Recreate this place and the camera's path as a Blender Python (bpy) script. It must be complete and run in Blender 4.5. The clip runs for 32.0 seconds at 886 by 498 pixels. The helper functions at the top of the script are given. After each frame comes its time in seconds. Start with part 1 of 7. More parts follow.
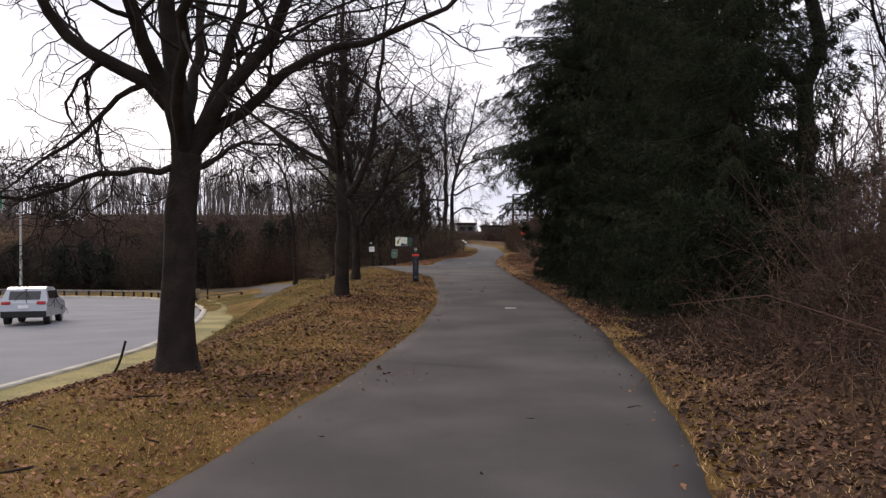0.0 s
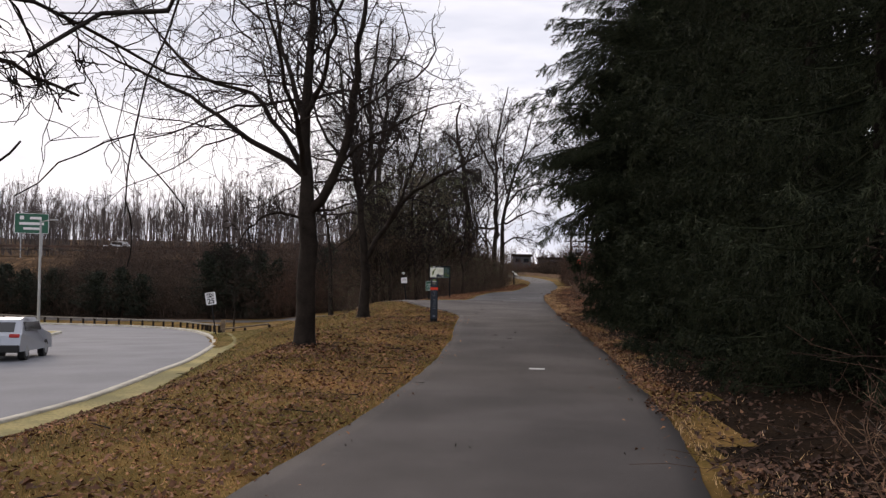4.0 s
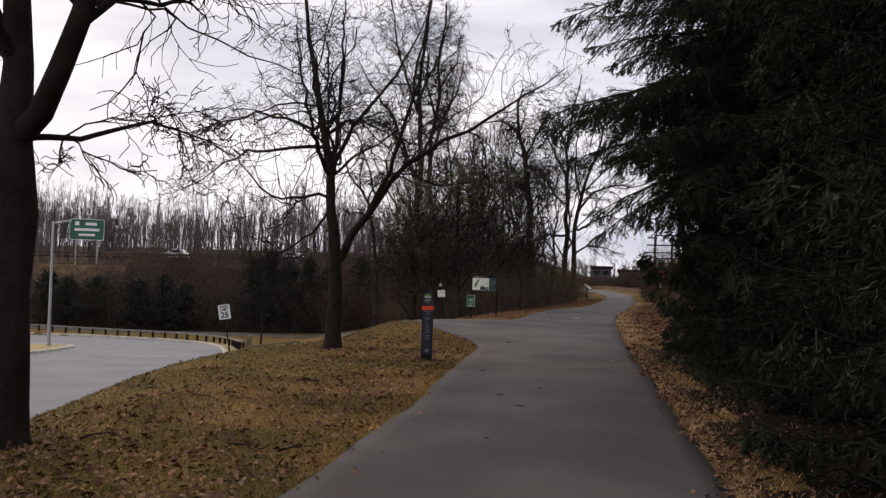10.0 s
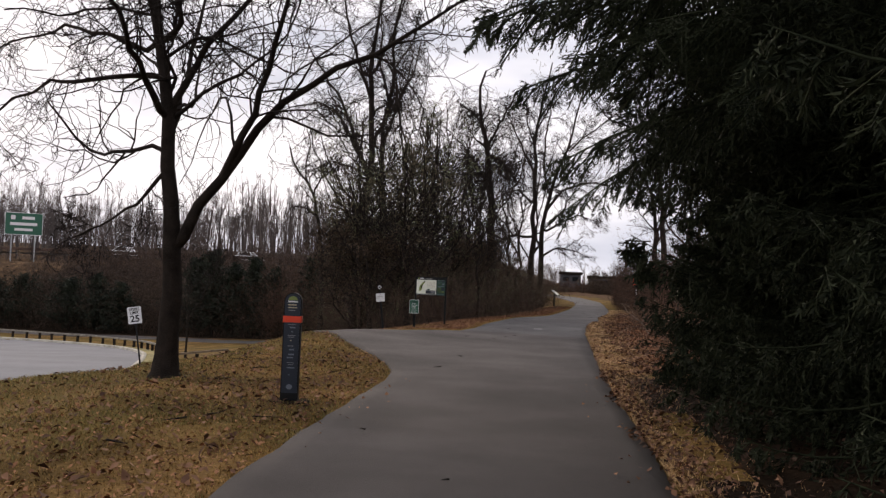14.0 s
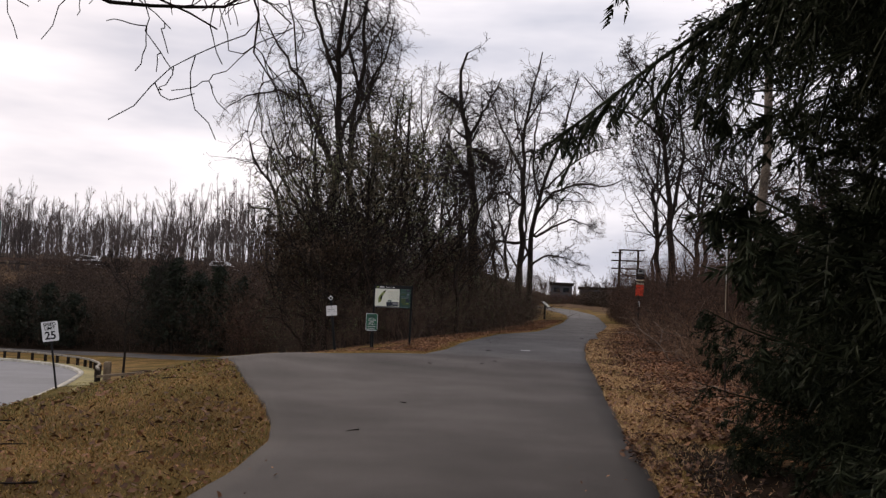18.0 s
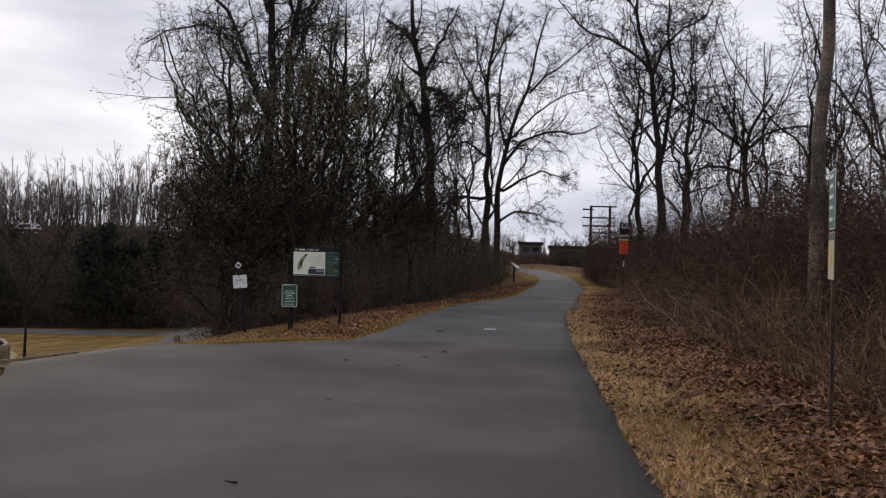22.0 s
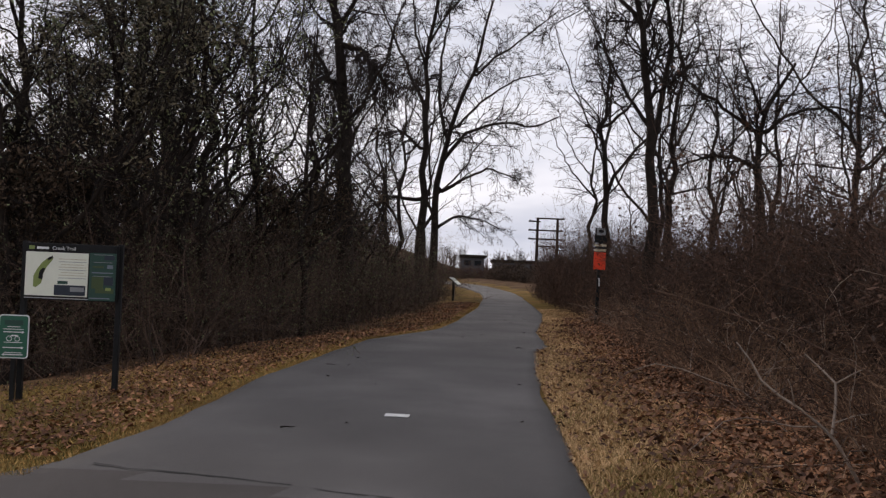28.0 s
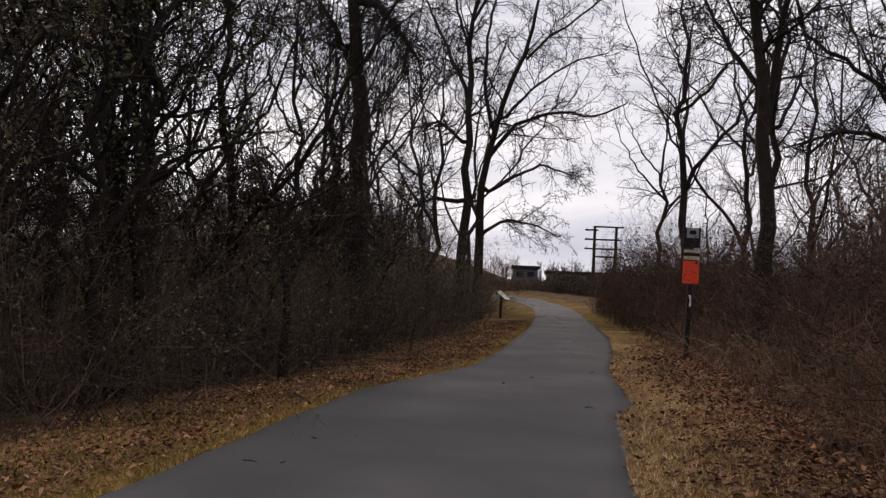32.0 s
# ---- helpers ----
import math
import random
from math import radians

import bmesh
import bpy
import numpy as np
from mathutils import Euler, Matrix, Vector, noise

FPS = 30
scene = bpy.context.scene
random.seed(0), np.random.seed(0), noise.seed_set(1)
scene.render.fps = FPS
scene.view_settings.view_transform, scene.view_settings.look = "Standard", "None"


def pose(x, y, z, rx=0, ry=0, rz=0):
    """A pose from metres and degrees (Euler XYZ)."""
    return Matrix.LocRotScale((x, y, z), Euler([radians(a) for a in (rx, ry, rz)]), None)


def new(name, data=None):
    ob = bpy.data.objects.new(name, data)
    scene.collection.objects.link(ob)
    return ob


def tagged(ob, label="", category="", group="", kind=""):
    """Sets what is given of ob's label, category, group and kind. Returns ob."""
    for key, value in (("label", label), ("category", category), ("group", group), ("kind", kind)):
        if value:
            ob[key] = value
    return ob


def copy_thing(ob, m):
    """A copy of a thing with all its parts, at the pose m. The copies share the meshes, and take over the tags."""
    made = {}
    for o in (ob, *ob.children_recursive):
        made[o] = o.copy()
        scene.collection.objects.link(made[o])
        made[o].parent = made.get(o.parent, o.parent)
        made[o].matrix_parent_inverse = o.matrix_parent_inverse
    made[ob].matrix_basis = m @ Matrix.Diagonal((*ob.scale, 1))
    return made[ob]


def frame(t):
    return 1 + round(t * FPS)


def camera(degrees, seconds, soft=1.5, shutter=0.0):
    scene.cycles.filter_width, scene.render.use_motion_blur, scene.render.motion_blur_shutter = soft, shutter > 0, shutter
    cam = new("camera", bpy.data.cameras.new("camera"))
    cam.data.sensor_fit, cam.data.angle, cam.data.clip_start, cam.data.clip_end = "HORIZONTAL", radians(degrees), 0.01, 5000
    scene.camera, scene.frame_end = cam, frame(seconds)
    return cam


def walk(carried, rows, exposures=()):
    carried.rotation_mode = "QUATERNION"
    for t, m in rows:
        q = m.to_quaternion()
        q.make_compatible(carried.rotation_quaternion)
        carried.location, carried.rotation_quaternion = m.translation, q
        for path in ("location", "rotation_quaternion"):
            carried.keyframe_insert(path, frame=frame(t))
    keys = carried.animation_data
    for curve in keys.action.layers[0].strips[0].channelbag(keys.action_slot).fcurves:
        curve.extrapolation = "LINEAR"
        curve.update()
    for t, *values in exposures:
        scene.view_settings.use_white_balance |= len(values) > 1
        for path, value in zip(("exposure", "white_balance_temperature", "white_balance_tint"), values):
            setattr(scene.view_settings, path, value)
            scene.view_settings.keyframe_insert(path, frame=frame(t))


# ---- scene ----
cam = camera(53.9, 32.0, soft=1.35)
METRES, EYE, TILT, LEAN, TURN = 46.9, 1.5, 0.0, 0.0, 0.0
ROWS = [
    (0.0, 0.0, 0.0, 0.0, 0.0, -1.2, -0.18),
    (0.5, 0.0021, 0.0161, 0.0003, -1.79, -0.27, -0.05),
    (1.0, 0.0058, 0.0313, -0.0004, -1.15, 1.52, 0.07),
    (1.5, 0.0078, 0.0471, -0.0004, 0.49, 2.96, -0.38),
    (2.0, 0.0107, 0.0624, -0.0012, 1.15, 2.71, 0.09),
    (2.5, 0.0115, 0.0776, -0.0017, 4.66, 2.01, -0.05),
    (3.0, 0.0146, 0.0944, -0.0021, 1.98, 1.2, 0.38),
    (3.5, 0.0173, 0.1097, -0.0019, 2.81, 1.08, -0.41),
    (5.5, 0.03, 0.1731, -0.0021, 5.88, -0.02, -0.54),
    (6.0, 0.0308, 0.1871, -0.0021, 3.32, 0.09, -0.68),
    (6.5, 0.0327, 0.2032, -0.0026, 5.41, -0.33, -0.28),
    (7.0, 0.0334, 0.2195, -0.0026, 5.38, -0.14, -0.29),
    (7.5, 0.0354, 0.2346, -0.0033, 4.85, 0.37, -0.38),
    (8.0, 0.0361, 0.2494, -0.0039, 6.39, 0.54, -0.99),
    (8.5, 0.0375, 0.2663, -0.0044, 4.35, 0.48, -0.74),
    (9.0, 0.0386, 0.281, -0.0041, 7.5, 0.19, -1.25),
    (9.5, 0.0394, 0.297, -0.0043, 5.55, 0.87, -1.36),
    (10.0, 0.0401, 0.313, -0.004, 9.34, 1.52, -1.55),
    (10.5, 0.0403, 0.33, -0.0044, 2.79, 2.3, -1.62),
    (11.0, 0.0416, 0.3448, -0.0041, 5.31, 1.85, -1.03),
    (11.5, 0.0416, 0.3597, -0.0039, 3.21, 2.28, -1.56),
    (12.0, 0.0422, 0.377, -0.0048, 5.54, 1.57, -1.31),
    (12.5, 0.0417, 0.3915, -0.0053, 5.29, 0.76, -1.45),
    (13.0, 0.0433, 0.4071, -0.0058, 5.34, 0.44, -1.93),
    (13.5, 0.043, 0.4229, -0.0061, 6.65, 1.23, -2.64),
    (15.5, 0.0438, 0.4859, -0.0073, 8.47, 2.43, -1.74),
    (16.0, 0.0431, 0.5008, -0.0072, 6.43, 2.42, -1.87),
    (16.5, 0.0434, 0.5181, -0.0069, 8.71, 2.29, -0.93),
    (17.0, 0.0427, 0.532, -0.0072, 6.87, 3.12, -1.67),
    (17.5, 0.0434, 0.548, -0.0076, 6.13, 2.85, -1.64),
    (18.0, 0.042, 0.5642, -0.0076, 6.72, 2.68, -2.43),
    (18.5, 0.042, 0.5774, -0.0087, 6.17, 1.77, -2.25),
    (19.0, 0.0408, 0.5939, -0.0081, 6.88, 1.66, -2.47),
    (19.5, 0.0405, 0.6083, -0.0087, 3.97, 2.0, -1.75),
    (20.0, 0.0403, 0.626, -0.0082, 7.32, 1.62, -1.69),
    (20.5, 0.0401, 0.6401, -0.0078, 5.25, 1.43, -1.74),
    (21.0, 0.0409, 0.6558, -0.0076, 6.95, 1.1, -1.34),
    (21.5, 0.0404, 0.6715, -0.0076, 4.09, 0.74, -1.5),
    (22.0, 0.0416, 0.6853, -0.0075, 4.69, 0.24, -1.21),
    (22.5, 0.0417, 0.7022, -0.0075, 3.57, 0.36, -1.52),
    (23.0, 0.0432, 0.7156, -0.0076, 3.77, 0.98, -1.68),
    (23.5, 0.0427, 0.7323, -0.0078, 5.79, 2.12, -1.95),
    (24.0, 0.0437, 0.7479, -0.008, 5.7, 2.21, -2.04),
    (24.5, 0.0436, 0.7626, -0.008, 7.81, 3.01, -2.82),
    (26.5, 0.0436, 0.8225, -0.0081, 6.76, 3.32, -2.6),
    (27.0, 0.0425, 0.8394, -0.0079, 4.03, 2.51, -3.07),
    (27.5, 0.0432, 0.8541, -0.008, 4.53, 1.75, -2.84),
    (28.0, 0.0429, 0.8709, -0.0081, 0.83, 1.2, -2.41),
    (28.5, 0.0451, 0.8855, -0.0081, 2.18, 0.89, -2.42),
    (29.0, 0.0454, 0.9005, -0.0078, 3.47, 1.25, -2.55),
    (29.5, 0.0469, 0.9156, -0.008, 4.4, 1.03, -2.08),
    (30.0, 0.0466, 0.9313, -0.008, 8.34, 1.19, -2.71),
    (30.5, 0.0465, 0.9464, -0.0081, 5.13, 1.22, -2.62),
    (31.0, 0.0463, 0.9625, -0.0073, 7.73, 1.44, -2.59),
    (31.5, 0.0465, 0.9779, -0.007, 2.01, 1.69, -2.53),
    (32.0, 0.0478, 0.9953, -0.007, 4.34, 1.78, -2.5),
]
walk(cam, [(t, pose(0, 0, EYE, TILT, LEAN, TURN) @ pose(METRES * x, METRES * y, METRES * z, 90 + pitch, roll, yaw)) for t, x, y, z, yaw, pitch, roll in ROWS],
     exposures=[(0.0, 0.55, 6970, 20), (1.0, 0.17, 6950, 19), (2.0, 0.23, 6950, 19), (3.0, 0.39, 6970, 19), (6.0, 0.25, 7090, 19), (7.0, 0.03, 7050, 19), (8.0, 0.20, 7030, 19), (9.0, 0.38, 6990, 19), (10.0, 0.22, 7030, 19), (11.0, 0.34, 7090, 19), (12.0, 0.35, 7150, 19), (16.0, 0.23, 7150, 20), (17.0, 0.16, 7120, 20), (19.0, 0.19, 7050, 20), (23.0, 0.08, 6750, 16), (27.0, 0.15, 6770, 18), (29.0, 0.18, 7110, 19), (32.0, 0.16, 7190, 20)])

# ---------------------------------------------------------------- world and sun
SUN_EL, SUN_AZ = 24.0, -35.0
world = bpy.data.worlds.new("overcast_sky")
scene.world = world
world.use_nodes = True
wn, wl = world.node_tree.nodes, world.node_tree.links
wn.clear()
w_out = wn.new("ShaderNodeOutputWorld")
w_bg = wn.new("ShaderNodeBackground")
w_sky = wn.new("ShaderNodeTexSky")
w_sky.sky_type = "NISHITA"
w_sky.sun_disc = False
w_sky.sun_elevation, w_sky.sun_rotation = radians(SUN_EL), radians(SUN_AZ)
w_sky.air_density, w_sky.dust_density = 1.2, 3.0
w_tc = wn.new("ShaderNodeTexCoord")
w_map = wn.new("ShaderNodeMapping")
w_map.inputs["Scale"].default_value = (1.2, 1.2, 5.0)
w_n1 = wn.new("ShaderNodeTexNoise")
w_n1.inputs["Scale"].default_value, w_n1.inputs["Detail"].default_value = 1.6, 5.0
w_n1.inputs["Roughness"].default_value = 0.52
w_ramp = wn.new("ShaderNodeValToRGB")
w_ramp.color_ramp.elements[0].position, w_ramp.color_ramp.elements[1].position = 0.36, 0.60
w_ramp.color_ramp.elements[0].color = (4.6, 5.3, 6.4, 1)
w_ramp.color_ramp.elements[1].color = (8.5, 9.0, 9.7, 1)
w_mix = wn.new("ShaderNodeMix")
w_mix.data_type = "RGBA"
w_mix.inputs[0].default_value = 0.975
wl.new(w_tc.outputs["Generated"], w_map.inputs["Vector"])
wl.new(w_map.outputs["Vector"], w_n1.inputs["Vector"])
wl.new(w_n1.outputs["Fac"], w_ramp.inputs["Fac"])
wl.new(w_sky.outputs["Color"], w_mix.inputs[6])
wl.new(w_ramp.outputs["Color"], w_mix.inputs[7])
wl.new(w_mix.outputs[2], w_bg.inputs["Color"])
w_bg.inputs["Strength"].default_value = 0.105
wl.new(w_bg.outputs["Background"], w_out.inputs["Surface"])

sun_data = bpy.data.lights.new("sun", "SUN")
sun_data.energy, sun_data.angle, sun_data.color = 1.2, radians(30), (1.0, 0.90, 0.76)
sun = new("sun", sun_data)
sun.matrix_world = pose(0, 0, 30, 90 - SUN_EL, 0, 180 - SUN_AZ)


# ---------------------------------------------------------------- materials
def mat(name, c1, c2, scale=3.0, rough=0.9, fine=40.0, bump=0.3, c3=None, metal=0.0, spec=0.3, patch=0.5, per=None, detail=6.0):
    """Two-scale noise colour with fine grain bump, in world metres. per: 'object' or 'island' varies pieces."""
    m = bpy.data.materials.new(name)
    m.use_nodes = True
    n, l = m.node_tree.nodes, m.node_tree.links
    b = n["Principled BSDF"]
    b.inputs["Roughness"].default_value = rough
    b.inputs["Metallic"].default_value = metal
    b.inputs["Specular IOR Level"].default_value = spec
    geo = n.new("ShaderNodeNewGeometry")
    big = n.new("ShaderNodeTexNoise")
    big.inputs["Scale"].default_value, big.inputs["Detail"].default_value = scale, detail
    small = n.new("ShaderNodeTexNoise")
    small.inputs["Scale"].default_value, small.inputs["Detail"].default_value = fine, 4.0
    l.new(geo.outputs["Position"], big.inputs["Vector"])
    l.new(geo.outputs["Position"], small.inputs["Vector"])
    add = n.new("ShaderNodeMath")
    add.operation = "MULTIPLY_ADD"
    l.new(small.outputs["Fac"], add.inputs[0])
    add.inputs[1].default_value = 0.6
    l.new(big.outputs["Fac"], add.inputs[2])
    value = add.outputs[0]
    if per:
        if per == "object":
            rnd = n.new("ShaderNodeObjectInfo").outputs["Random"]
        else:
            rnd = geo.outputs["Random Per Island"]
        mix = n.new("ShaderNodeMath")
        mix.operation = "MULTIPLY_ADD"
        l.new(rnd, mix.inputs[0])
        mix.inputs[1].default_value = 0.55
        l.new(value, mix.inputs[2])
        sub = n.new("ShaderNodeMath")
        sub.operation = "SUBTRACT"
        l.new(mix.outputs[0], sub.inputs[0])
        sub.inputs[1].default_value = 0.27
        value = sub.outputs[0]
    ramp = n.new("ShaderNodeValToRGB")
    ramp.color_ramp.elements[0].position, ramp.color_ramp.elements[1].position = 0.8 - patch * 0.5, 0.8 + patch * 0.5
    ramp.color_ramp.elements[0].color, ramp.color_ramp.elements[1].color = (*c1, 1), (*c2, 1)
    if c3:
        e = ramp.color_ramp.elements.new(0.8)
        e.color = (*c3, 1)
    l.new(value, ramp.inputs["Fac"])
    l.new(ramp.outputs["Color"], b.inputs["Base Color"])
    if bump:
        bp = n.new("ShaderNodeBump")
        bp.inputs["Strength"].default_value, bp.inputs["Distance"].default_value = bump, 0.02
        l.new(small.outputs["Fac"], bp.inputs["Height"])
        l.new(bp.outputs["Normal"], b.inputs["Normal"])
    return m


def paint(name, c, rough=0.5, metal=0.0, wear=0.15):
    return mat(name, tuple(v * (1 - wear) for v in c), c, scale=4.0, rough=rough, fine=60, bump=0.05, metal=metal, spec=0.5, patch=0.5)


M_ASPHALT = mat("trail_asphalt", (0.040, 0.0358, 0.034), (0.108, 0.0965, 0.091), scale=0.55, rough=0.9, fine=180, bump=0.5, c3=(0.0735, 0.0658, 0.0622), patch=0.7, spec=0.2)
M_ASPHALT_OLD = mat("older_trail_asphalt", (0.054, 0.0507, 0.050), (0.126, 0.1175, 0.115), scale=0.55, rough=0.85, fine=180, bump=0.5, c3=(0.088, 0.0825, 0.0805), patch=0.7, spec=0.28)
M_ROAD = mat("road_asphalt", (0.125, 0.130, 0.143), (0.18, 0.185, 0.20), scale=0.4, rough=0.9, fine=120, bump=0.3, patch=0.6)
M_KERB = mat("kerb_concrete", (0.25, 0.235, 0.19), (0.50, 0.47, 0.40), scale=1.5, fine=70, bump=0.3)
M_GROUND = mat("dry_lawn", (0.050, 0.031, 0.011), (0.26, 0.150, 0.058), scale=0.8, fine=22, bump=0.9, c3=(0.130, 0.079, 0.027), patch=0.62, spec=0.02)


def green_patches(m, green, amount, scale):
    """Patches of greener growth worked into a ground material."""
    n, l = m.node_tree.nodes, m.node_tree.links
    b = n["Principled BSDF"]
    old = b.inputs["Base Color"].links[0].from_socket
    geo = n.new("ShaderNodeNewGeometry")
    noise = n.new("ShaderNodeTexNoise")
    noise.inputs["Scale"].default_value, noise.inputs["Detail"].default_value = scale, 5.0
    ramp = n.new("ShaderNodeValToRGB")
    ramp.color_ramp.elements[0].position, ramp.color_ramp.elements[1].position = 0.42, 0.66
    ramp.color_ramp.elements[0].color, ramp.color_ramp.elements[1].color = (0, 0, 0, 1), (amount, amount, amount, 1)
    mix = n.new("ShaderNodeMix")
    mix.data_type = "RGBA"
    l.new(geo.outputs["Position"], noise.inputs["Vector"])
    l.new(noise.outputs["Fac"], ramp.inputs["Fac"])
    l.new(ramp.outputs["Color"], mix.inputs[0])
    l.new(old, mix.inputs[6])
    mix.inputs[7].default_value = (*green, 1)
    l.new(mix.outputs[2], b.inputs["Base Color"])


green_patches(M_GROUND, (0.110, 0.092, 0.020), 0.45, 0.33)
M_FOREST = mat("forest_floor", (0.036, 0.022, 0.013), (0.16, 0.095, 0.050), scale=1.0, fine=18, bump=0.9, c3=(0.08, 0.048, 0.027), patch=0.62, spec=0.02)
# needle duff with the shade under the spruces put into its near-black colour
M_DUFF_SHADE = mat("shade_darkened_duff", (0.007, 0.005, 0.004), (0.030, 0.018, 0.011), scale=1.4, fine=26, bump=0.9, c3=(0.018, 0.012, 0.008), patch=0.7, spec=0.02)
M_BARK = mat("grey_brown_bark", (0.009, 0.007, 0.006), (0.036, 0.028, 0.023), scale=5, fine=55, bump=1.0, patch=0.7, spec=0.08)
M_TWIG = mat("twig_bark", (0.010, 0.008, 0.007), (0.032, 0.025, 0.022), scale=6, fine=60, bump=0.3, spec=0.1)
M_BRUSH = mat("brush_stems", (0.0192, 0.0108, 0.0072), (0.1104, 0.0624, 0.0408), scale=1.2, fine=20, bump=0.2, per="island")
M_NEEDLE = mat("spruce_needles", (0.009, 0.012, 0.007), (0.040, 0.048, 0.025), scale=1.5, fine=18, bump=0.0, per="island", rough=0.85, spec=0.12)
M_NEEDLE2 = mat("hedge_needles", (0.006, 0.009, 0.006), (0.022, 0.028, 0.014), scale=1.5, fine=12, bump=0.0, rough=0.75)
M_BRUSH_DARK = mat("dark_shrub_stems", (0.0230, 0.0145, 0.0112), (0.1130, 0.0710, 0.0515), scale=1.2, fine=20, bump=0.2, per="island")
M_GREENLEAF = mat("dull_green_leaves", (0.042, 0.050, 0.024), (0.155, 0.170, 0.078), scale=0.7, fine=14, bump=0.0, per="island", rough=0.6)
M_CANE = mat("grey_cane_bark", (0.09, 0.070, 0.058), (0.36, 0.29, 0.235), scale=2.2, fine=30, bump=0.2, c3=(0.24, 0.19, 0.155), per="island")
M_BRUSHLEAF = mat("dead_shrub_leaves", (0.024, 0.013, 0.009), (0.105, 0.056, 0.036), scale=0.8, fine=12, bump=0.0, per="island")
M_SHRUBLEAF = mat("dark_shrub_leaves", (0.0400, 0.0285, 0.0205), (0.1060, 0.0740, 0.0500), scale=0.7, fine=12, bump=0.0, per="island", spec=0.05)
M_OLIVE = mat("olive_leaves", (0.0400, 0.0338, 0.0200), (0.1150, 0.0925, 0.0500), scale=0.7, fine=14, bump=0.0, per="island", rough=0.6)
M_VERGE = mat("greenish_verge_grass", (0.054, 0.052, 0.014), (0.27, 0.218, 0.075), scale=0.5, fine=14, bump=0.5, c3=(0.150, 0.130, 0.038), per="island", patch=0.8)
M_LEAF = mat("fallen_leaves", (0.065, 0.025, 0.013), (0.42, 0.205, 0.105), scale=0.8, fine=9, bump=0.2, c3=(0.180, 0.078, 0.038), per="island", patch=0.9)
M_LEAF_DAMP = mat("damp_leaves", (0.033, 0.015, 0.009), (0.26, 0.134, 0.076), scale=0.8, fine=9, bump=0.2, c3=(0.115, 0.054, 0.030), per="island", patch=0.9)
M_GRASS = mat("straw_grass", (0.095, 0.060, 0.016), (0.49, 0.295, 0.105), scale=0.4, fine=6, bump=0.0, c3=(0.255, 0.148, 0.043), per="island", patch=0.9)
M_STRAW = mat("verge_straw", (0.115, 0.070, 0.030), (0.72, 0.48, 0.255), scale=0.7, fine=6, bump=0.0, c3=(0.42, 0.262, 0.122), per="island", patch=0.9)
M_HEDGE = mat("dark_hedge_leaves", (0.0170, 0.0122, 0.0090), (0.0720, 0.0485, 0.0310), scale=0.4, fine=9, bump=0.0, per="island")
M_BANKLEAF = mat("brown_scrub_leaves", (0.026, 0.018, 0.015), (0.105, 0.073, 0.057), scale=0.3, fine=9, bump=0.0, per="island")
M_FARWOOD = mat("far_wood_stems", (0.036, 0.030, 0.029), (0.115, 0.095, 0.088), scale=0.08, fine=0.6, bump=0.0, per="island", patch=0.8)
M_WOOD = mat("weathered_timber", (0.10, 0.075, 0.050), (0.26, 0.20, 0.14), scale=3, fine=40, bump=0.6)
M_RAIL = mat("weathered_rail_timber", (0.12, 0.105, 0.085), (0.29, 0.26, 0.215), scale=3, fine=40, bump=0.6)
M_WEED = mat("dry_weed_stalks", (0.055, 0.030, 0.019), (0.30, 0.185, 0.115), scale=1.5, fine=20, bump=0.1, c3=(0.145, 0.083, 0.051), per="island", patch=0.8)
M_POLE = mat("peeled_pole_wood", (0.035, 0.028, 0.023), (0.21, 0.165, 0.125), scale=1.6, fine=30, bump=0.7, c3=(0.078, 0.062, 0.048))
M_BLACK = mat("black_paint", (0.006, 0.0065, 0.007), (0.012, 0.012, 0.013), scale=4.0, rough=0.6, fine=60, bump=0.05, spec=0.2)
M_NAVY = paint("navy_panel", (0.010, 0.020, 0.036), 0.4)
M_GREEN = paint("green_sign_sheet", (0.010, 0.105, 0.062), 0.4)
M_DKGREEN = paint("dark_green_panel", (0.010, 0.055, 0.040), 0.4)
M_WHITE = paint("white_sign_sheet", (0.72, 0.73, 0.74), 0.45, wear=0.08)
M_CREAM = paint("map_paper", (0.74, 0.77, 0.66), 0.5, wear=0.1)
M_ORANGE = paint("orange_band", (0.85, 0.062, 0.018), 0.45)
M_STEEL = paint("galvanised_steel", (0.38, 0.39, 0.40), 0.45, metal=0.6)
M_RUST = mat("rusty_weathered_steel", (0.035, 0.024, 0.020), (0.12, 0.075, 0.058), scale=0.6, fine=12, bump=0.2)
M_CONC = mat("old_concrete", (0.045, 0.045, 0.050), (0.10, 0.10, 0.11), scale=0.3, fine=8, bump=0.2)
M_CRACK = mat("crack_filler", (0.012, 0.012, 0.012), (0.03, 0.03, 0.03), bump=0.2)
M_LINE = mat("worn_white_paint", (0.34, 0.34, 0.33), (0.66, 0.66, 0.64), scale=9, fine=60, bump=0.2, patch=0.8)
M_CAR = paint("silver_car_paint", (0.33, 0.35, 0.39), 0.3, metal=0.5, wear=0.05)
M_GLASS = paint("dark_car_glass", (0.02, 0.022, 0.025), 0.08, wear=0.0)
M_TYRE = paint("black_rubber", (0.015, 0.015, 0.015), 0.85)
M_RED = paint("red_lens", (0.40, 0.015, 0.012), 0.25)
M_OLIVEPRINT = paint("olive_print", (0.20, 0.26, 0.07), 0.5)
M_LEAFPRINT = paint("dark_leaf_print", (0.045, 0.075, 0.022), 0.5)
M_YELLOW = paint("yellow_print", (0.55, 0.36, 0.05), 0.5)
M_TAN = paint("tan_print", (0.46, 0.40, 0.27), 0.5)
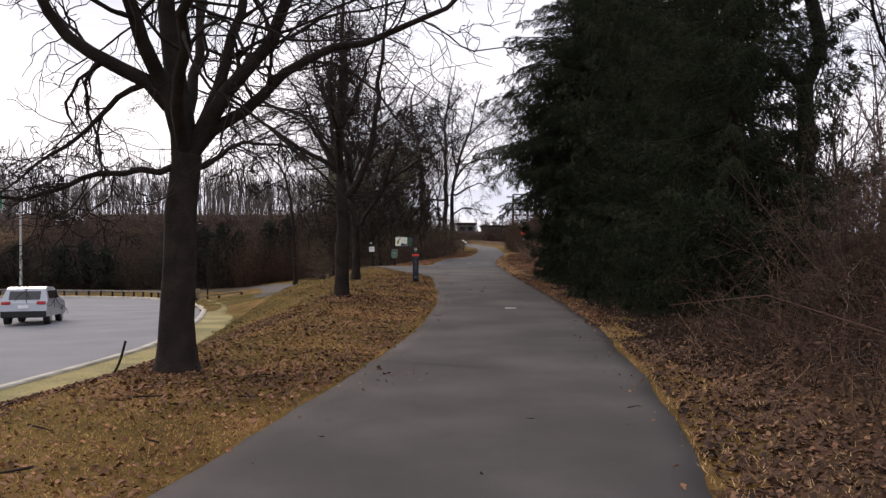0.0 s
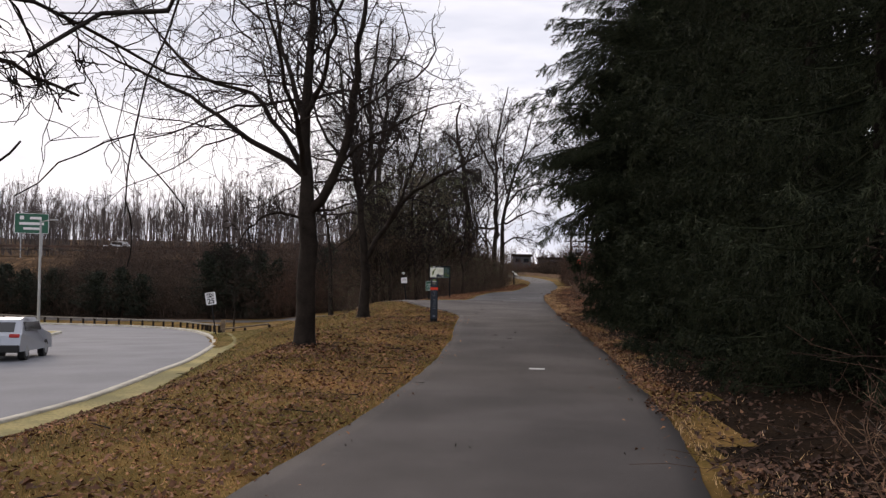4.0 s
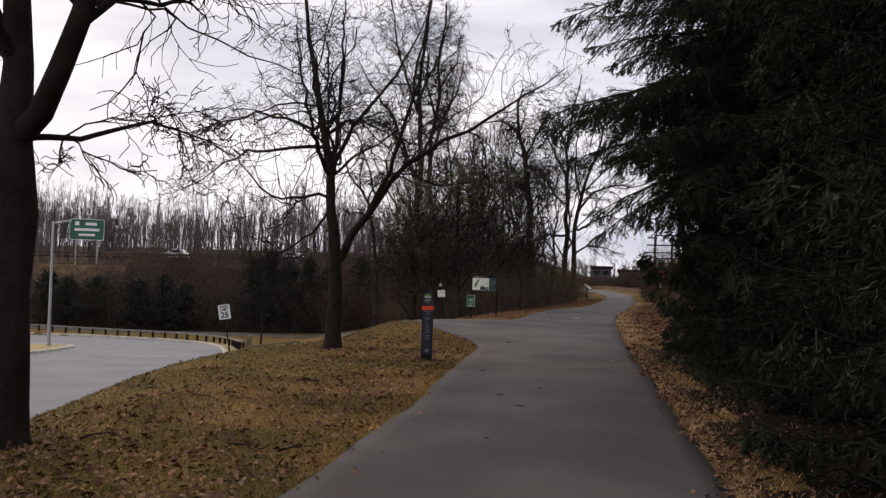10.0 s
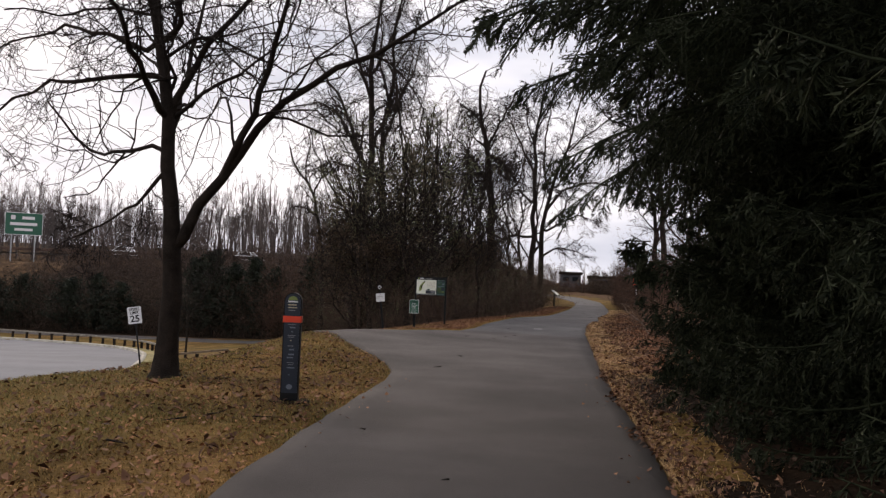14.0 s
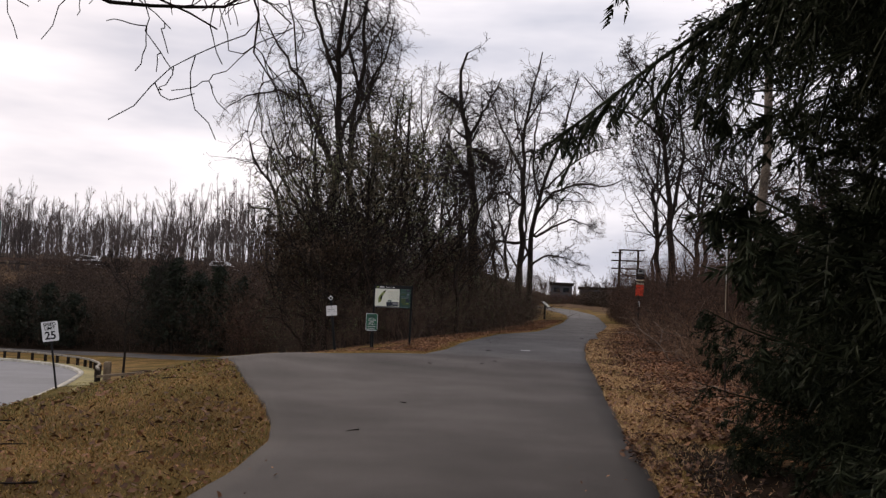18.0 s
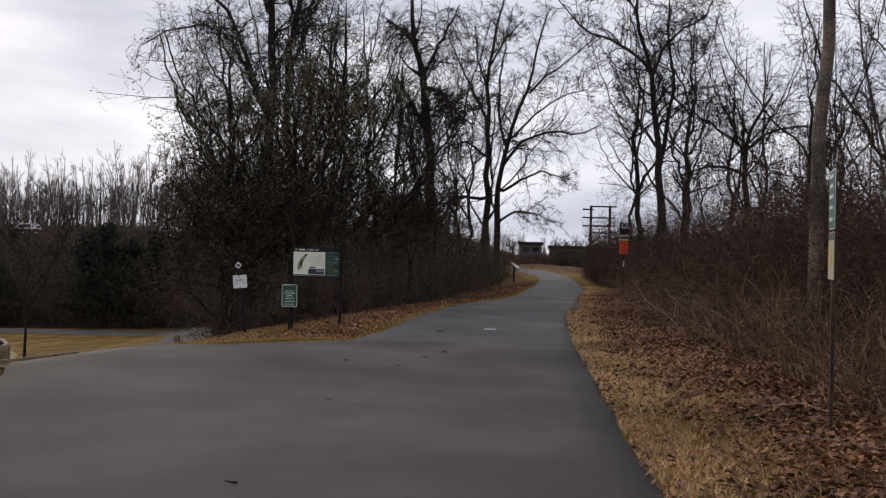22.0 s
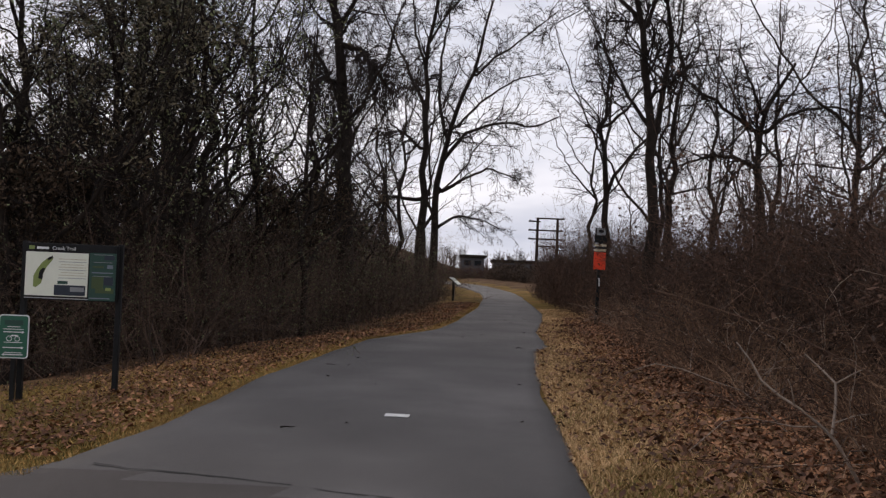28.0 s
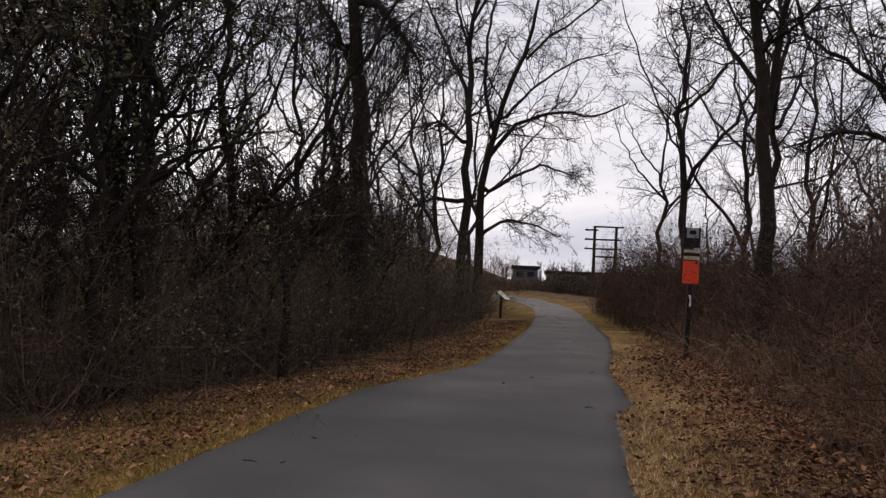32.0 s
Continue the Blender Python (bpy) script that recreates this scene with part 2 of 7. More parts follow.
M_BLUEPRINT = paint("blue_grey_print", (0.15, 0.18, 0.22), 0.5)
M_GREYPRINT = paint("grey_print", (0.24, 0.25, 0.26), 0.5)


# ---------------------------------------------------------------- mesh helpers
def np_mesh(name, groups, smooth=False):
    """A mesh from (verts, faces) arrays; faces of 3 or 4 corners."""
    vs, loops, starts, count, n = [], [], [], 0, 0
    for v, f in groups:
        if len(f) == 0:
            continue
        f = np.asarray(f, dtype=np.int64)
        vs.append(np.asarray(v, dtype=np.float32).reshape(-1, 3))
        loops.append((f + n).ravel())
        starts.append(count + np.arange(len(f)) * f.shape[1])
        count += f.size
        n += len(vs[-1])
    me = bpy.data.meshes.new(name)
    v, lo, st = np.concatenate(vs), np.concatenate(loops), np.concatenate(starts)
    me.vertices.add(len(v))
    me.vertices.foreach_set("co", v.ravel())
    me.loops.add(len(lo))
    me.loops.foreach_set("vertex_index", lo.astype(np.int32))
    me.polygons.add(len(st))
    me.polygons.foreach_set("loop_start", st.astype(np.int32))
    me.update(calc_edges=True)
    if smooth:
        me.polygons.foreach_set("use_smooth", np.ones(len(st), dtype=bool))
    return me


def obj(name, me, material, parent=None, label=""):
    if me.materials:
        pass
    else:
        me.materials.append(material)
    ob = new(name, me)
    ob.parent = parent
    if label:
        tagged(ob, label)
    return ob


def part(name, bm, material, parent=None, label=""):
    me = bpy.data.meshes.new(name)
    bm.to_mesh(me)
    bm.free()
    return obj(name, me, material, parent, label)


def empty(name, m, label, category, group=""):
    ob = new(name)
    ob.matrix_world = m
    return tagged(ob, label, category, group)


def box(sx, sy, sz, m=None, bevel=0.0, bm=None):
    """A bevelled box centred in x and y on its base."""
    out = bm or bmesh.new()
    made = bmesh.ops.create_cube(out, size=1.0)["verts"]
    bmesh.ops.transform(out, matrix=(m or Matrix()) @ Matrix.Translation((0, 0, sz / 2)) @ Matrix.Diagonal((sx, sy, sz, 1)), verts=made)
    if bevel:
        edges = list({e for v in made for e in v.link_edges})
        bmesh.ops.bevel(out, geom=edges, offset=bevel, segments=2, affect="EDGES", profile=0.5)
    return out


def rod(r1, r2, h, m=None, seg=12, bm=None):
    out = bm or bmesh.new()
    made = bmesh.ops.create_cone(out, cap_ends=True, segments=seg, radius1=r1, radius2=r2, depth=h)["verts"]
    bmesh.ops.transform(out, matrix=(m or Matrix()) @ Matrix.Translation((0, 0, h / 2)), verts=made)
    return out


def prism(points, depth, m=None, bm=None):
    """A flat outline (x, z) pushed back along y by depth."""
    out = bm or bmesh.new()
    front = [out.verts.new((x, 0, z)) for x, z in points]
    back = [out.verts.new((x, depth, z)) for x, z in points]
    out.faces.new(front)
    out.faces.new(back[::-1])
    k = len(points)
    for i in range(k):
        out.faces.new((front[i], back[i], back[(i + 1) % k], front[(i + 1) % k]))
    bmesh.ops.recalc_face_normals(out, faces=out.faces)
    if m:
        bmesh.ops.transform(out, matrix=m, verts=out.verts)
    return out


def words(text, size, material, parent, m, name="lettering", bold=0.0):
    cu = bpy.data.curves.new(name, "FONT")
    cu.offset = bold * size
    cu.body, cu.size, cu.extrude, cu.align_x, cu.align_y = text, size, 0.0015, "CENTER", "CENTER"
    tmp = bpy.data.objects.new(name, cu)
    me = bpy.data.meshes.new_from_object(tmp)
    bpy.data.objects.remove(tmp)
    ob = obj(name, me, material, parent)
    ob.matrix_basis = m
    return ob


# ---------------------------------------------------------------- the plan
def table(pts):
    xs, ys = [p[0] for p in pts], [p[1] for p in pts]
    return lambda v: np.interp(v, xs, ys)


TRAIL_Z = table([(-20, 0.06), (0, 0.0), (10, -0.10), (20, -0.27), (30, -0.30), (50, -0.38), (64, -0.40), (100, -0.40), (130, -0.3)])
RIGHT = table([(-20, -1.6), (0, 0.85), (5, 1.59), (7.2, 1.91), (9.8, 2.25), (15, 2.7), (20.9, 2.96), (27, 2.97), (33, 2.86), (36.6, 2.86), (43, 2.94), (47.7, 2.98),
               (53.5, 3.24), (57, 3.55), (58.2, 3.92), (62.2, 4.05), (67.2, 4.7), (71.8, 5.15), (79.9, 5.46), (90, 5.8), (97, 5.9), (104, 5.6), (116, 4.6), (130, 1.5)])
LEFT = table([(-20, -4.8), (0, -2.35), (5, -1.67), (7, -1.39), (9, -1.07), (11.6, -0.72), (14.2, -0.45), (17.9, -0.24), (21, -0.12), (25, -0.12), (30, -0.30), (33.0, -0.34),
              (46.8, -0.72), (48.7, -0.5), (51.8, -0.4), (56, 0.06), (58.2, 0.32), (60, 0.95), (61.8, 1.6), (65.5, 2.1), (75, 2.95), (83, 3.4), (90, 3.6), (97, 3.5), (104, 3.0), (116, 1.6), (130, -1.5)])
BR_LEFT = table([(33.0, -0.34), (34.2, -0.48), (35.3, -0.80), (36.5, -1.25), (37.2, -1.6), (39.0, -2.45), (40.6, -3.2), (42.1, -4.1)])
SIDE_A = table([(-99, 0), (0, 0), (1.2, 0.03), (2.4, 0.02), (3.6, -0.28), (5, -0.85), (7, -1.65), (9, -2.4), (10.5, -2.80), (11.6, -2.93), (30, -3.0)])
SIDE_B = table([(-99, 0), (0, 0), (1.2, -0.04), (2.4, -0.2), (4, -0.42), (6, -0.97), (8, -1.55), (11, -2.2), (14, -2.62), (17, -2.92), (20.6, -3.45), (24, -4.0), (30, -4.7), (60, -5.3)])
RISE = table([(-99, 0), (0, 0), (0.5, 0.02), (2, 0.10), (4, 0.22), (9, 0.0), (20, -0.6), (60, -0.5)])
FARZ = table([(0, 0), (96, 0), (102, 1.0), (116, 5.9), (122, 6.1), (140, 6.1), (150, 6.4), (170, 7.8), (200, 10.0), (260, 10.5), (400, 10.5), (5000, 10.5)])
# the loop road falls gently away from the trail
KERB = [(-9.4, -25), (-8.9, -5), (-8.5, 8), (-8.4, 16.5), (-8.4, 22), (-8.7, 26), (-9.9, 33), (-10.6, 37), (-12.0, 43), (-13.5, 48.6), (-15.7, 55), (-17.7, 60), (-20.6, 66.5), (-23.4, 72), (-26.8, 76.5), (-30.5, 79.6), (-35, 81.9), (-42, 84.3), (-60, 87.5), (-90, 90.5)]
ISLAND = [(-24, -25), (-23.5, 10), (-24, 35), (-25, 46), (-26.3, 53.5), (-28, 60), (-29.6, 64.5), (-30.7, 66.6), (-32.3, 67.6), (-35, 68.0), (-45, 67.5), (-90, 66)]
ROAD_Y = table([(-40, 0.3), (-5, -0.75), (8, -1.25), (16.5, -1.6), (26, -2.0), (33, -2.3), (43, -2.75), (48.6, -3.0), (55, -3.33), (60, -3.6), (66.5, -3.98), (72, -4.27), (79.6, -4.55), (95, -4.9), (130, -4.9)])
FIELD_Y = table([(-40, 0.3), (-5, -0.75), (8, -1.25), (16.5, -1.6), (26, -2.0), (33, -2.3), (43, -2.75), (48.6, -3.0), (55, -3.33), (60, -3.6), (66.5, -3.98), (72, -4.27), (79.6, -4.55), (86, -4.6), (130, -4.6)])
KERB_X = table([(-25, -9.4), (8, -8.5), (22, -8.4), (33, -9.9), (48.6, -13.5), (60, -17.7), (66.5, -20.6)])


def road_z(x, y):
    return ROAD_Y(y) + 0.02 * np.clip(np.asarray(x, float) - KERB_X(y), -40, 0)


def ground_z(x, y):
    x, y = np.asarray(x, float), np.asarray(y, float)
    t = TRAIL_Z(y)
    d = LEFT(y) - x
    mix = np.clip((y - 38) / 10, 0, 1)
    mix = mix * mix * (3 - 2 * mix)
    left = SIDE_A(d) * (1 - mix) + SIDE_B(d) * mix
    left = left + 0.22 * np.exp(-((x + 2.6) / np.where(x < -2.6, 0.75, 1.3)) ** 2 - ((y - 21) / 5.0) ** 2)
    left = left + 0.66 * np.exp(-((x + 5.2) / 1.5) ** 2 - ((y - 29.5) / 6.5) ** 2) + 0.32 * np.exp(-((x + 4.5) / 2.1) ** 2 - ((y - 42.0) / 5.5) ** 2)
    right = RISE(x - RIGHT(y))
    base = FIELD_Y(y) + 0.02 + 0.02 * np.clip(x - KERB_X(y), -20, 0)
    low = t + left
    soft_low = base + np.log1p(np.exp(np.clip((low - base) / 0.12, -30, 30))) * 0.12
    left = np.where(d > 5, soft_low - t, left)
    far = FARZ(y) * np.clip((-x - 4) / 14, 0, 1) * (y > 80)
    rough = 0.02 * np.sin(x * 1.7 + 0.6 * y) * np.sin(y * 1.1 - 0.4 * x) * np.clip((np.abs(x - 1.2) - 2.0) / 1.5, 0, 1)
    return t + left + right + far + rough


def gz(x, y):
    return float(ground_z(x, y))



def smooth_line(pts, step=0.6):
    """Catmull-Rom through plan points, evenly stepped."""
    p = np.array([2 * np.array(pts[0]) - np.array(pts[1]), *pts, 2 * np.array(pts[-1]) - np.array(pts[-2])], float)
    out = []
    for i in range(1, len(p) - 2):
        k = max(2, int(np.linalg.norm(p[i + 1] - p[i]) / step))
        for s in np.arange(k) / k:
            a, b, c, d = p[i - 1], p[i], p[i + 1], p[i + 2]
            out.append(0.5 * (2 * b + (c - a) * s + (2 * a - 5 * b + 4 * c - d) * s ** 2 + (3 * b - a - 3 * c + d) * s ** 3))
    out.append(p[-2])
    return np.array(out)


def normals2(line):
    t = np.gradient(line, axis=0)
    t /= np.linalg.norm(t, axis=1)[:, None] + 1e-9
    return np.stack([-t[:, 1], t[:, 0]], 1)


def strip(rows):
    """Faces of a grid of rows (n, m, 3)."""
    rows = np.asarray(rows, float)
    n, m = rows.shape[:2]
    i = np.arange(n * m).reshape(n, m)
    f = np.stack([i[:-1, :-1], i[:-1, 1:], i[1:, 1:], i[1:, :-1]], -1).reshape(-1, 4)
    return rows.reshape(-1, 3), f


KERB_L, ISLAND_L = smooth_line(KERB), smooth_line(ISLAND)


def kerb_x(y):
    return np.interp(y, KERB_L[:, 1], KERB_L[:, 0])


def inside_road(x, y):
    """Where the loop's asphalt lies, for the ground to sink under it."""
    return (x < kerb_x(y) + 0.1) & (y < 90.5)


# ground: one sheet to the horizon
gx = np.concatenate([[-3000, -1500, -800, -450, -280, -200, -150, -120, -100, -85, -72], np.arange(-62, -34, 1.0), np.arange(-34, -16, 0.5), np.arange(-16, 10, 0.4), np.arange(10, 40, 1.5), [45, 55, 70, 100, 160, 260, 500, 1000, 3000]])
gy = np.concatenate([[-3000, -1000, -300, -120, -60, -40], np.arange(-30, 0, 1.5), np.arange(0, 66, 0.4), np.arange(66, 92, 0.6), np.arange(92, 150, 1.2), [155, 165, 180, 200, 230, 260, 320, 400, 600, 1000, 2000, 5000]])
GX, GY = np.meshgrid(gx, gy)
GZ = ground_z(GX, GY)
GZ = np.where(inside_road(GX, GY), road_z(GX, GY) - 0.16, GZ)
on_trail = (GX > np.where((GY > 33) & (GY < 46.8), -4.6, LEFT(GY)) + 0.12) & (GX < RIGHT(GY) - 0.12) & (GY > -20) & (GY < 130)
GZ = np.where(on_trail, GZ - 0.06, GZ)
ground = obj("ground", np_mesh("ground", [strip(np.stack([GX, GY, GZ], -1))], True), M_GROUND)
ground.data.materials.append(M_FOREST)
ground.data.materials.append(M_DUFF_SHADE)
fx, fy = 0.25 * (GX[:-1, :-1] + GX[1:, :-1] + GX[:-1, 1:] + GX[1:, 1:]), 0.25 * (GY[:-1, :-1] + GY[1:, :-1] + GY[:-1, 1:] + GY[1:, 1:])
wob = 0.4 * np.sin(fy * 0.9) + 0.3 * np.sin(fy * 2.3)
litter_zone = (fx > RIGHT(fy) + np.where(fy < 15, 0.45 + 0.4 * wob, 1.5 + wob)) | ((fy > 52) & (fx < LEFT(fy) - 2.2 + wob) & (fx > -12)) | ((fy > 90) & ((fx < -5) | (fx > 9))) | ((fy > 92) & (fx < -16) & (fx > -54))
# shade painted on the ground under the spruces; same dark colour on the bank
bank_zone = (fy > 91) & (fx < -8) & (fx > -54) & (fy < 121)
duff_shade_zone = bank_zone | (fx > RIGHT(fy) + 0.45 + 0.5 * wob) & (fx < 11.5 + 2.0 * np.sin(fy * 0.8) + np.sin(fy * 2.1)) & (fy > 10.5 + wob + 0.25 * (fx - 4) + np.sin(fx * 1.1)) & (fy < 35.5 + wob - 0.3 * (fx - 4) + np.sin(fx * 0.9))
ground.data.polygons.foreach_set("material_index", np.where(duff_shade_zone, 2, litter_zone.astype(np.int32)).astype(np.int32).ravel())
tagged(ground, "dry straw-coloured winter lawn falling away to a road", "ground", kind="structure")

# trail: main ribbon with ragged edges, and the branch to the lower path
rng = np.random.default_rng(5)
ty = np.arange(-20, 130.01, 0.25)


def ragged(y, seed):
    r = np.random.default_rng(seed)
    a = np.convolve(r.normal(0, 1, len(y) + 8), np.ones(3) / 3, "same")[:len(y)]
    b = np.convolve(r.normal(0, 1, len(y) + 40), np.ones(15) / 15, "same")[:len(y)]
    return 0.022 * a + 0.06 * b


lx = LEFT(ty)
lx = np.where((ty > 33) & (ty <= 42.1), BR_LEFT(ty), lx)
lx = np.where((ty > 42.1) & (ty < 46.9), np.interp(ty, [42.1, 45.0, 45.4, 45.8, 46.3, 46.9], [-4.1, -4.1, -2.9, -1.7, -1.05, -0.74]), lx) + ragged(ty, 1)
rx = RIGHT(ty) + ragged(ty, 2)
cols = np.linspace(0, 1, 15)
TX = lx[:, None] + (rx - lx)[:, None] * cols
TY = np.repeat(ty[:, None], 15, 1)
TZ = TRAIL_Z(TY) + 0.012 * (1 - (2 * cols - 1) ** 2)
TZ = np.where(TX < LEFT(ty)[:, None] - 0.3, ground_z(TX, TY) + 0.012, TZ)
TX = np.concatenate([TX[:, :1], TX, TX[:, -1:]], 1)
TY = np.concatenate([TY[:, :1], TY, TY[:, -1:]], 1)
TZ = np.concatenate([TZ[:, :1] - 0.12, TZ, TZ[:, -1:] - 0.12], 1)
trail = obj("trail", np_mesh("trail", [strip(np.stack([TX, TY, TZ + 0.012], -1))]), M_ASPHALT)
trail.data.materials.append(M_ASPHALT_OLD)
tfy, tfx = 0.25 * (TY[:-1, :-1] + TY[1:, :-1] + TY[:-1, 1:] + TY[1:, 1:]), 0.25 * (TX[:-1, :-1] + TX[1:, :-1] + TX[:-1, 1:] + TX[1:, 1:])
trail.data.polygons.foreach_set("material_index", (tfy > 46.75 - 0.26 * (tfx + 0.45)).astype(np.int32).ravel())
tagged(trail, "worn grey asphalt walking trail with ragged edges", "trail", kind="structure")

BRANCH = [(-1.2, 41.6), (-3.4, 43.6), (-6.0, 45.6), (-8.6, 49.5), (-10.6, 56), (-12.2, 66), (-14.5, 76), (-18.5, 84.0), (-26, 88.0), (-40, 89.8), (-60, 91.5), (-85, 93)]
bl = smooth_line(BRANCH, 0.7)
bn = normals2(bl)
wid = np.interp(np.arange(len(bl)), [0, 8, 30], [1.8, 1.7, 1.5])
offs = np.linspace(-1, 1, 7)
BX = bl[:, None, 0] + bn[:, None, 0] * wid[:, None] * offs
BY = bl[:, None, 1] + bn[:, None, 1] * wid[:, None] * offs
BZ = ground_z(BX, BY) + 0.018
path_2 = obj("path", np_mesh("path", [strip(np.stack([BX, BY, BZ], -1))]), M_ASPHALT)
tagged(path_2, "grey asphalt side path dropping to the lower field", "path", kind="structure")

# road of the loop
RX = KERB_L[:, None, 0] + (-100 - KERB_L[:, None, 0]) * (np.linspace(0, 1, 16) ** 1.6)[None]
RY = np.repeat(KERB_L[:, None, 1], 16, 1)
road = obj("road", np_mesh("road", [strip(np.stack([RX, RY, road_z(RX, RY)], -1))]), M_ROAD)
tagged(road, "pale grey asphalt turning loop road below the trail", "road", kind="structure")


def kerb(name, line, side, w=0.26, h=0.15):
    """Kerb stones about 1.8 m long along a line, each its own piece."""
    n = normals2(line) * side
    holder = tagged(new(name), "pale concrete kerb along the loop road", "kerb", kind="structure")
    k = 0
    for a in range(0, len(line) - 3, 3):
        seg, nn = line[a:a + 4].copy(), n[a:a + 4]
        if seg[:, 0].min() < -62 or seg[:, 1].max() < -24:
            continue
        d = seg[-1] - seg[0]
        d /= np.linalg.norm(d)
        seg[0] += d * 0.012
        seg[-1] -= d * 0.012
        rows = []
        for off, z in ((0, -0.2), (0, h - 0.02), (0.02, h), (w, h), (w, -0.2)):
            rows.append(np.stack([seg[:, 0] + nn[:, 0] * off, seg[:, 1] + nn[:, 1] * off, road_z(seg[:, 0], seg[:, 1]) + z], 1))
        g = strip(np.array(rows).transpose(1, 0, 2))
        ob = obj("kerb_stone", np_mesh("kerb_stone", [g, (g[0], [[0, 1, 2, 3]]), (g[0], [[15, 16, 17, 18]])]), M_KERB, holder)
        k += 1
    return holder


kerb("kerb_1", KERB_L, -1)
kerb("kerb_2", ISLAND_L, 1)
# grass verge hugging the kerb
kn = -normals2(KERB_L)
vo = np.array([0.25, 0.6, 1.1, 1.8])
VX, VY = KERB_L[:, None, 0] + kn[:, None, 0] * vo, KERB_L[:, None, 1] + kn[:, None, 1] * vo
VZ = np.maximum(ground_z(VX, VY) + 0.012, road_z(VX, VY) + 0.10)
VZ[:, 1] = np.minimum(VZ[:, 1], road_z(VX[:, 1], VY[:, 1]) + 0.15)
VZ[:, 0] = road_z(VX[:, 0], VY[:, 0]) + 0.115
VZ[:, -1] = ground_z(VX[:, -1], VY[:, -1]) - 0.05
verge = obj("kerb_verge", np_mesh("kerb_verge", [strip(np.stack([VX, VY, VZ], -1))], True), M_VERGE)
tagged(verge, "strip of dull green grass along the kerb", "lawn", kind="structure")
# island lawn
isl_top = int(np.argmax(ISLAND_L[:, 1])) + 1
iy = np.arange(-25, ISLAND_L[isl_top - 1, 1] - 0.1, 0.4)
ix = np.interp(iy, ISLAND_L[:isl_top, 1], ISLAND_L[:isl_top, 0]) - 0.14
IX = ix[:, None] + (-95 - ix)[:, None] * np.linspace(0, 1, 12)
IY = np.repeat(iy[:, None], 12, 1)
island = obj("island_lawn", np_mesh("island_lawn", [strip(np.stack([IX, IY, road_z(IX, IY) + 0.11 + 0.10 * np.linspace(0, 1, 12)], -1))]), M_VERGE)
tagged(island, "short green-brown grass on the traffic island", "lawn", kind="structure")


# ---------------------------------------------------------------- growing things
def tubes(P, R, k=3):
    """Tubes round polylines P (n, m, 3) of radius R (n, m)."""
    n, m = P.shape[:2]
    T = np.gradient(P, axis=1)
    T /= np.linalg.norm(T, axis=2, keepdims=True) + 1e-9
    ref = np.where(np.abs(T[:, :1, 2:]) < 0.9, np.array([0, 0, 1.0]), np.array([1.0, 0, 0]))
    U = np.cross(T, np.broadcast_to(ref, T.shape))
    U /= np.linalg.norm(U, axis=2, keepdims=True) + 1e-9
    W = np.cross(T, U)
    a = np.arange(k) * 2 * np.pi / k
    V = P[:, :, None] + R[:, :, None, None] * (U[:, :, None] * np.cos(a)[:, None] + W[:, :, None] * np.sin(a)[:, None])
    i = np.arange(n * m * k).reshape(n, m, k)
    j = np.roll(i, -1, 2)
    F = np.stack([i[:, :-1], j[:, :-1], j[:, 1:], i[:, 1:]], -1).reshape(-1, 4)
    return V.reshape(-1, 3), F


def unit(v):
    return v / (np.linalg.norm(v, axis=-1, keepdims=True) + 1e-9)


def grow(rng, P0, D0, L, m, wig, up):
    """Wandering polylines from P0 along D0; up pulls them up (or down, below 0)."""
    P, D, step = [P0], unit(D0), (L / (m - 1))[:, None]
    for _ in range(m - 1):
        D = unit(D + rng.normal(0, wig, D.shape) + np.array([0, 0, up]))
        P.append(P[-1] + D * step)
    return np.stack(P, 1)


def spawn(rng, P, R, L, per, lo, hi, angle, lr, rr, trunk_lo=None):
    """Shoots off polylines: start, direction, length, radius."""
    n, m = P.shape[:2]
    idx = np.repeat(np.arange(n), per)
    s = rng.uniform(lo, hi, len(idx))
    if trunk_lo is not None:
        s = np.where(idx == 0, trunk_lo + (1 - trunk_lo) * s, s)
    s = s * (m - 1)
    a = np.minimum(s.astype(int), m - 2)
    f = (s - a)[:, None]
    p = P[idx, a] * (1 - f) + P[idx, a + 1] * f
    t = unit(P[idx, a + 1] - P[idx, a])
    q = unit(np.cross(t, rng.normal(0, 1, t.shape)))
    ang = np.radians(rng.normal(angle, 10, len(idx)))[:, None]
    d = t * np.cos(ang) + q * np.sin(ang)
    rad = (R[idx, a] * (1 - f[:, 0]) + R[idx, a + 1] * f[:, 0]) * rr
    ln = np.minimum(L[idx], 6.0) * lr * rng.uniform(0.6, 1.2, len(idx)) * (1.15 - 0.6 * s / (m - 1))
    return p, d, ln, rad


def taper(r0, r1, m, p=0.9):
    s = np.linspace(0, 1, m) ** p
    return r0[:, None] * (1 - s) + r1[:, None] * s


def limb_line(pts, m=9):
    p = np.array(pts, float)
    s = np.concatenate([[0], np.cumsum(np.linalg.norm(np.diff(p, axis=0), axis=1))])
    q = np.linspace(0, s[-1], m)
    return np.stack([np.interp(q, s, p[:, i]) for i in range(3)], 1)


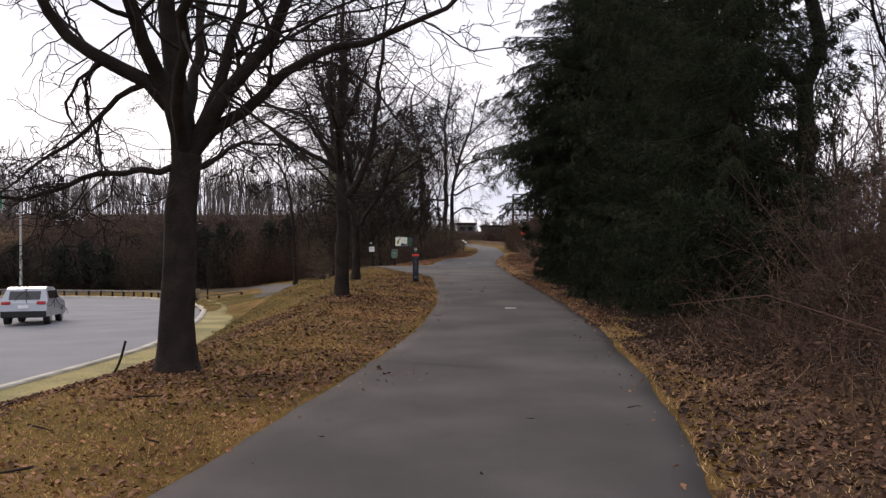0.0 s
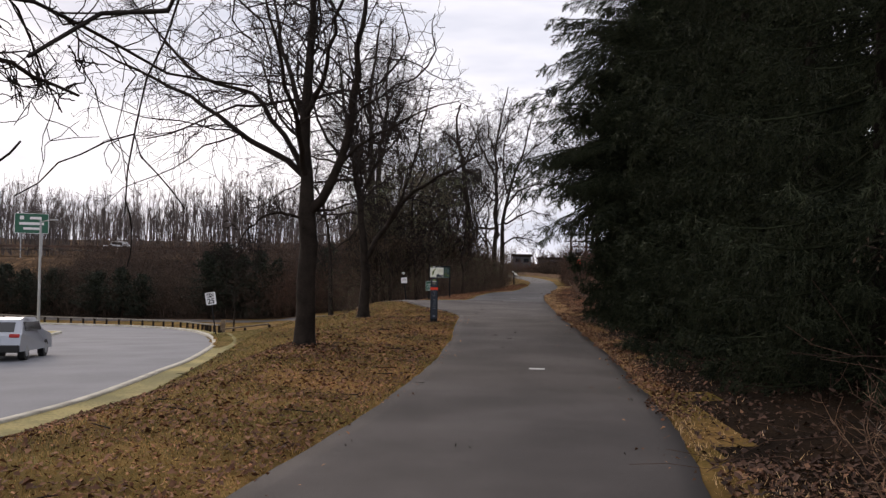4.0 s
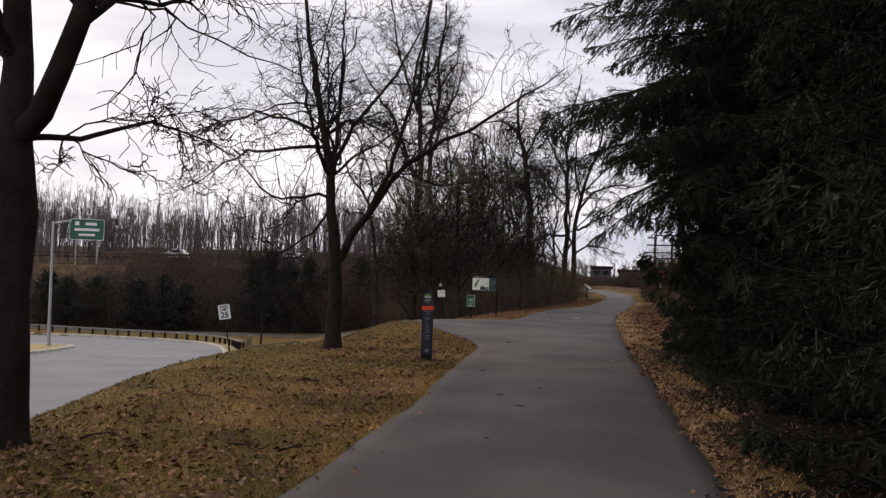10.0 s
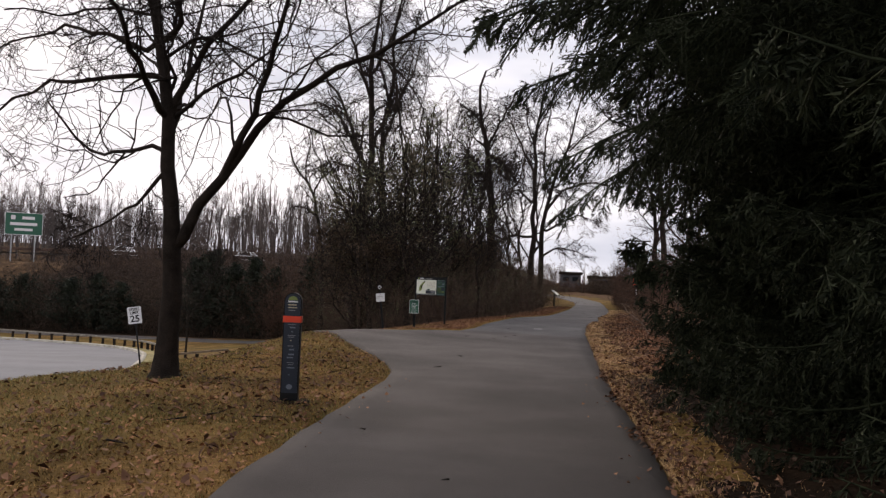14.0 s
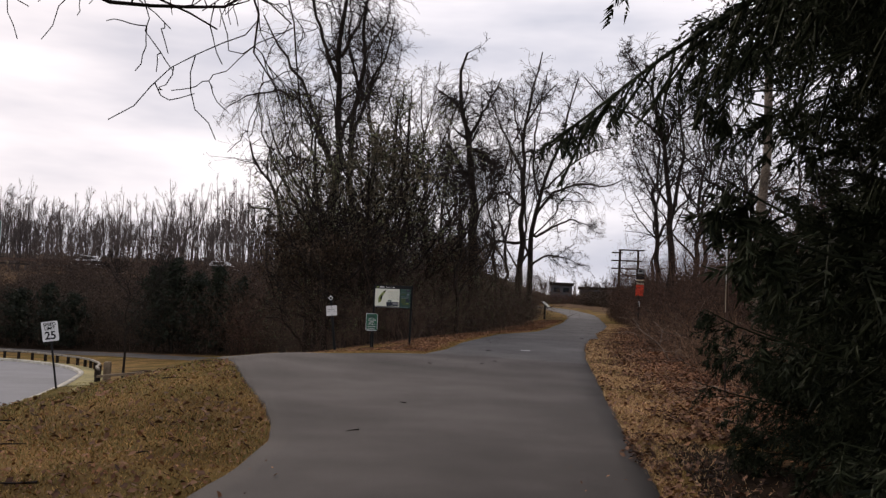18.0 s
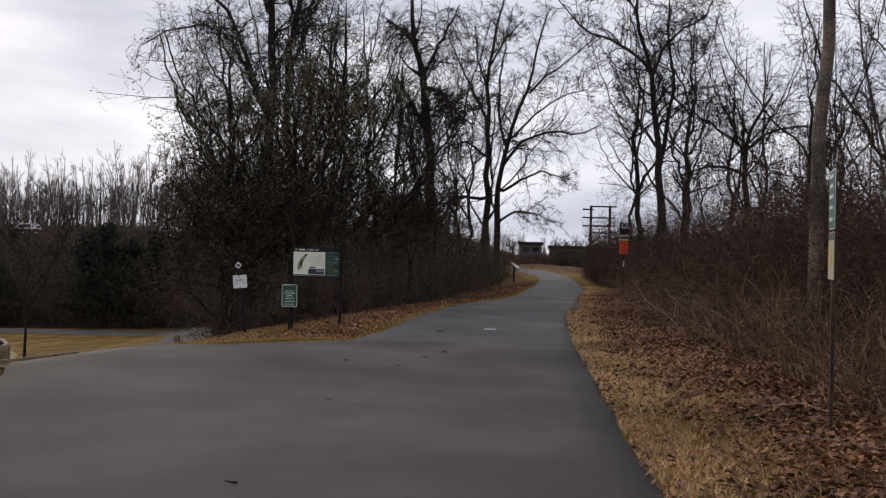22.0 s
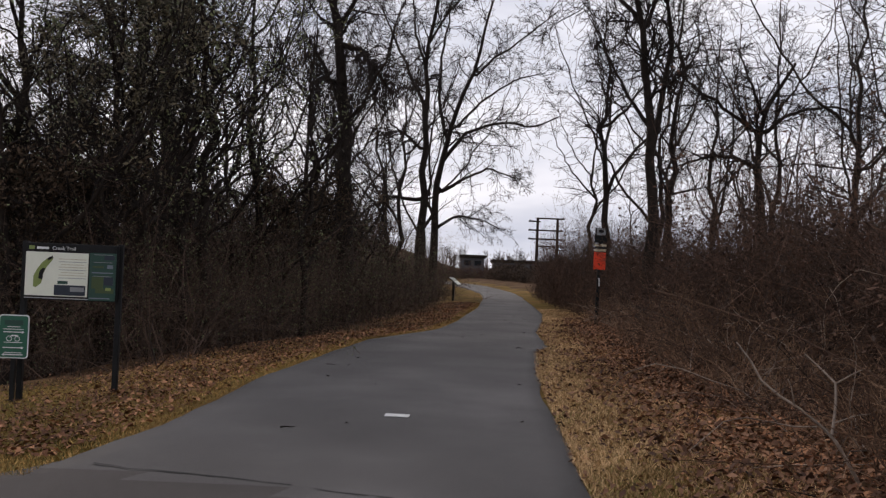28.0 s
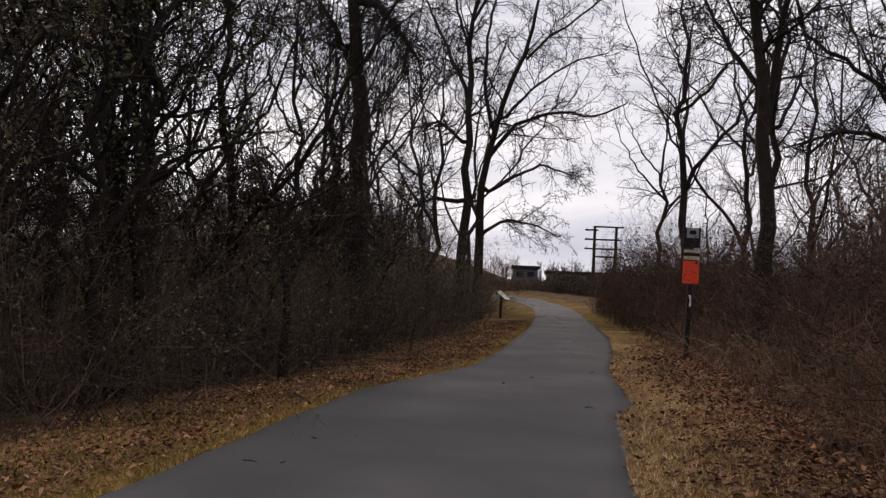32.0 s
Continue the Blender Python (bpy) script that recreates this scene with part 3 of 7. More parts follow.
def crown(rng, P, R, L, spec, min_r=0.0025, trunk_lo=0.3):
    """Levels of shoots: spec rows are (per, lo, hi, angle, length ratio, radius ratio, points, wiggle, up, sides)."""
    groups = []
    for per, lo, hi, angle, lr, rr, m, wig, up, k in spec:
        p, d, L2, r2 = spawn(rng, P, R, L, per, lo, hi, angle, lr, rr, trunk_lo)
        trunk_lo = None
        r2 = np.maximum(r2, min_r)
        P = grow(rng, p, d, L2, m, wig, up)
        R = taper(r2, np.maximum(r2 * 0.35, min_r * 0.8), m)
        L = L2
        groups.append(tubes(P, R, k))
    return groups, P


def leaf_cards(rng, centres, size, spread, up=0.3):
    """Small folded leaves (two triangles each) about centres."""
    n = len(centres)
    c = centres + rng.normal(0, spread, (n, 3))
    a = unit(rng.normal(0, 1, (n, 3)) + np.array([0, 0, up]))
    b = unit(np.cross(a, rng.normal(0, 1, (n, 3))))
    s = (size * rng.uniform(0.6, 1.3, n))[:, None]
    nrm = np.cross(a, b)
    v = np.stack([c - a * s, c + b * s * 0.42 + nrm * s * 0.2, c + a * s, c - b * s * 0.42 + nrm * s * 0.2], 1).reshape(-1, 3)
    i = np.arange(n)[:, None] * 4
    return v, np.concatenate([i + np.array([0, 1, 2]), i + np.array([0, 2, 3])])


def tree(name, x, y, limbs, spec, label, seed, trunk_r=0.19, bark=None, leaves=0, leaf_mat=None, flare=1.5, category="tree", min_r=0.003, group="", sink=0.1, trunk_lo=0.3, vines=0, bend=0.0035):
    """limbs: rows of (points relative to the base, start radius, end radius); the first is the trunk, whose start radius may be a list of (share, radius)."""
    rng = np.random.default_rng(seed)
    z = gz(x, y)
    top = empty(name, pose(x, y, z), label, category, group)
    bark = bark or M_BARK
    mains, rads, lens = [], [], []
    for pts, r0, r1 in limbs:
        line = limb_line(pts, 15)
        if mains:
            # a limb grows out of the nearest older wood and is thinner than it
            older, radii = np.concatenate(mains), np.concatenate(rads)
            near = int(np.argmin(np.linalg.norm(older - line[0], axis=1)))
            line[0] = older[near]
            r0 = min(r0, 0.82 * radii[near])
        ln = np.linalg.norm(np.diff(line, axis=0), axis=1).sum()
        w = rng.normal(0, (max(0.007, bend) if mains else bend) * ln, (15, 3)) * np.sin(np.linspace(0, np.pi, 15))[:, None]
        mains.append(line + w)
        if isinstance(r0, list):
            rads.append(np.interp(np.linspace(0, 1, 15), [v[0] for v in r0], [v[1] for v in r0]))
        else:
            rads.append(taper(np.array([r0]), np.array([r1]), 15, 0.8)[0])
        lens.append(ln)
    P, R, L = np.array(mains), np.array(rads), np.array(lens)
    P[0, 0, 2] -= sink
    # the trunk, with a flared foot
    tp = np.concatenate([P[0, :1], P[0, :1] * 0.75 + P[0, 1:2] * 0.25, P[0, 1:2] * 0.6 + P[0, :1] * 0.4, P[0, 1:]])
    tr = np.concatenate([[R[0, 0] * flare, R[0, 0] * (1 + (flare - 1) * 0.3), R[0, 0] * 1.05], R[0, 1:]])
    obj("trunk", np_mesh("trunk", [tubes(tp[None], tr[None], 14)], True), bark, top)
    for i in range(1, len(P)):
        obj("limb", np_mesh("limb", [tubes(P[i:i + 1], R[i:i + 1], 8)], True), bark, top)
    groups, tips = crown(rng, P, R, L, spec, min_r, trunk_lo)
    obj("crown", np_mesh("crown", groups), M_TWIG, top)
    if vines:
        p, d, _, _ = spawn(rng, P, R, L, vines, 0.1, 0.95, 75, 0.1, 0.2)
        V = grow(rng, p, d, rng.uniform(0.5, 1.9, len(p)), 5, 0.25, -0.35)
        obj("vine", np_mesh("vine", [tubes(V, np.full((len(p), 5), 0.008), 3)]), M_TWIG, top, "tangled hanging vines")
    if leaves:
        c = tips.reshape(-1, 3)
        c = c[rng.integers(0, len(c), leaves)]
        obj("foliage", np_mesh("foliage", [leaf_cards(rng, c, 0.05, 0.10)]), leaf_mat or M_OLIVE, top)
    return top


LAWN_SPEC = [(14, 0.18, 1.0, 54, 0.55, 0.36, 10, 0.27, -0.005, 4), (7, 0.10, 1.0, 54, 0.52, 0.62, 8, 0.34, -0.03, 3), (3, 0.12, 1.0, 46, 0.58, 0.7, 6, 0.34, -0.06, 3)]
# three lawn trees
limbs = []
limbs.append(([(0.0, 0.0, 0.0), (0.0, 0.01, 0.87), (0.04, 0.03, 1.5), (0.08, 0.04, 2.07), (0.09, 0.05, 2.5), (0.0, 0.0, 3.14), (-0.1, 0.15, 3.67), (-0.16, 0.3, 4.22), (-0.32, 0.71, 6.17), (-0.45, 1.02, 8.14)], [(0, 0.2), (0.29, 0.165), (0.372, 0.11875), (1, 0.02)], 0))
limbs.append(([(0.04, 0.0, 2.67), (-0.09, -0.07, 3.0), (-0.23, -0.13, 3.18), (-0.54, -0.2, 3.32), (-0.85, -0.27, 3.49), (-1.12, -0.33, 3.72), (-1.27, -0.4, 3.97), (-1.85, -0.67, 5.05), (-2.38, -0.92, 6.15)], 0.105, 0.014))
limbs.append(([(0.06, 0.0, 2.64), (-0.11, -0.17, 3.23), (-0.21, -0.35, 3.51), (-0.25, -0.52, 3.71), (-0.27, -0.7, 3.96), (-0.36, -1.51, 5.51), (-0.43, -2.15, 7.13)], 0.110, 0.018))
limbs.append(([(0.16, 0.0, 2.61), (0.35, 0.18, 2.98), (0.43, 0.36, 3.33), (0.49, 0.54, 3.76), (0.51, 0.72, 4.06), (0.57, 0.9, 4.38), (0.76, 1.47, 5.75), (0.91, 1.92, 7.18)], 0.090, 0.015))
limbs.append(([(0.16, 0.0, 2.57), (0.43, -0.06, 2.88), (0.62, -0.12, 3.13), (0.85, -0.18, 3.36), (1.11, -0.24, 3.72), (1.36, -0.3, 4.07), (2.05, -0.47, 5.39), (2.59, -0.6, 6.79)], 0.105, 0.016))
limbs.append(([(0.15, 0.0, 2.5), (0.54, 0.05, 2.8), (0.85, 0.1, 2.97), (1.29, 0.15, 3.49), (1.66, 0.2, 3.66), (2.11, 0.25, 3.76), (2.56, 0.3, 3.91), (2.88, 0.35, 4.11), (3.08, 0.4, 4.26), (3.52, 0.51, 4.65), (3.94, 0.61, 5.07)], 0.082, 0.010))
limbs.append(([(0.14, 0.0, 2.23), (0.31, 0.24, 2.34), (0.44, 0.48, 2.52), (0.58, 0.72, 2.64), (1.01, 0.96, 2.62), (1.39, 1.2, 2.45)], 0.042, 0.008))
limbs.append(([(0.02, 0.0, 2.18), (-0.36, -0.1, 2.25), (-0.6, -0.2, 2.23), (-0.9, -0.3, 2.14), (-1.16, -0.4, 2.01), (-1.48, -0.5, 1.89), (-1.67, -0.6, 1.94), (-2.09, -0.82, 2.1), (-2.49, -1.03, 2.3)], 0.042, 0.008))
limbs.append(([(-0.32, -0.12, 3.21), (-0.6, -0.18, 3.02), (-0.74, -0.25, 2.82), (-1.02, -0.31, 2.54), (-1.29, -0.37, 2.35), (-1.57, -0.44, 2.1), (-1.96, -0.5, 1.8)], 0.038, 0.007))
limbs.append(([(0.05, 0.1, 2.58), (-0.03, 0.6, 3.1), (-0.07, 1.1, 3.8), (-0.1, 1.6, 4.56), (-0.14, 2.25, 5.91), (-0.17, 2.76, 7.32)], 0.085, 0.015))
limbs.append(([(0.06, 0.0, 2.57), (0.16, -0.53, 2.88), (0.43, -1.07, 3.53), (0.67, -1.6, 3.93), (1.03, -2.38, 4.84), (1.31, -3.02, 5.87)], 0.085, 0.015))
tree("lawn_tree", -2.98, 9.75, limbs, LAWN_SPEC, "bare dark-barked lawn tree with spreading low limbs", 11, flare=1.75, min_r=0.0048, trunk_lo=0.342)

limbs = []
limbs.append(([(0.0, 0.0, 0.0), (0.02, 0.0, 1.13), (0.04, 0.0, 1.76), (0.06, 0.0, 2.19), (-0.03, 0.0, 2.54), (-0.08, 0.05, 3.01), (-0.08, 0.1, 3.81), (-0.04, 0.15, 4.45), (-0.03, 0.2, 4.94), (-0.01, 0.32, 6.44), (0.01, 0.41, 7.93)], [(0, 0.165), (0.264, 0.15), (0.345, 0.10925), (1, 0.02)], 0))
limbs.append(([(0.07, 0.0, 2.15), (0.26, -0.06, 2.46), (0.42, -0.12, 2.76), (0.66, -0.18, 3.37), (0.81, -0.24, 3.97), (0.91, -0.3, 4.79), (1.03, -0.37, 6.03), (1.12, -0.42, 7.28)], 0.100, 0.018))
limbs.append(([(-0.11, 0.1, 2.94), (-0.43, 0.14, 3.22), (-0.89, 0.18, 3.42), (-1.44, 0.21, 3.79), (-1.83, 0.25, 4.04), (-2.18, 0.29, 4.25), (-2.62, 0.33, 4.5), (-3.06, 0.36, 4.75), (-3.68, 0.4, 5.01), (-4.12, 0.43, 5.24), (-4.54, 0.46, 5.51)], 0.062, 0.010))
limbs.append(([(-0.11, 0.1, 3.06), (-0.3, 0.0, 3.4), (-0.47, -0.1, 3.69), (-0.83, -0.2, 4.21), (-1.34, -0.3, 4.42), (-1.69, -0.4, 4.47), (-2.03, -0.5, 4.75), (-2.53, -0.65, 5.29), (-2.96, -0.77, 5.89)], 0.055, 0.010))
limbs.append(([(-0.09, 0.15, 3.74), (-0.3, 0.37, 4.26), (-0.48, 0.58, 4.72), (-0.64, 0.8, 5.11), (-0.97, 1.26, 6.22), (-1.24, 1.62, 7.39)], 0.060, 0.012))
limbs.append(([(-0.08, 0.15, 3.9), (0.26, -0.33, 4.33), (0.48, -0.8, 4.65), (0.86, -1.61, 5.52), (1.17, -2.28, 6.53)], 0.055, 0.012))
limbs.append(([(0.52, -0.15, 2.99), (0.84, 0.04, 3.4), (1.35, 0.23, 3.75), (1.95, 0.41, 4.11), (2.57, 0.6, 4.31)], 0.038, 0.008))
limbs.append(([(0.03, 0.0, 2.13), (-0.36, -0.12, 2.25), (-0.67, -0.25, 2.2), (-0.96, -0.38, 1.89), (-1.17, -0.5, 1.43)], 0.032, 0.006))
limbs.append(([(-0.09, 0.1, 3.33), (-0.22, 0.85, 4.12), (-0.38, 1.6, 4.99), (-0.52, 2.25, 6.05), (-0.63, 2.77, 7.18)], 0.060, 0.012))
limbs.append(([(-0.08, 0.1, 2.86), (0.03, -0.85, 3.69), (0.01, -1.8, 4.23), (-0.01, -2.54, 4.9), (-0.02, -3.14, 5.7)], 0.060, 0.012))
limbs.append(([(0.05, 0.0, 2.3), (0.38, 0.3, 2.33), (0.79, 0.6, 2.52), (1.22, 0.9, 2.38)], 0.030, 0.006))
tree("lawn_tree", -2.40, 20.60, limbs, LAWN_SPEC, "bare twin-stemmed lawn tree with dark bark", 12, flare=1.55, min_r=0.0048, trunk_lo=0.315)

limbs = []
limbs.append(([(0.0, 0.0, 0.0), (0.02, 0.0, 0.7), (0.03, 0.0, 1.47), (0.0, 0.0, 1.73), (-0.05, 0.02, 2.5), (-0.14, 0.04, 3.11), (-0.26, 0.06, 3.89), (-0.39, 0.08, 4.67), (-0.51, 0.1, 5.2), (-0.77, 0.14, 6.68), (-0.96, 0.18, 8.16)], [(0, 0.155), (0.171, 0.13), (0.248, 0.11209999999999999), (1, 0.02)], 0))
limbs.append(([(0.05, 0.0, 1.47), (0.16, 0.03, 1.99), (0.28, 0.07, 2.3), (0.61, 0.1, 2.74), (0.97, 0.13, 3.36), (1.48, 0.17, 3.81), (1.98, 0.2, 4.21), (2.75, 0.23, 4.61), (3.34, 0.27, 4.93), (3.93, 0.3, 5.29), (4.25, 0.32, 5.53), (4.56, 0.33, 5.78)], 0.095, 0.010))
limbs.append(([(0.63, 0.1, 2.79), (0.89, 0.0, 3.21), (1.13, -0.1, 3.62), (1.35, -0.2, 4.28), (1.49, -0.3, 4.76), (1.59, -0.4, 5.06), (1.83, -0.64, 6.0), (2.01, -0.82, 6.97)], 0.065, 0.012))
limbs.append(([(-0.3, 0.1, 4.17), (-0.75, 0.11, 4.15), (-1.21, 0.13, 4.11), (-1.67, 0.14, 4.04), (-2.14, 0.16, 4.1), (-2.6, 0.17, 3.74), (-3.06, 0.19, 3.42), (-3.63, 0.2, 3.19)], 0.044, 0.008))
limbs.append(([(-0.19, 0.1, 3.55), (0.06, 0.23, 4.28), (0.39, 0.37, 4.84), (0.78, 0.5, 5.33), (1.27, 0.66, 6.19), (1.66, 0.79, 7.1)], 0.060, 0.012))
limbs.append(([(-0.38, 0.1, 4.55), (0.07, -0.2, 4.77), (0.17, -0.5, 5.03), (0.37, -1.1, 5.8), (0.53, -1.59, 6.66)], 0.050, 0.012))
limbs.append(([(-0.09, 0.0, 2.89), (-0.41, -0.1, 2.4), (-0.79, -0.2, 2.12), (-1.18, -0.3, 1.89), (-1.47, -0.4, 1.71)], 0.033, 0.006))
limbs.append(([(-0.15, 0.1, 3.2), (-0.3, 0.8, 4.22), (-0.42, 1.5, 5.23), (-0.5, 1.95, 6.12), (-0.56, 2.3, 7.05)], 0.055, 0.012))
limbs.append(([(-0.21, 0.1, 3.46), (-0.23, -0.65, 4.07), (-0.15, -1.4, 4.45), (-0.07, -2.16, 5.09), (0.0, -2.79, 5.87)], 0.055, 0.012))
limbs.append(([(-0.34, 0.1, 4.42), (-1.08, 0.2, 4.74), (-1.88, 0.3, 4.89), (-2.68, 0.4, 4.73), (-3.5, 0.5, 4.47)], 0.042, 0.008))
tree("lawn_tree", -3.20, 31.90, limbs, LAWN_SPEC, "bare lawn tree with a low side limb", 13, flare=1.9, min_r=0.0048, trunk_lo=0.218)

# spruces: shared branch meshes, each branch a part
def spruce_branch(seed, n=42, tert=4, blade=0.034, width=0.0045, per2=9, per3=6, droop=-0.22, lift=0.30, hang=-0.35):
    """A branch of unit length along x with hanging shoots set with slim needle blades."""
    rng = np.random.default_rng(seed)
    s = np.linspace(0, 1, 8)
    axis = np.stack([s, 0.05 * np.sin(3 * s + seed), droop * s + lift * s ** 3], 1)
    P, R = axis[None], (0.012 * (1 - 0.85 * s))[None]
    at = np.sort(rng.uniform(0.10, 1.0, n))
    p0 = np.stack([np.interp(at, s, axis[:, i]) for i in range(3)], 1)
    side = np.where(np.arange(n) % 2, 1.0, -1.0)
    d0 = np.stack([rng.uniform(0.35, 0.8, n), side * rng.uniform(0.3, 1.0, n), rng.uniform(-0.7, 0.15, n)], 1)
    L = 0.32 * (1.08 - at) ** 0.55 * rng.uniform(0.6, 1.2, n)
    P2 = grow(rng, p0, d0, L, 4, 0.12, -0.18)
    R2 = np.full((n, 4), 0.0022)
    q0, e0, L3, _ = spawn(rng, P2, R2, L, tert, 0.1, 1.0, 42, 0.45, 0.8)
    P3 = grow(rng, q0, e0, L3, 3, 0.12, hang)
    cen, dirs = [], []
    for Q, per in ((P2, per2), (P3, per3)):
        a = np.repeat(np.arange(len(Q)), per)
        f = rng.uniform(0.05, 1.0, len(a)) * (Q.shape[1] - 1)
        k = np.minimum(f.astype(int), Q.shape[1] - 2)
        g = (f - k)[:, None]
        cen.append(Q[a, k] * (1 - g) + Q[a, k + 1] * g)
        dirs.append(unit(Q[a, k + 1] - Q[a, k]))
    c, t = np.concatenate(cen), np.concatenate(dirs)
    q = unit(np.cross(t, rng.normal(0, 1, t.shape)))
    d = unit(t * 1.1 + q * 0.8)
    w = unit(np.cross(d, rng.normal(0, 1, d.shape)))
    ln = blade * rng.uniform(0.6, 1.2, len(c))[:, None]
    v = np.stack([c - w * width, c + w * width, c + d * ln], 1).reshape(-1, 3)
    f = np.arange(len(v)).reshape(-1, 3)
    me = np_mesh("branch", [tubes(P, R, 3), tubes(P2[:, ::3], R2[:, ::3], 3), (v, f)])
    me.materials.append(M_NEEDLE)
    return me


BR_DENSE = [spruce_branch(s, 42, 4, 0.032, 0.0036, 10, 9) for s in range(5)]
BR_LONG = [spruce_branch(s + 20, 70, 8, 0.0105, 0.0013, 24, 17, 0.03, -0.14, -0.42) for s in range(4)]
BR_SMALL = [spruce_branch(s + 40, 54, 6, 0.024, 0.0028, 14, 11, -0.10, 0.16) for s in range(4)]


def spruce(x, y, height, spread, n, seed, meshes=BR_DENSE, low=0.15, label="dense dark green spruce beside the trail", shape=None, sag=10):
    """shape: rows of (share of the height, share of the spread)."""
    rng = np.random.default_rng(seed)
    z = gz(x, y)
    shape = table(shape or [(0, 0.96), (0.12, 0.94), (0.26, 1.0), (0.5, 0.95), (0.75, 0.72), (1.0, 0.2)])
    top = empty("spruce_tree", pose(x, y, z), label, "tree")
    line = limb_line([(0, 0, -0.1), (0.03, 0.02, height * 0.5), (0, 0, height)], 9)
    obj("trunk", np_mesh("trunk", [tubes(line[None], taper(np.array([0.03 + height * 0.011]), np.array([0.02]), 9), 10)], True), M_BARK, top)
    for i in range(n):
        u = ((i + 0.5) / n) ** 1.05
        h = low + u * (height - low - 0.1)
        ln = spread * float(shape(h / height)) * rng.uniform(0.75, 1.1)
        ob = obj("branch", meshes[int(rng.integers(0, len(meshes)))], M_NEEDLE, top)
        tilt = -6 + 26 * u + rng.normal(0, 5)
        # low boughs sweep along the ground
        down = min(sag - tilt, math.degrees(math.atan2(h - 0.12, ln)) + 3)
        ob.matrix_basis = pose(0, 0, h, 0, 0, i * 137.5 + rng.normal(0, 12)) @ pose(0, 0, 0, rng.normal(0, 10), down, 0) @ Matrix.Diagonal((ln, ln, ln, 1))
    return top


spruce(5.6, 17.0, 9.5, 2.5, 150, 1)
spruce(5.9, 20.4, 11.0, 3.0, 125, 2)
spruce(5.8, 24.0, 11.5, 3.0, 125, 3)
spruce(5.7, 27.9, 11.5, 2.9, 120, 4)
spruce(5.5, 29.8, 11.5, 4.2, 220, 5, BR_LONG, 3.5, "tall dark spruce with drooping limbs over the trail", [(0.3, 0.9), (0.4, 1.0), (0.55, 0.95), (0.8, 0.65), (1.0, 0.2)], 2)
spruce(6.3, 33.4, 10.8, 3.2, 200, 25, BR_LONG, 3.2, "tall dark spruce with drooping limbs over the trail", [(0.3, 1.0), (0.45, 1.0), (0.75, 0.75), (1.0, 0.2)], 4)
spruce(6.0, 31.4, 11.0, 3.35, 225, 15, BR_DENSE, 0.15, "dense dark spruce crowded among its neighbours", [(0.0, 0.82), (0.15, 0.95), (0.4, 1.0), (0.75, 0.7), (1.0, 0.2)], 12)
spruce(5.35, 34.4, 2.9, 2.0, 150, 8, BR_SMALL, 0.05, "low bushy young spruce at the verge", [(0, 0.95), (0.3, 1.0), (0.7, 0.75), (1.0, 0.25)], 2)
spruce(5.9, 35.3, 3.2, 1.7, 70, 18, BR_DENSE, 0.05, "low bushy young spruce at the verge", [(0, 0.95), (0.3, 1.0), (0.7, 0.75), (1.0, 0.25)], 2)
spruce(7.2, 31.0, 12.5, 3.4, 210, 26)
spruce(8.6, 25.5, 12.5, 3.2, 46, 7)
spruce(9.3, 29.0, 12.5, 3.2, 38, 9)


# ---------------------------------------------------------------- thickets
def in_poly(px, py, poly):
    r = np.zeros(len(px), bool)
    for (x1, y1), (x2, y2) in zip(poly, poly[1:] + poly[:1]):
        c = (y1 > py) != (y2 > py)
        r ^= c & (px < (x2 - x1) * (py - y1) / (y2 - y1 + 1e-12) + x1)
    return r


def scatter(rng, poly, n):
    xs, ys = [p[0] for p in poly], [p[1] for p in poly]
    px, py = rng.uniform(min(xs), max(xs), n * 5), rng.uniform(min(ys), max(ys), n * 5)
    k = in_poly(px + rng.normal(0, 0.25, len(px)), py + rng.normal(0, 0.25, len(px)), poly)
    return px[k][:n], py[k][:n]


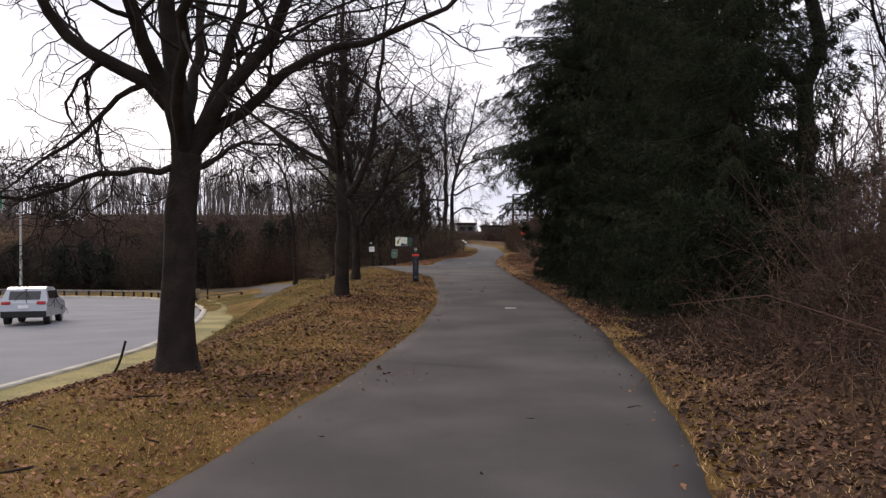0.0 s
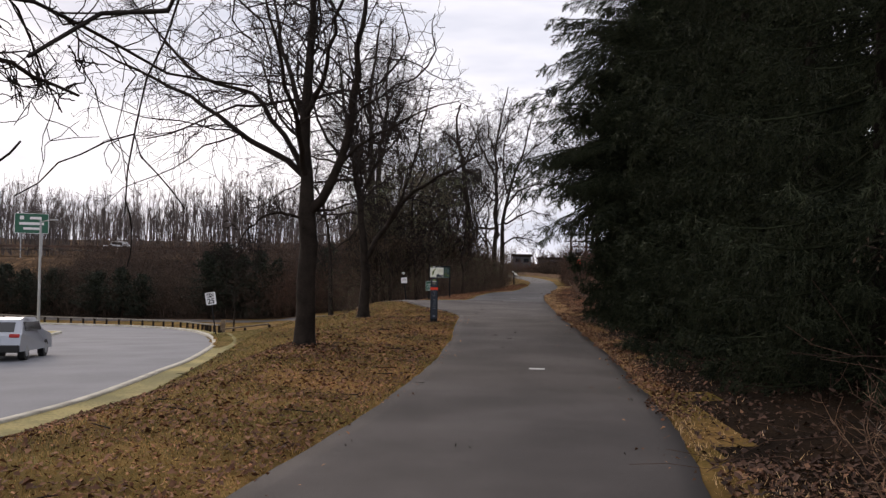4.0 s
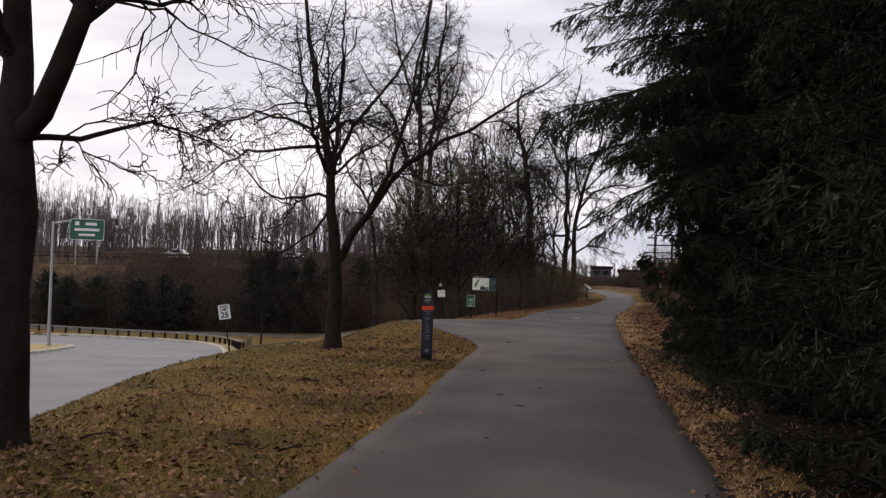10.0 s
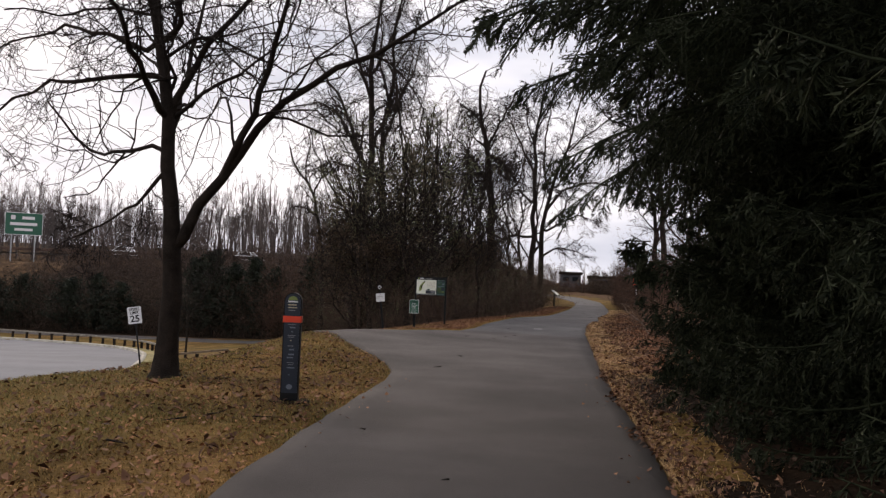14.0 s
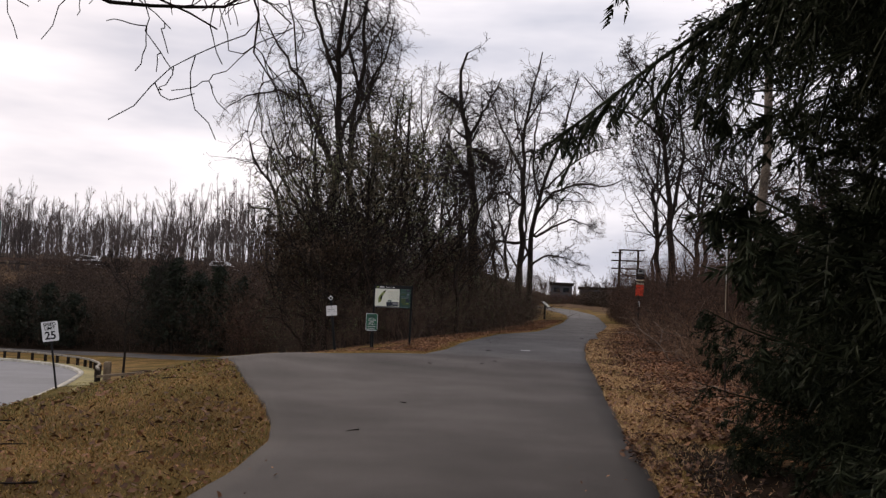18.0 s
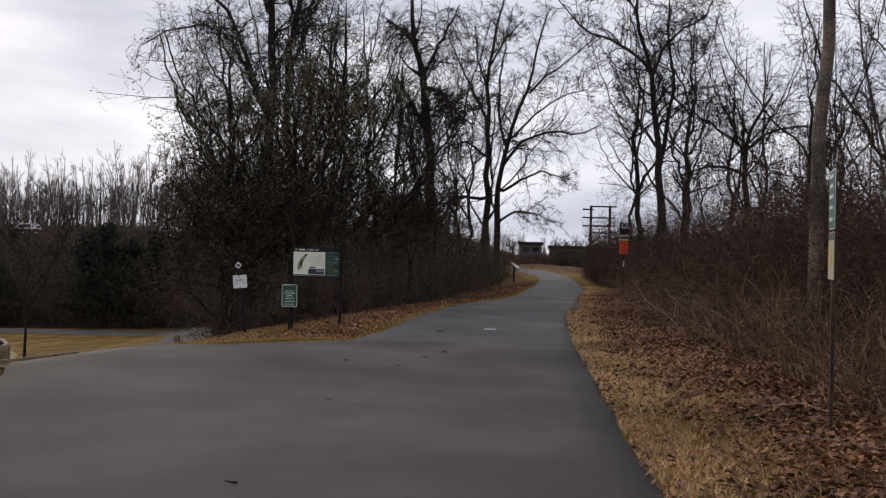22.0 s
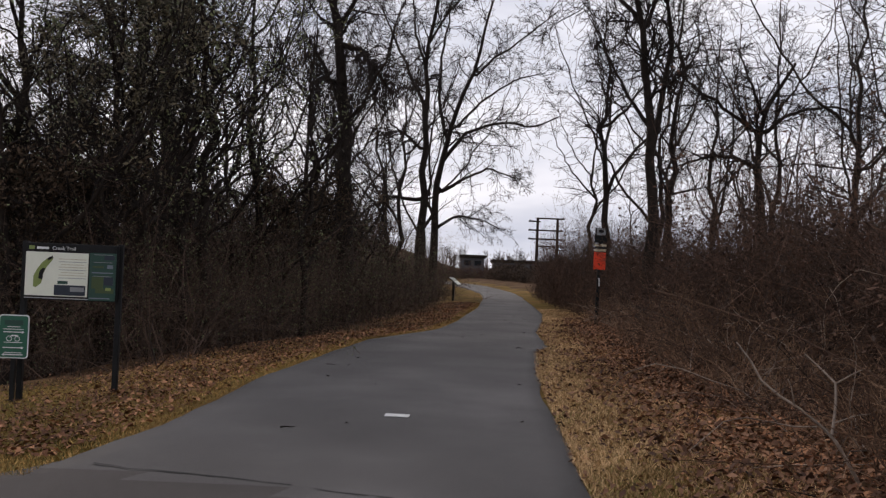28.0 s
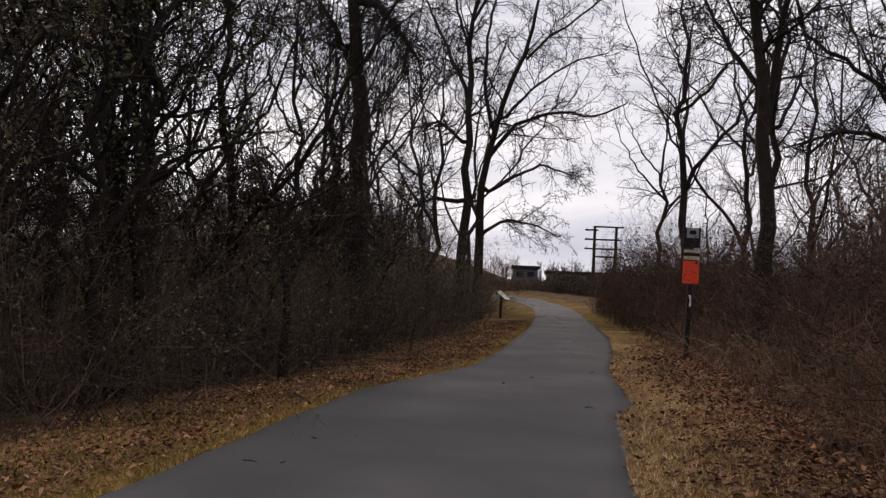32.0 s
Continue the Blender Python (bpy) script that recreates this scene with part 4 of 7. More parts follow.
def thicket(name, poly, n, h0, h1, seed, label, material=None, leaves=0, leaf_size=0.035, per=5, lean=0.55, leaf_mat=None, wig=0.24, droop=-0.05, open_angle=45):
    rng = np.random.default_rng(seed)
    x, y = scatter(rng, poly, n)
    n = len(x)
    right_side = poly[0][1] > 35 and poly[0][1] < 90 and poly[0][0] > 4
    P0 = np.stack([x, y, ground_z(x, y) - 0.03], 1)
    D0 = unit(np.stack([rng.normal(0, lean, n), rng.normal(0, lean, n), np.ones(n)], 1))
    clump = 0.5 + 0.5 * np.sin(1.3 * x + 2.1 * np.sin(0.7 * y)) * np.sin(0.9 * y + 1.7 * np.sin(0.8 * x))
    L = (h0 + (h1 - h0) * clump) * rng.uniform(0.45, 1.1, n)
    P = grow(rng, P0, D0, L, 5, wig, droop)
    if right_side:
        P[:, :, 0] = np.maximum(P[:, :, 0], RIGHT(P[:, :, 1]) + rng.uniform(0.5, 1.3, (n, 1)))
    R = taper(rng.uniform(0.005, 0.013, n), np.full(n, 0.002), 5)
    g = [tubes(P, R, 3)]
    p, d, L2, r2 = spawn(rng, P, R, L, per, 0.15, 1.0, open_angle, 0.38, 0.6)
    P2 = grow(rng, p, d, L2, 3, 0.25, 0.0)
    if right_side:
        P2[:, :, 0] = np.maximum(P2[:, :, 0], RIGHT(P2[:, :, 1]) + rng.uniform(0.3, 1.0, (len(P2), 1)))
    g.append(tubes(P2, taper(np.maximum(r2, 0.0028), np.full(len(r2), 0.002), 3), 3))
    ob = obj(name, np_mesh(name, g), material or M_BRUSH)
    tagged(ob, label, "thicket", kind="stuff")
    if leaves:
        c = P2.reshape(-1, 3)[rng.integers(0, len(P2) * 3, leaves)]
        tagged(obj(name + "_leaves", np_mesh(name, [leaf_cards(rng, c, leaf_size, 0.06)]), leaf_mat or M_OLIVE), "small dull leaves clinging in the thicket", "leaves", kind="stuff")
    return ob


THICK_L = [(-5.6, 54.2), (-4.0, 53.2), (-1.9, 53.8), (-1.8, 57), (-1.4, 61), (-0.2, 66), (0.9, 74), (1.6, 82), (1.4, 92), (-12, 92), (-11, 75), (-9.2, 64), (-6.9, 57)]
THICK_R1 = [(2.9, -4), (3.2, 4), (3.6, 7), (3.9, 11), (4.3, 13.6), (12, 13.6), (12, -4)]
THICK_R2 = [(5.1, 35.5), (5.4, 40), (5.6, 46), (5.6, 52), (6.0, 57), (6.3, 62), (6.7, 67), (6.6, 74), (7.0, 84), (7.4, 96), (16, 96), (16, 35.5)]
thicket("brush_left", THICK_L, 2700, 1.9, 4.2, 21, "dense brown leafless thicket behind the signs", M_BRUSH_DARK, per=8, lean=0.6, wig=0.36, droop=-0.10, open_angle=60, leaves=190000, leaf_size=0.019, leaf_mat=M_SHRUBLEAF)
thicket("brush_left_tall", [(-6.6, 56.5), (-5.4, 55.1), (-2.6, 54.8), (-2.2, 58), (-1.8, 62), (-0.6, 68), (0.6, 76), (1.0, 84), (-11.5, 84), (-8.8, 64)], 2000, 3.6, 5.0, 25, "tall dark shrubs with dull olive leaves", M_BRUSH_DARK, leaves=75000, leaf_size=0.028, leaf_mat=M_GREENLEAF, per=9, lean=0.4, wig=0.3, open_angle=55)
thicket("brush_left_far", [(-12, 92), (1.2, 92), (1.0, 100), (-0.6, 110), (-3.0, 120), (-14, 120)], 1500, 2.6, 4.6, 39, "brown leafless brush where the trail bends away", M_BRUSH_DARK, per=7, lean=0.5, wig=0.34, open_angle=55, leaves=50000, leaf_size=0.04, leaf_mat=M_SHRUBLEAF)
thicket("brush_right_near", THICK_R1, 3000, 0.8, 2.9, 22, "tangled brown brambles beside the trail", per=6, lean=0.8, wig=0.34, droop=-0.09, open_angle=55, leaves=30000, leaf_size=0.03, leaf_mat=M_BRUSHLEAF)
thicket("brush_right", THICK_R2, 4200, 1.4, 4.2, 23, "tangled reddish-brown brush beside the trail", per=7, lean=0.75, wig=0.34, droop=-0.08, open_angle=55, leaves=80000, leaf_size=0.032, leaf_mat=M_BRUSHLEAF)

thicket("brush_right_mid", [(6.5, 43), (6.7, 52), (7.1, 60), (7.6, 66), (11, 66), (11, 43)], 1300, 3.0, 4.6, 33, "dense russet shrubs behind the leaf litter", per=10, lean=0.45, wig=0.34, droop=-0.06, open_angle=58, leaves=70000, leaf_size=0.030, leaf_mat=M_BRUSHLEAF)
thicket("bush_mound", [(6.0, 70), (5.9, 76), (6.1, 84), (6.4, 92), (11, 92), (11, 70)], 1500, 3.2, 5.0, 30, "rounded russet brush crowding the trail edge", per=8, lean=0.45, wig=0.34, droop=-0.08, open_angle=60, leaves=70000, leaf_size=0.032, leaf_mat=M_BRUSHLEAF)
thicket("brush_right_tall", [(7.2, 38), (7.2, 46), (7.4, 56), (8.2, 66), (9.0, 80), (9.6, 95), (18, 95), (18, 38)], 2600, 3.6, 5.6, 29, "tall reddish-brown tangle behind the verge", per=9, lean=0.45, wig=0.32, open_angle=55, leaves=80000, leaf_size=0.036, leaf_mat=M_BRUSHLEAF)
thicket("dry_weeds", [(5.0, 36), (5.0, 44), (5.1, 52), (5.7, 58), (6.1, 63), (6.6, 70), (8.2, 70), (7.6, 63), (6.9, 55), (6.4, 46), (6.2, 36)], 2600, 0.5, 1.7, 34, "dry tan weed stalks in front of the brush", M_WEED, per=5, lean=0.5, wig=0.30, droop=-0.05, open_angle=50)
thicket("brush_shade", [(5.4, 9.0), (5.4, 13.8), (9.5, 13.8), (9.5, 9.0)], 900, 2.2, 4.0, 36, "dark brown brush crowding the first spruce", M_BRUSH_DARK, per=9, lean=0.22, wig=0.22, droop=0.02, open_angle=55, leaves=45000, leaf_size=0.026, leaf_mat=M_SHRUBLEAF)
thicket("dry_weeds_near", [(2.6, 1), (3.1, 5), (3.4, 9), (3.9, 13.4), (6.5, 13.4), (6.2, 6), (5.8, 1)], 500, 0.3, 1.0, 35, "dry brown weed stalks in front of the brambles", M_WEED, per=5, lean=0.6, wig=0.32, droop=-0.06, open_angle=50)
THIN_SPEC = [(8, 0.2, 1.0, 45, 0.45, 0.5, 6, 0.24, 0.03, 3), (4, 0.15, 1.0, 48, 0.5, 0.6, 5, 0.30, 0.0, 3), (2, 0.2, 1.0, 44, 0.7, 0.7, 3, 0.38, -0.06, 3)]
WOOD_SPEC = [(10, 0.22, 1.0, 45, 0.42, 0.5, 6, 0.2, 0.03, 3), (6, 0.15, 1.0, 46, 0.5, 0.6, 4, 0.26, 0.0, 3), (3, 0.2, 1.0, 44, 0.7, 0.7, 3, 0.38, -0.06, 3)]


def wood_tree(x, y, h, r, seed, label, lean=(0, 0), forks=4, leaves=0, name="bare_tree", leaf_mat=None, low=0.35, spec=None, vines=0, wide=1.0):
    rng = np.random.default_rng(seed * 7 + 3)
    lx_, ly_ = lean
    limbs = [([(0, 0, 0), (lx_ * 0.3, ly_ * 0.3, h * 0.35), (lx_ * 0.6, ly_ * 0.6, h * 0.65), (lx_, ly_, h)], r, r * 0.12)]
    for i in range(forks):
        s = low + (0.9 - low) * (i + rng.uniform(0, 0.8)) / forks
        a = rng.uniform(0, 2 * math.pi)
        b = h * (1 - s) * rng.uniform(0.55, 0.9) + 0.8
        p = np.array([lx_ * s, ly_ * s, h * s])
        o = np.array([math.cos(a), math.sin(a), 0]) * wide
        limbs.append(([p, p + o * b * 0.25 + (0, 0, b * 0.25), p + o * b * 0.5 + (0, 0, b * 0.65), p + o * b * 0.62 + (0, 0, b)], r * (1.0 - s * 0.7) * 0.6, r * 0.1))
    return tree(name, x, y, limbs, spec or WOOD_SPEC, label, seed, flare=1.25, leaves=leaves, leaf_mat=leaf_mat, min_r=0.0062, vines=vines, bend=0.011, trunk_lo=0.14)


wr0 = np.random.default_rng(8)
VINE_SPEC = [(20, 0.2, 1.0, 50, 0.42, 0.40, 7, 0.28, 0.02, 3), (7, 0.12, 1.0, 50, 0.5, 0.55, 5, 0.36, -0.04, 3), (3, 0.2, 1.0, 46, 0.7, 0.7, 4, 0.42, -0.10, 3)]
PAIR_SPEC = [(17, 0.18, 1.0, 50, 0.50, 0.45, 8, 0.28, 0.02, 3), (8, 0.12, 1.0, 50, 0.5, 0.6, 5, 0.36, -0.02, 3), (3, 0.2, 1.0, 46, 0.7, 0.7, 4, 0.42, -0.06, 3)]
limbs = []
limbs.append(([(0.0, 0.0, 0.0), (-0.08, 0.04, 7.41), (0.08, 0.09, 10.43), (-0.04, 0.13, 13.47), (-0.2, 0.17, 15.93), (-0.1, 0.21, 18.1), (0.2, 0.26, 19.66), (0.48, 0.3, 22.16)], 0.340, 0.060))
limbs.append(([(-0.17, 0.0, 9.51), (-0.79, 0.1, 11.33), (-1.67, 0.2, 13.48), (-2.7, 0.3, 15.05), (-3.57, 0.4, 16.31), (-4.46, 0.5, 17.91)], 0.160, 0.030))
limbs.append(([(-0.05, 0.1, 13.77), (-0.76, -0.07, 15.87), (-1.4, -0.25, 17.66), (-1.73, -0.42, 19.45), (-2.07, -0.6, 21.54)], 0.170, 0.040))
limbs.append(([(-0.23, 0.1, 9.85), (-1.19, 0.24, 11.58), (-2.1, 0.38, 13.35), (-3.54, 0.52, 13.92), (-4.98, 0.66, 13.7), (-6.29, 0.8, 13.06)], 0.120, 0.025))
limbs.append(([(-0.16, 0.1, 15.3), (0.64, 0.37, 17.21), (1.29, 0.63, 19.15), (1.64, 0.9, 21.12)], 0.120, 0.030))
limbs.append(([(0.03, 0.1, 11.64), (1.21, -0.23, 13.4), (2.41, -0.57, 15.43), (2.85, -0.9, 17.43)], 0.110, 0.030))
limbs.append(([(-0.08, 0.1, 9.52), (-1.15, -0.1, 10.09), (-2.34, -0.3, 10.35), (-3.33, -0.5, 9.7)], 0.080, 0.020))
tree("bare_tree", -8.90, 69.90, limbs, VINE_SPEC, "tall bare tree hung with vines behind the thicket", 31, flare=1.2, min_r=0.0085, vines=150, bend=0.005, trunk_lo=0.45)

limbs = []
limbs.append(([(0.0, 0.0, 0.0), (-0.19, 0.04, 7.31), (-0.37, 0.09, 10.36), (-0.34, 0.13, 12.83), (-0.14, 0.17, 15.01), (0.06, 0.21, 17.82), (0.3, 0.26, 19.71), (0.39, 0.3, 21.61)], 0.250, 0.050))
limbs.append(([(-0.35, 0.1, 11.59), (0.36, 0.27, 13.48), (0.89, 0.43, 15.07), (1.11, 0.6, 16.99)], 0.110, 0.025))
limbs.append(([(-0.2, 0.1, 14.37), (-0.74, -0.13, 16.17), (-0.6, -0.37, 17.96), (-0.76, -0.6, 19.74)], 0.110, 0.025))
limbs.append(([(-0.08, 0.2, 15.64), (1.16, 0.25, 17.51), (1.4, 0.3, 19.4)], 0.090, 0.020))
tree("bare_tree", -8.00, 70.60, limbs, VINE_SPEC, "tall bare tree hung with vines behind the thicket", 32, flare=1.2, min_r=0.0085, vines=150, bend=0.005, trunk_lo=0.45)

limbs = []
limbs.append(([(0.0, 0.0, 0.0), (-0.22, 0.03, 5.56), (-0.53, 0.07, 7.61), (-0.96, 0.1, 9.38), (-1.42, 0.13, 10.12), (-2.29, 0.17, 11.01), (-2.65, 0.2, 12.35)], 0.200, 0.050))
limbs.append(([(-0.96, 0.1, 9.44), (-0.43, 0.17, 10.42), (0.29, 0.23, 10.88), (0.86, 0.3, 11.63)], 0.100, 0.030))
limbs.append(([(-1.47, 0.1, 10.2), (-1.46, -0.03, 11.42), (-1.14, -0.17, 12.58), (-1.42, -0.3, 13.43)], 0.100, 0.030))
limbs.append(([(-0.64, 0.1, 7.91), (-1.4, 0.05, 8.48), (-2.46, 0.0, 8.52)], 0.080, 0.020))
tree("bare_tree", -12.60, 74.40, limbs, WOOD_SPEC, "leaning bare tree with a crooked crown", 33, flare=1.2, min_r=0.0085, vines=40, bend=0.006, trunk_lo=0.5)

limbs = []
limbs.append(([(0.0, 0.0, 0.0), (-0.04, 0.03, 3.67), (-0.2, 0.07, 6.11), (-0.56, 0.1, 9.05), (-0.95, 0.13, 10.73), (-1.05, 0.17, 12.51), (-0.78, 0.2, 13.51)], 0.360, 0.050))
limbs.append(([(-0.84, 0.1, 10.4), (-1.39, 0.2, 11.16), (-2.08, 0.3, 11.62)], 0.120, 0.050))
limbs.append(([(-0.41, 0.1, 8.8), (0.3, -0.15, 8.51), (1.31, -0.4, 7.15)], 0.110, 0.030))
limbs.append(([(-0.59, 0.1, 9.17), (0.21, 0.35, 10.82), (0.9, 0.6, 12.36)], 0.100, 0.025))
limbs.append(([(-0.26, 0.1, 6.6), (-0.97, 0.45, 8.12), (-1.8, 0.8, 9.43)], 0.100, 0.025))
tree("bare_tree", -1.45, 68.00, limbs, WOOD_SPEC, "broken vine-wrapped tree trunk in the thicket", 34, flare=1.2, min_r=0.0085, vines=230, bend=0.006, trunk_lo=0.35)

limbs = []
limbs.append(([(0.0, 0.0, 0.0), (-0.11, 0.04, 4.39), (-0.05, 0.09, 7.85), (0.04, 0.13, 9.94), (-0.08, 0.17, 12.37), (0.11, 0.21, 14.47), (0.59, 0.26, 16.22), (0.9, 0.3, 17.98)], 0.270, 0.040))
limbs.append(([(0.01, 0.1, 9.58), (-0.86, 0.33, 11.36), (-1.79, 0.57, 13.16), (-2.55, 0.8, 14.98)], 0.120, 0.030))
limbs.append(([(-0.1, 0.1, 5.09), (-1.42, 0.23, 5.25), (-2.63, 0.37, 4.71), (-3.85, 0.5, 3.65)], 0.110, 0.025))
limbs.append(([(-0.02, 0.1, 11.32), (-0.71, -0.3, 13.32), (-0.91, -0.7, 15.29)], 0.110, 0.030))
limbs.append(([(-0.05, 0.1, 7.51), (-1.29, -0.33, 8.48), (-2.45, -0.77, 8.07), (-3.24, -1.2, 6.99)], 0.100, 0.020))
limbs.append(([(0.01, 0.1, 13.05), (0.96, 0.5, 14.88), (1.98, 0.9, 16.03)], 0.100, 0.030))
tree("bare_tree", 0.27, 84.00, limbs, PAIR_SPEC, "tall spreading bare tree at the trail's edge", 35, flare=1.25, min_r=0.0085, bend=0.006, trunk_lo=0.3)

limbs = []
limbs.append(([(0.0, 0.0, 0.0), (0.0, -0.04, 4.35), (0.12, -0.09, 6.78), (0.5, -0.13, 8.17), (1.31, -0.17, 10.61), (1.79, -0.21, 12.34), (2.26, -0.26, 14.41), (2.74, -0.3, 16.13)], 0.250, 0.040))
limbs.append(([(0.18, 0.1, 6.98), (1.36, 0.28, 8.58), (3.25, 0.45, 9.25), (4.98, 0.62, 9.07), (6.18, 0.8, 9.73)], 0.120, 0.030))
limbs.append(([(0.04, 0.0, 5.4), (1.23, -0.27, 6.09), (2.58, -0.53, 6.77), (3.92, -0.8, 6.25)], 0.110, 0.025))
limbs.append(([(1.47, -0.1, 11.14), (2.82, 0.07, 12.56), (4.52, 0.23, 13.81), (5.87, 0.4, 15.07)], 0.110, 0.025))
limbs.append(([(0.4, -0.1, 7.93), (-0.07, 0.23, 10.67), (0.2, 0.57, 13.9), (0.66, 0.9, 16.83)], 0.140, 0.030))
limbs.append(([(0.67, -0.1, 8.53), (2.17, -0.4, 10.23), (3.83, -0.7, 11.21), (5.14, -1.0, 11.5)], 0.100, 0.025))
limbs.append(([(0.01, 0.0, 3.66), (1.1, 0.2, 4.38), (2.31, 0.4, 4.24), (3.54, 0.6, 3.74)], 0.090, 0.020))
tree("bare_tree", 0.87, 84.60, limbs, PAIR_SPEC, "tall spreading bare tree at the trail's edge", 36, flare=1.25, min_r=0.0085, bend=0.006, trunk_lo=0.35)

limbs = []
limbs.append(([(0.0, 0.0, 0.0), (0.04, 0.03, 2.59), (-0.09, 0.06, 4.99), (-0.23, 0.09, 6.66), (-0.45, 0.11, 8.35), (-0.84, 0.14, 9.67), (-1.01, 0.17, 10.62), (-0.71, 0.2, 12.15)], 0.200, 0.030))
limbs.append(([(-0.39, 0.1, 8.16), (-1.18, 0.2, 8.93), (-1.73, 0.3, 9.23), (-2.66, 0.4, 9.63), (-3.23, 0.5, 10.23), (-3.82, 0.6, 10.94)], 0.090, 0.020))
limbs.append(([(-0.35, 0.1, 7.78), (-0.04, -0.05, 8.87), (0.55, -0.2, 9.54), (1.4, -0.35, 9.91), (1.69, -0.5, 10.79)], 0.080, 0.020))
limbs.append(([(-0.05, 0.1, 4.62), (0.34, 0.25, 6.7), (0.43, 0.4, 8.05), (0.24, 0.55, 9.6), (0.32, 0.7, 11.18)], 0.100, 0.025))
limbs.append(([(-0.13, 0.1, 5.36), (-0.74, 0.27, 6.31), (-1.3, 0.43, 7.46), (-1.67, 0.6, 8.26)], 0.060, 0.015))
limbs.append(([(-0.93, 0.15, 10.24), (-1.65, -0.13, 11.28), (-2.25, -0.4, 11.93)], 0.070, 0.020))
tree("bare_tree", 7.13, 64.00, limbs, PAIR_SPEC, "slim crooked bare tree beside the orange marker post", 37, flare=1.25, min_r=0.0085, vines=20, bend=0.004, trunk_lo=0.3)

limbs = []
limbs.append(([(0.0, 0.0, 0.0), (0.1, 0.04, 2.62), (0.05, 0.08, 4.18), (-0.01, 0.12, 5.55), (0.25, 0.16, 6.55), (0.99, 0.2, 7.75)], 0.200, 0.040))
limbs.append(([(0.01, 0.1, 5.55), (-1.06, 0.23, 6.43), (-2.01, 0.35, 7.09), (-2.36, 0.47, 8.15), (-2.79, 0.6, 8.99)], 0.110, 0.025))
limbs.append(([(0.03, 0.05, 4.56), (-0.84, -0.13, 4.95), (-1.54, -0.32, 4.88), (-2.7, -0.5, 4.48)], 0.090, 0.020))
limbs.append(([(0.02, 0.1, 5.55), (0.82, 0.17, 6.26), (2.16, 0.23, 6.56), (3.31, 0.3, 6.24)], 0.100, 0.025))
limbs.append(([(0.13, 0.1, 6.04), (-0.41, -0.15, 7.07), (-0.87, -0.4, 7.99)], 0.080, 0.020))
tree("bare_tree", 10.65, 66.00, limbs, WOOD_SPEC, "crooked bare tree tangled with vines", 44, flare=1.25, min_r=0.0085, vines=70, bend=0.006, trunk_lo=0.4)
wood_tree(-4.6, 57.0, 7.2, 0.13, 38, "young tree with small dull green leaves", (0.2, 0), 8, 4500, "leafy_tree", low=0.2, spec=THIN_SPEC)
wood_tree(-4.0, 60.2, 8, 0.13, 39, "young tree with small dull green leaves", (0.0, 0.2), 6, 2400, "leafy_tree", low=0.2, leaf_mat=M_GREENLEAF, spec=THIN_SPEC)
wood_tree(-5.7, 59.6, 6.8, 0.13, 40, "young tree with small dull green leaves", (-0.2, 0), 8, 3600, "leafy_tree", low=0.2, spec=THIN_SPEC)
wood_tree(-5.5, 64.0, 9, 0.14, 41, "young tree with small dull green leaves", (0.2, 0), 6, 2000, "leafy_tree", low=0.2, spec=THIN_SPEC)
wood_tree(9.5, 72.0, 12, 0.18, 42, "bare tree in the brush", (0.3, 0), 5)
wood_tree(8.4, 78.0, 13, 0.2, 43, "bare tree in the brush", (-0.4, 0), 5)
wood_tree(12.5, 52.0, 11, 0.18, 45, "bare tree in the brush", (-0.3, 0), 5)
wood_tree(8.2, 20.0, 17, 0.27, 46, "tall bare tree behind the spruces", (0.5, 0), 7, low=0.25, wide=1.2)
wood_tree(10.5, 12.0, 12, 0.16, 47, "bare tree in the brambles", (0.3, 0), 5)
wood_tree(9.0, 44.0, 12, 0.18, 48, "bare tree hung with vines", (-0.4, 0), 6, vines=40)
wood_tree(-0.5, 77.0, 10, 0.14, 49, "bare tree in the thicket", (0.2, 0), 5)
wood_tree(-4.0, 75.0, 12, 0.16, 50, "bare tree in the thicket", (0.2, 0), 5)
wood_tree(-17.9, 66.2, 5.6, 0.07, 52, "slim young bare tree by the guard rail", (0.1, 0), 5)
for i, (tx, ty_, th) in enumerate(((-5.4, 55.4, 5.8), (-4.0, 56.2, 4.2), (-6.2, 57.8, 5.2), (-3.4, 58.2, 6.8), (-3.4, 62.5, 7), (-5.0, 61.5, 8))):
    wood_tree(tx, ty_, th, 0.11, 420 + i, "dense young tree keeping small dark green leaves" if i in (0, 3, 4, 5) else "dense twiggy brown shrub tree behind the signs", (wr0.normal(0, 0.3), 0), 6, (1500, 0, 0, 1800, 1400, 1900)[i], "leafy_tree" if i in (0, 3, 4, 5) else "bare_tree", low=0.12, leaf_mat=M_GREENLEAF if i % 2 else None, spec=THIN_SPEC)
for tx, ty_, th, sd in ((-6.5, 57.0, 4.2, 61), (-6.0, 56.0, 3.4, 62), (-6.6, 59.8, 4.6, 63), (-2.6, 63.6, 3.4, 64), (-1.7, 68.5, 3.4, 65)):
    wood_tree(tx, ty_, th, 0.09, 430 + sd, "bushy dark evergreen shrub deep in the thicket", (wr0.normal(0, 0.2), 0), 8, 3000 if sd == 62 else 4800, "evergreen_shrub", low=0.06, leaf_mat=M_SHRUBLEAF, wide=1.2)
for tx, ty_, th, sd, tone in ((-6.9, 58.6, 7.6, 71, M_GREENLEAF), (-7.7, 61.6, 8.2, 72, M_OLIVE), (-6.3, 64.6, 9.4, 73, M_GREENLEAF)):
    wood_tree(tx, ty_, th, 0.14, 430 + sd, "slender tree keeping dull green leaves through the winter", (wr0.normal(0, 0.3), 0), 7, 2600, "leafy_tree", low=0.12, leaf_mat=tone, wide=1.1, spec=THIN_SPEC)
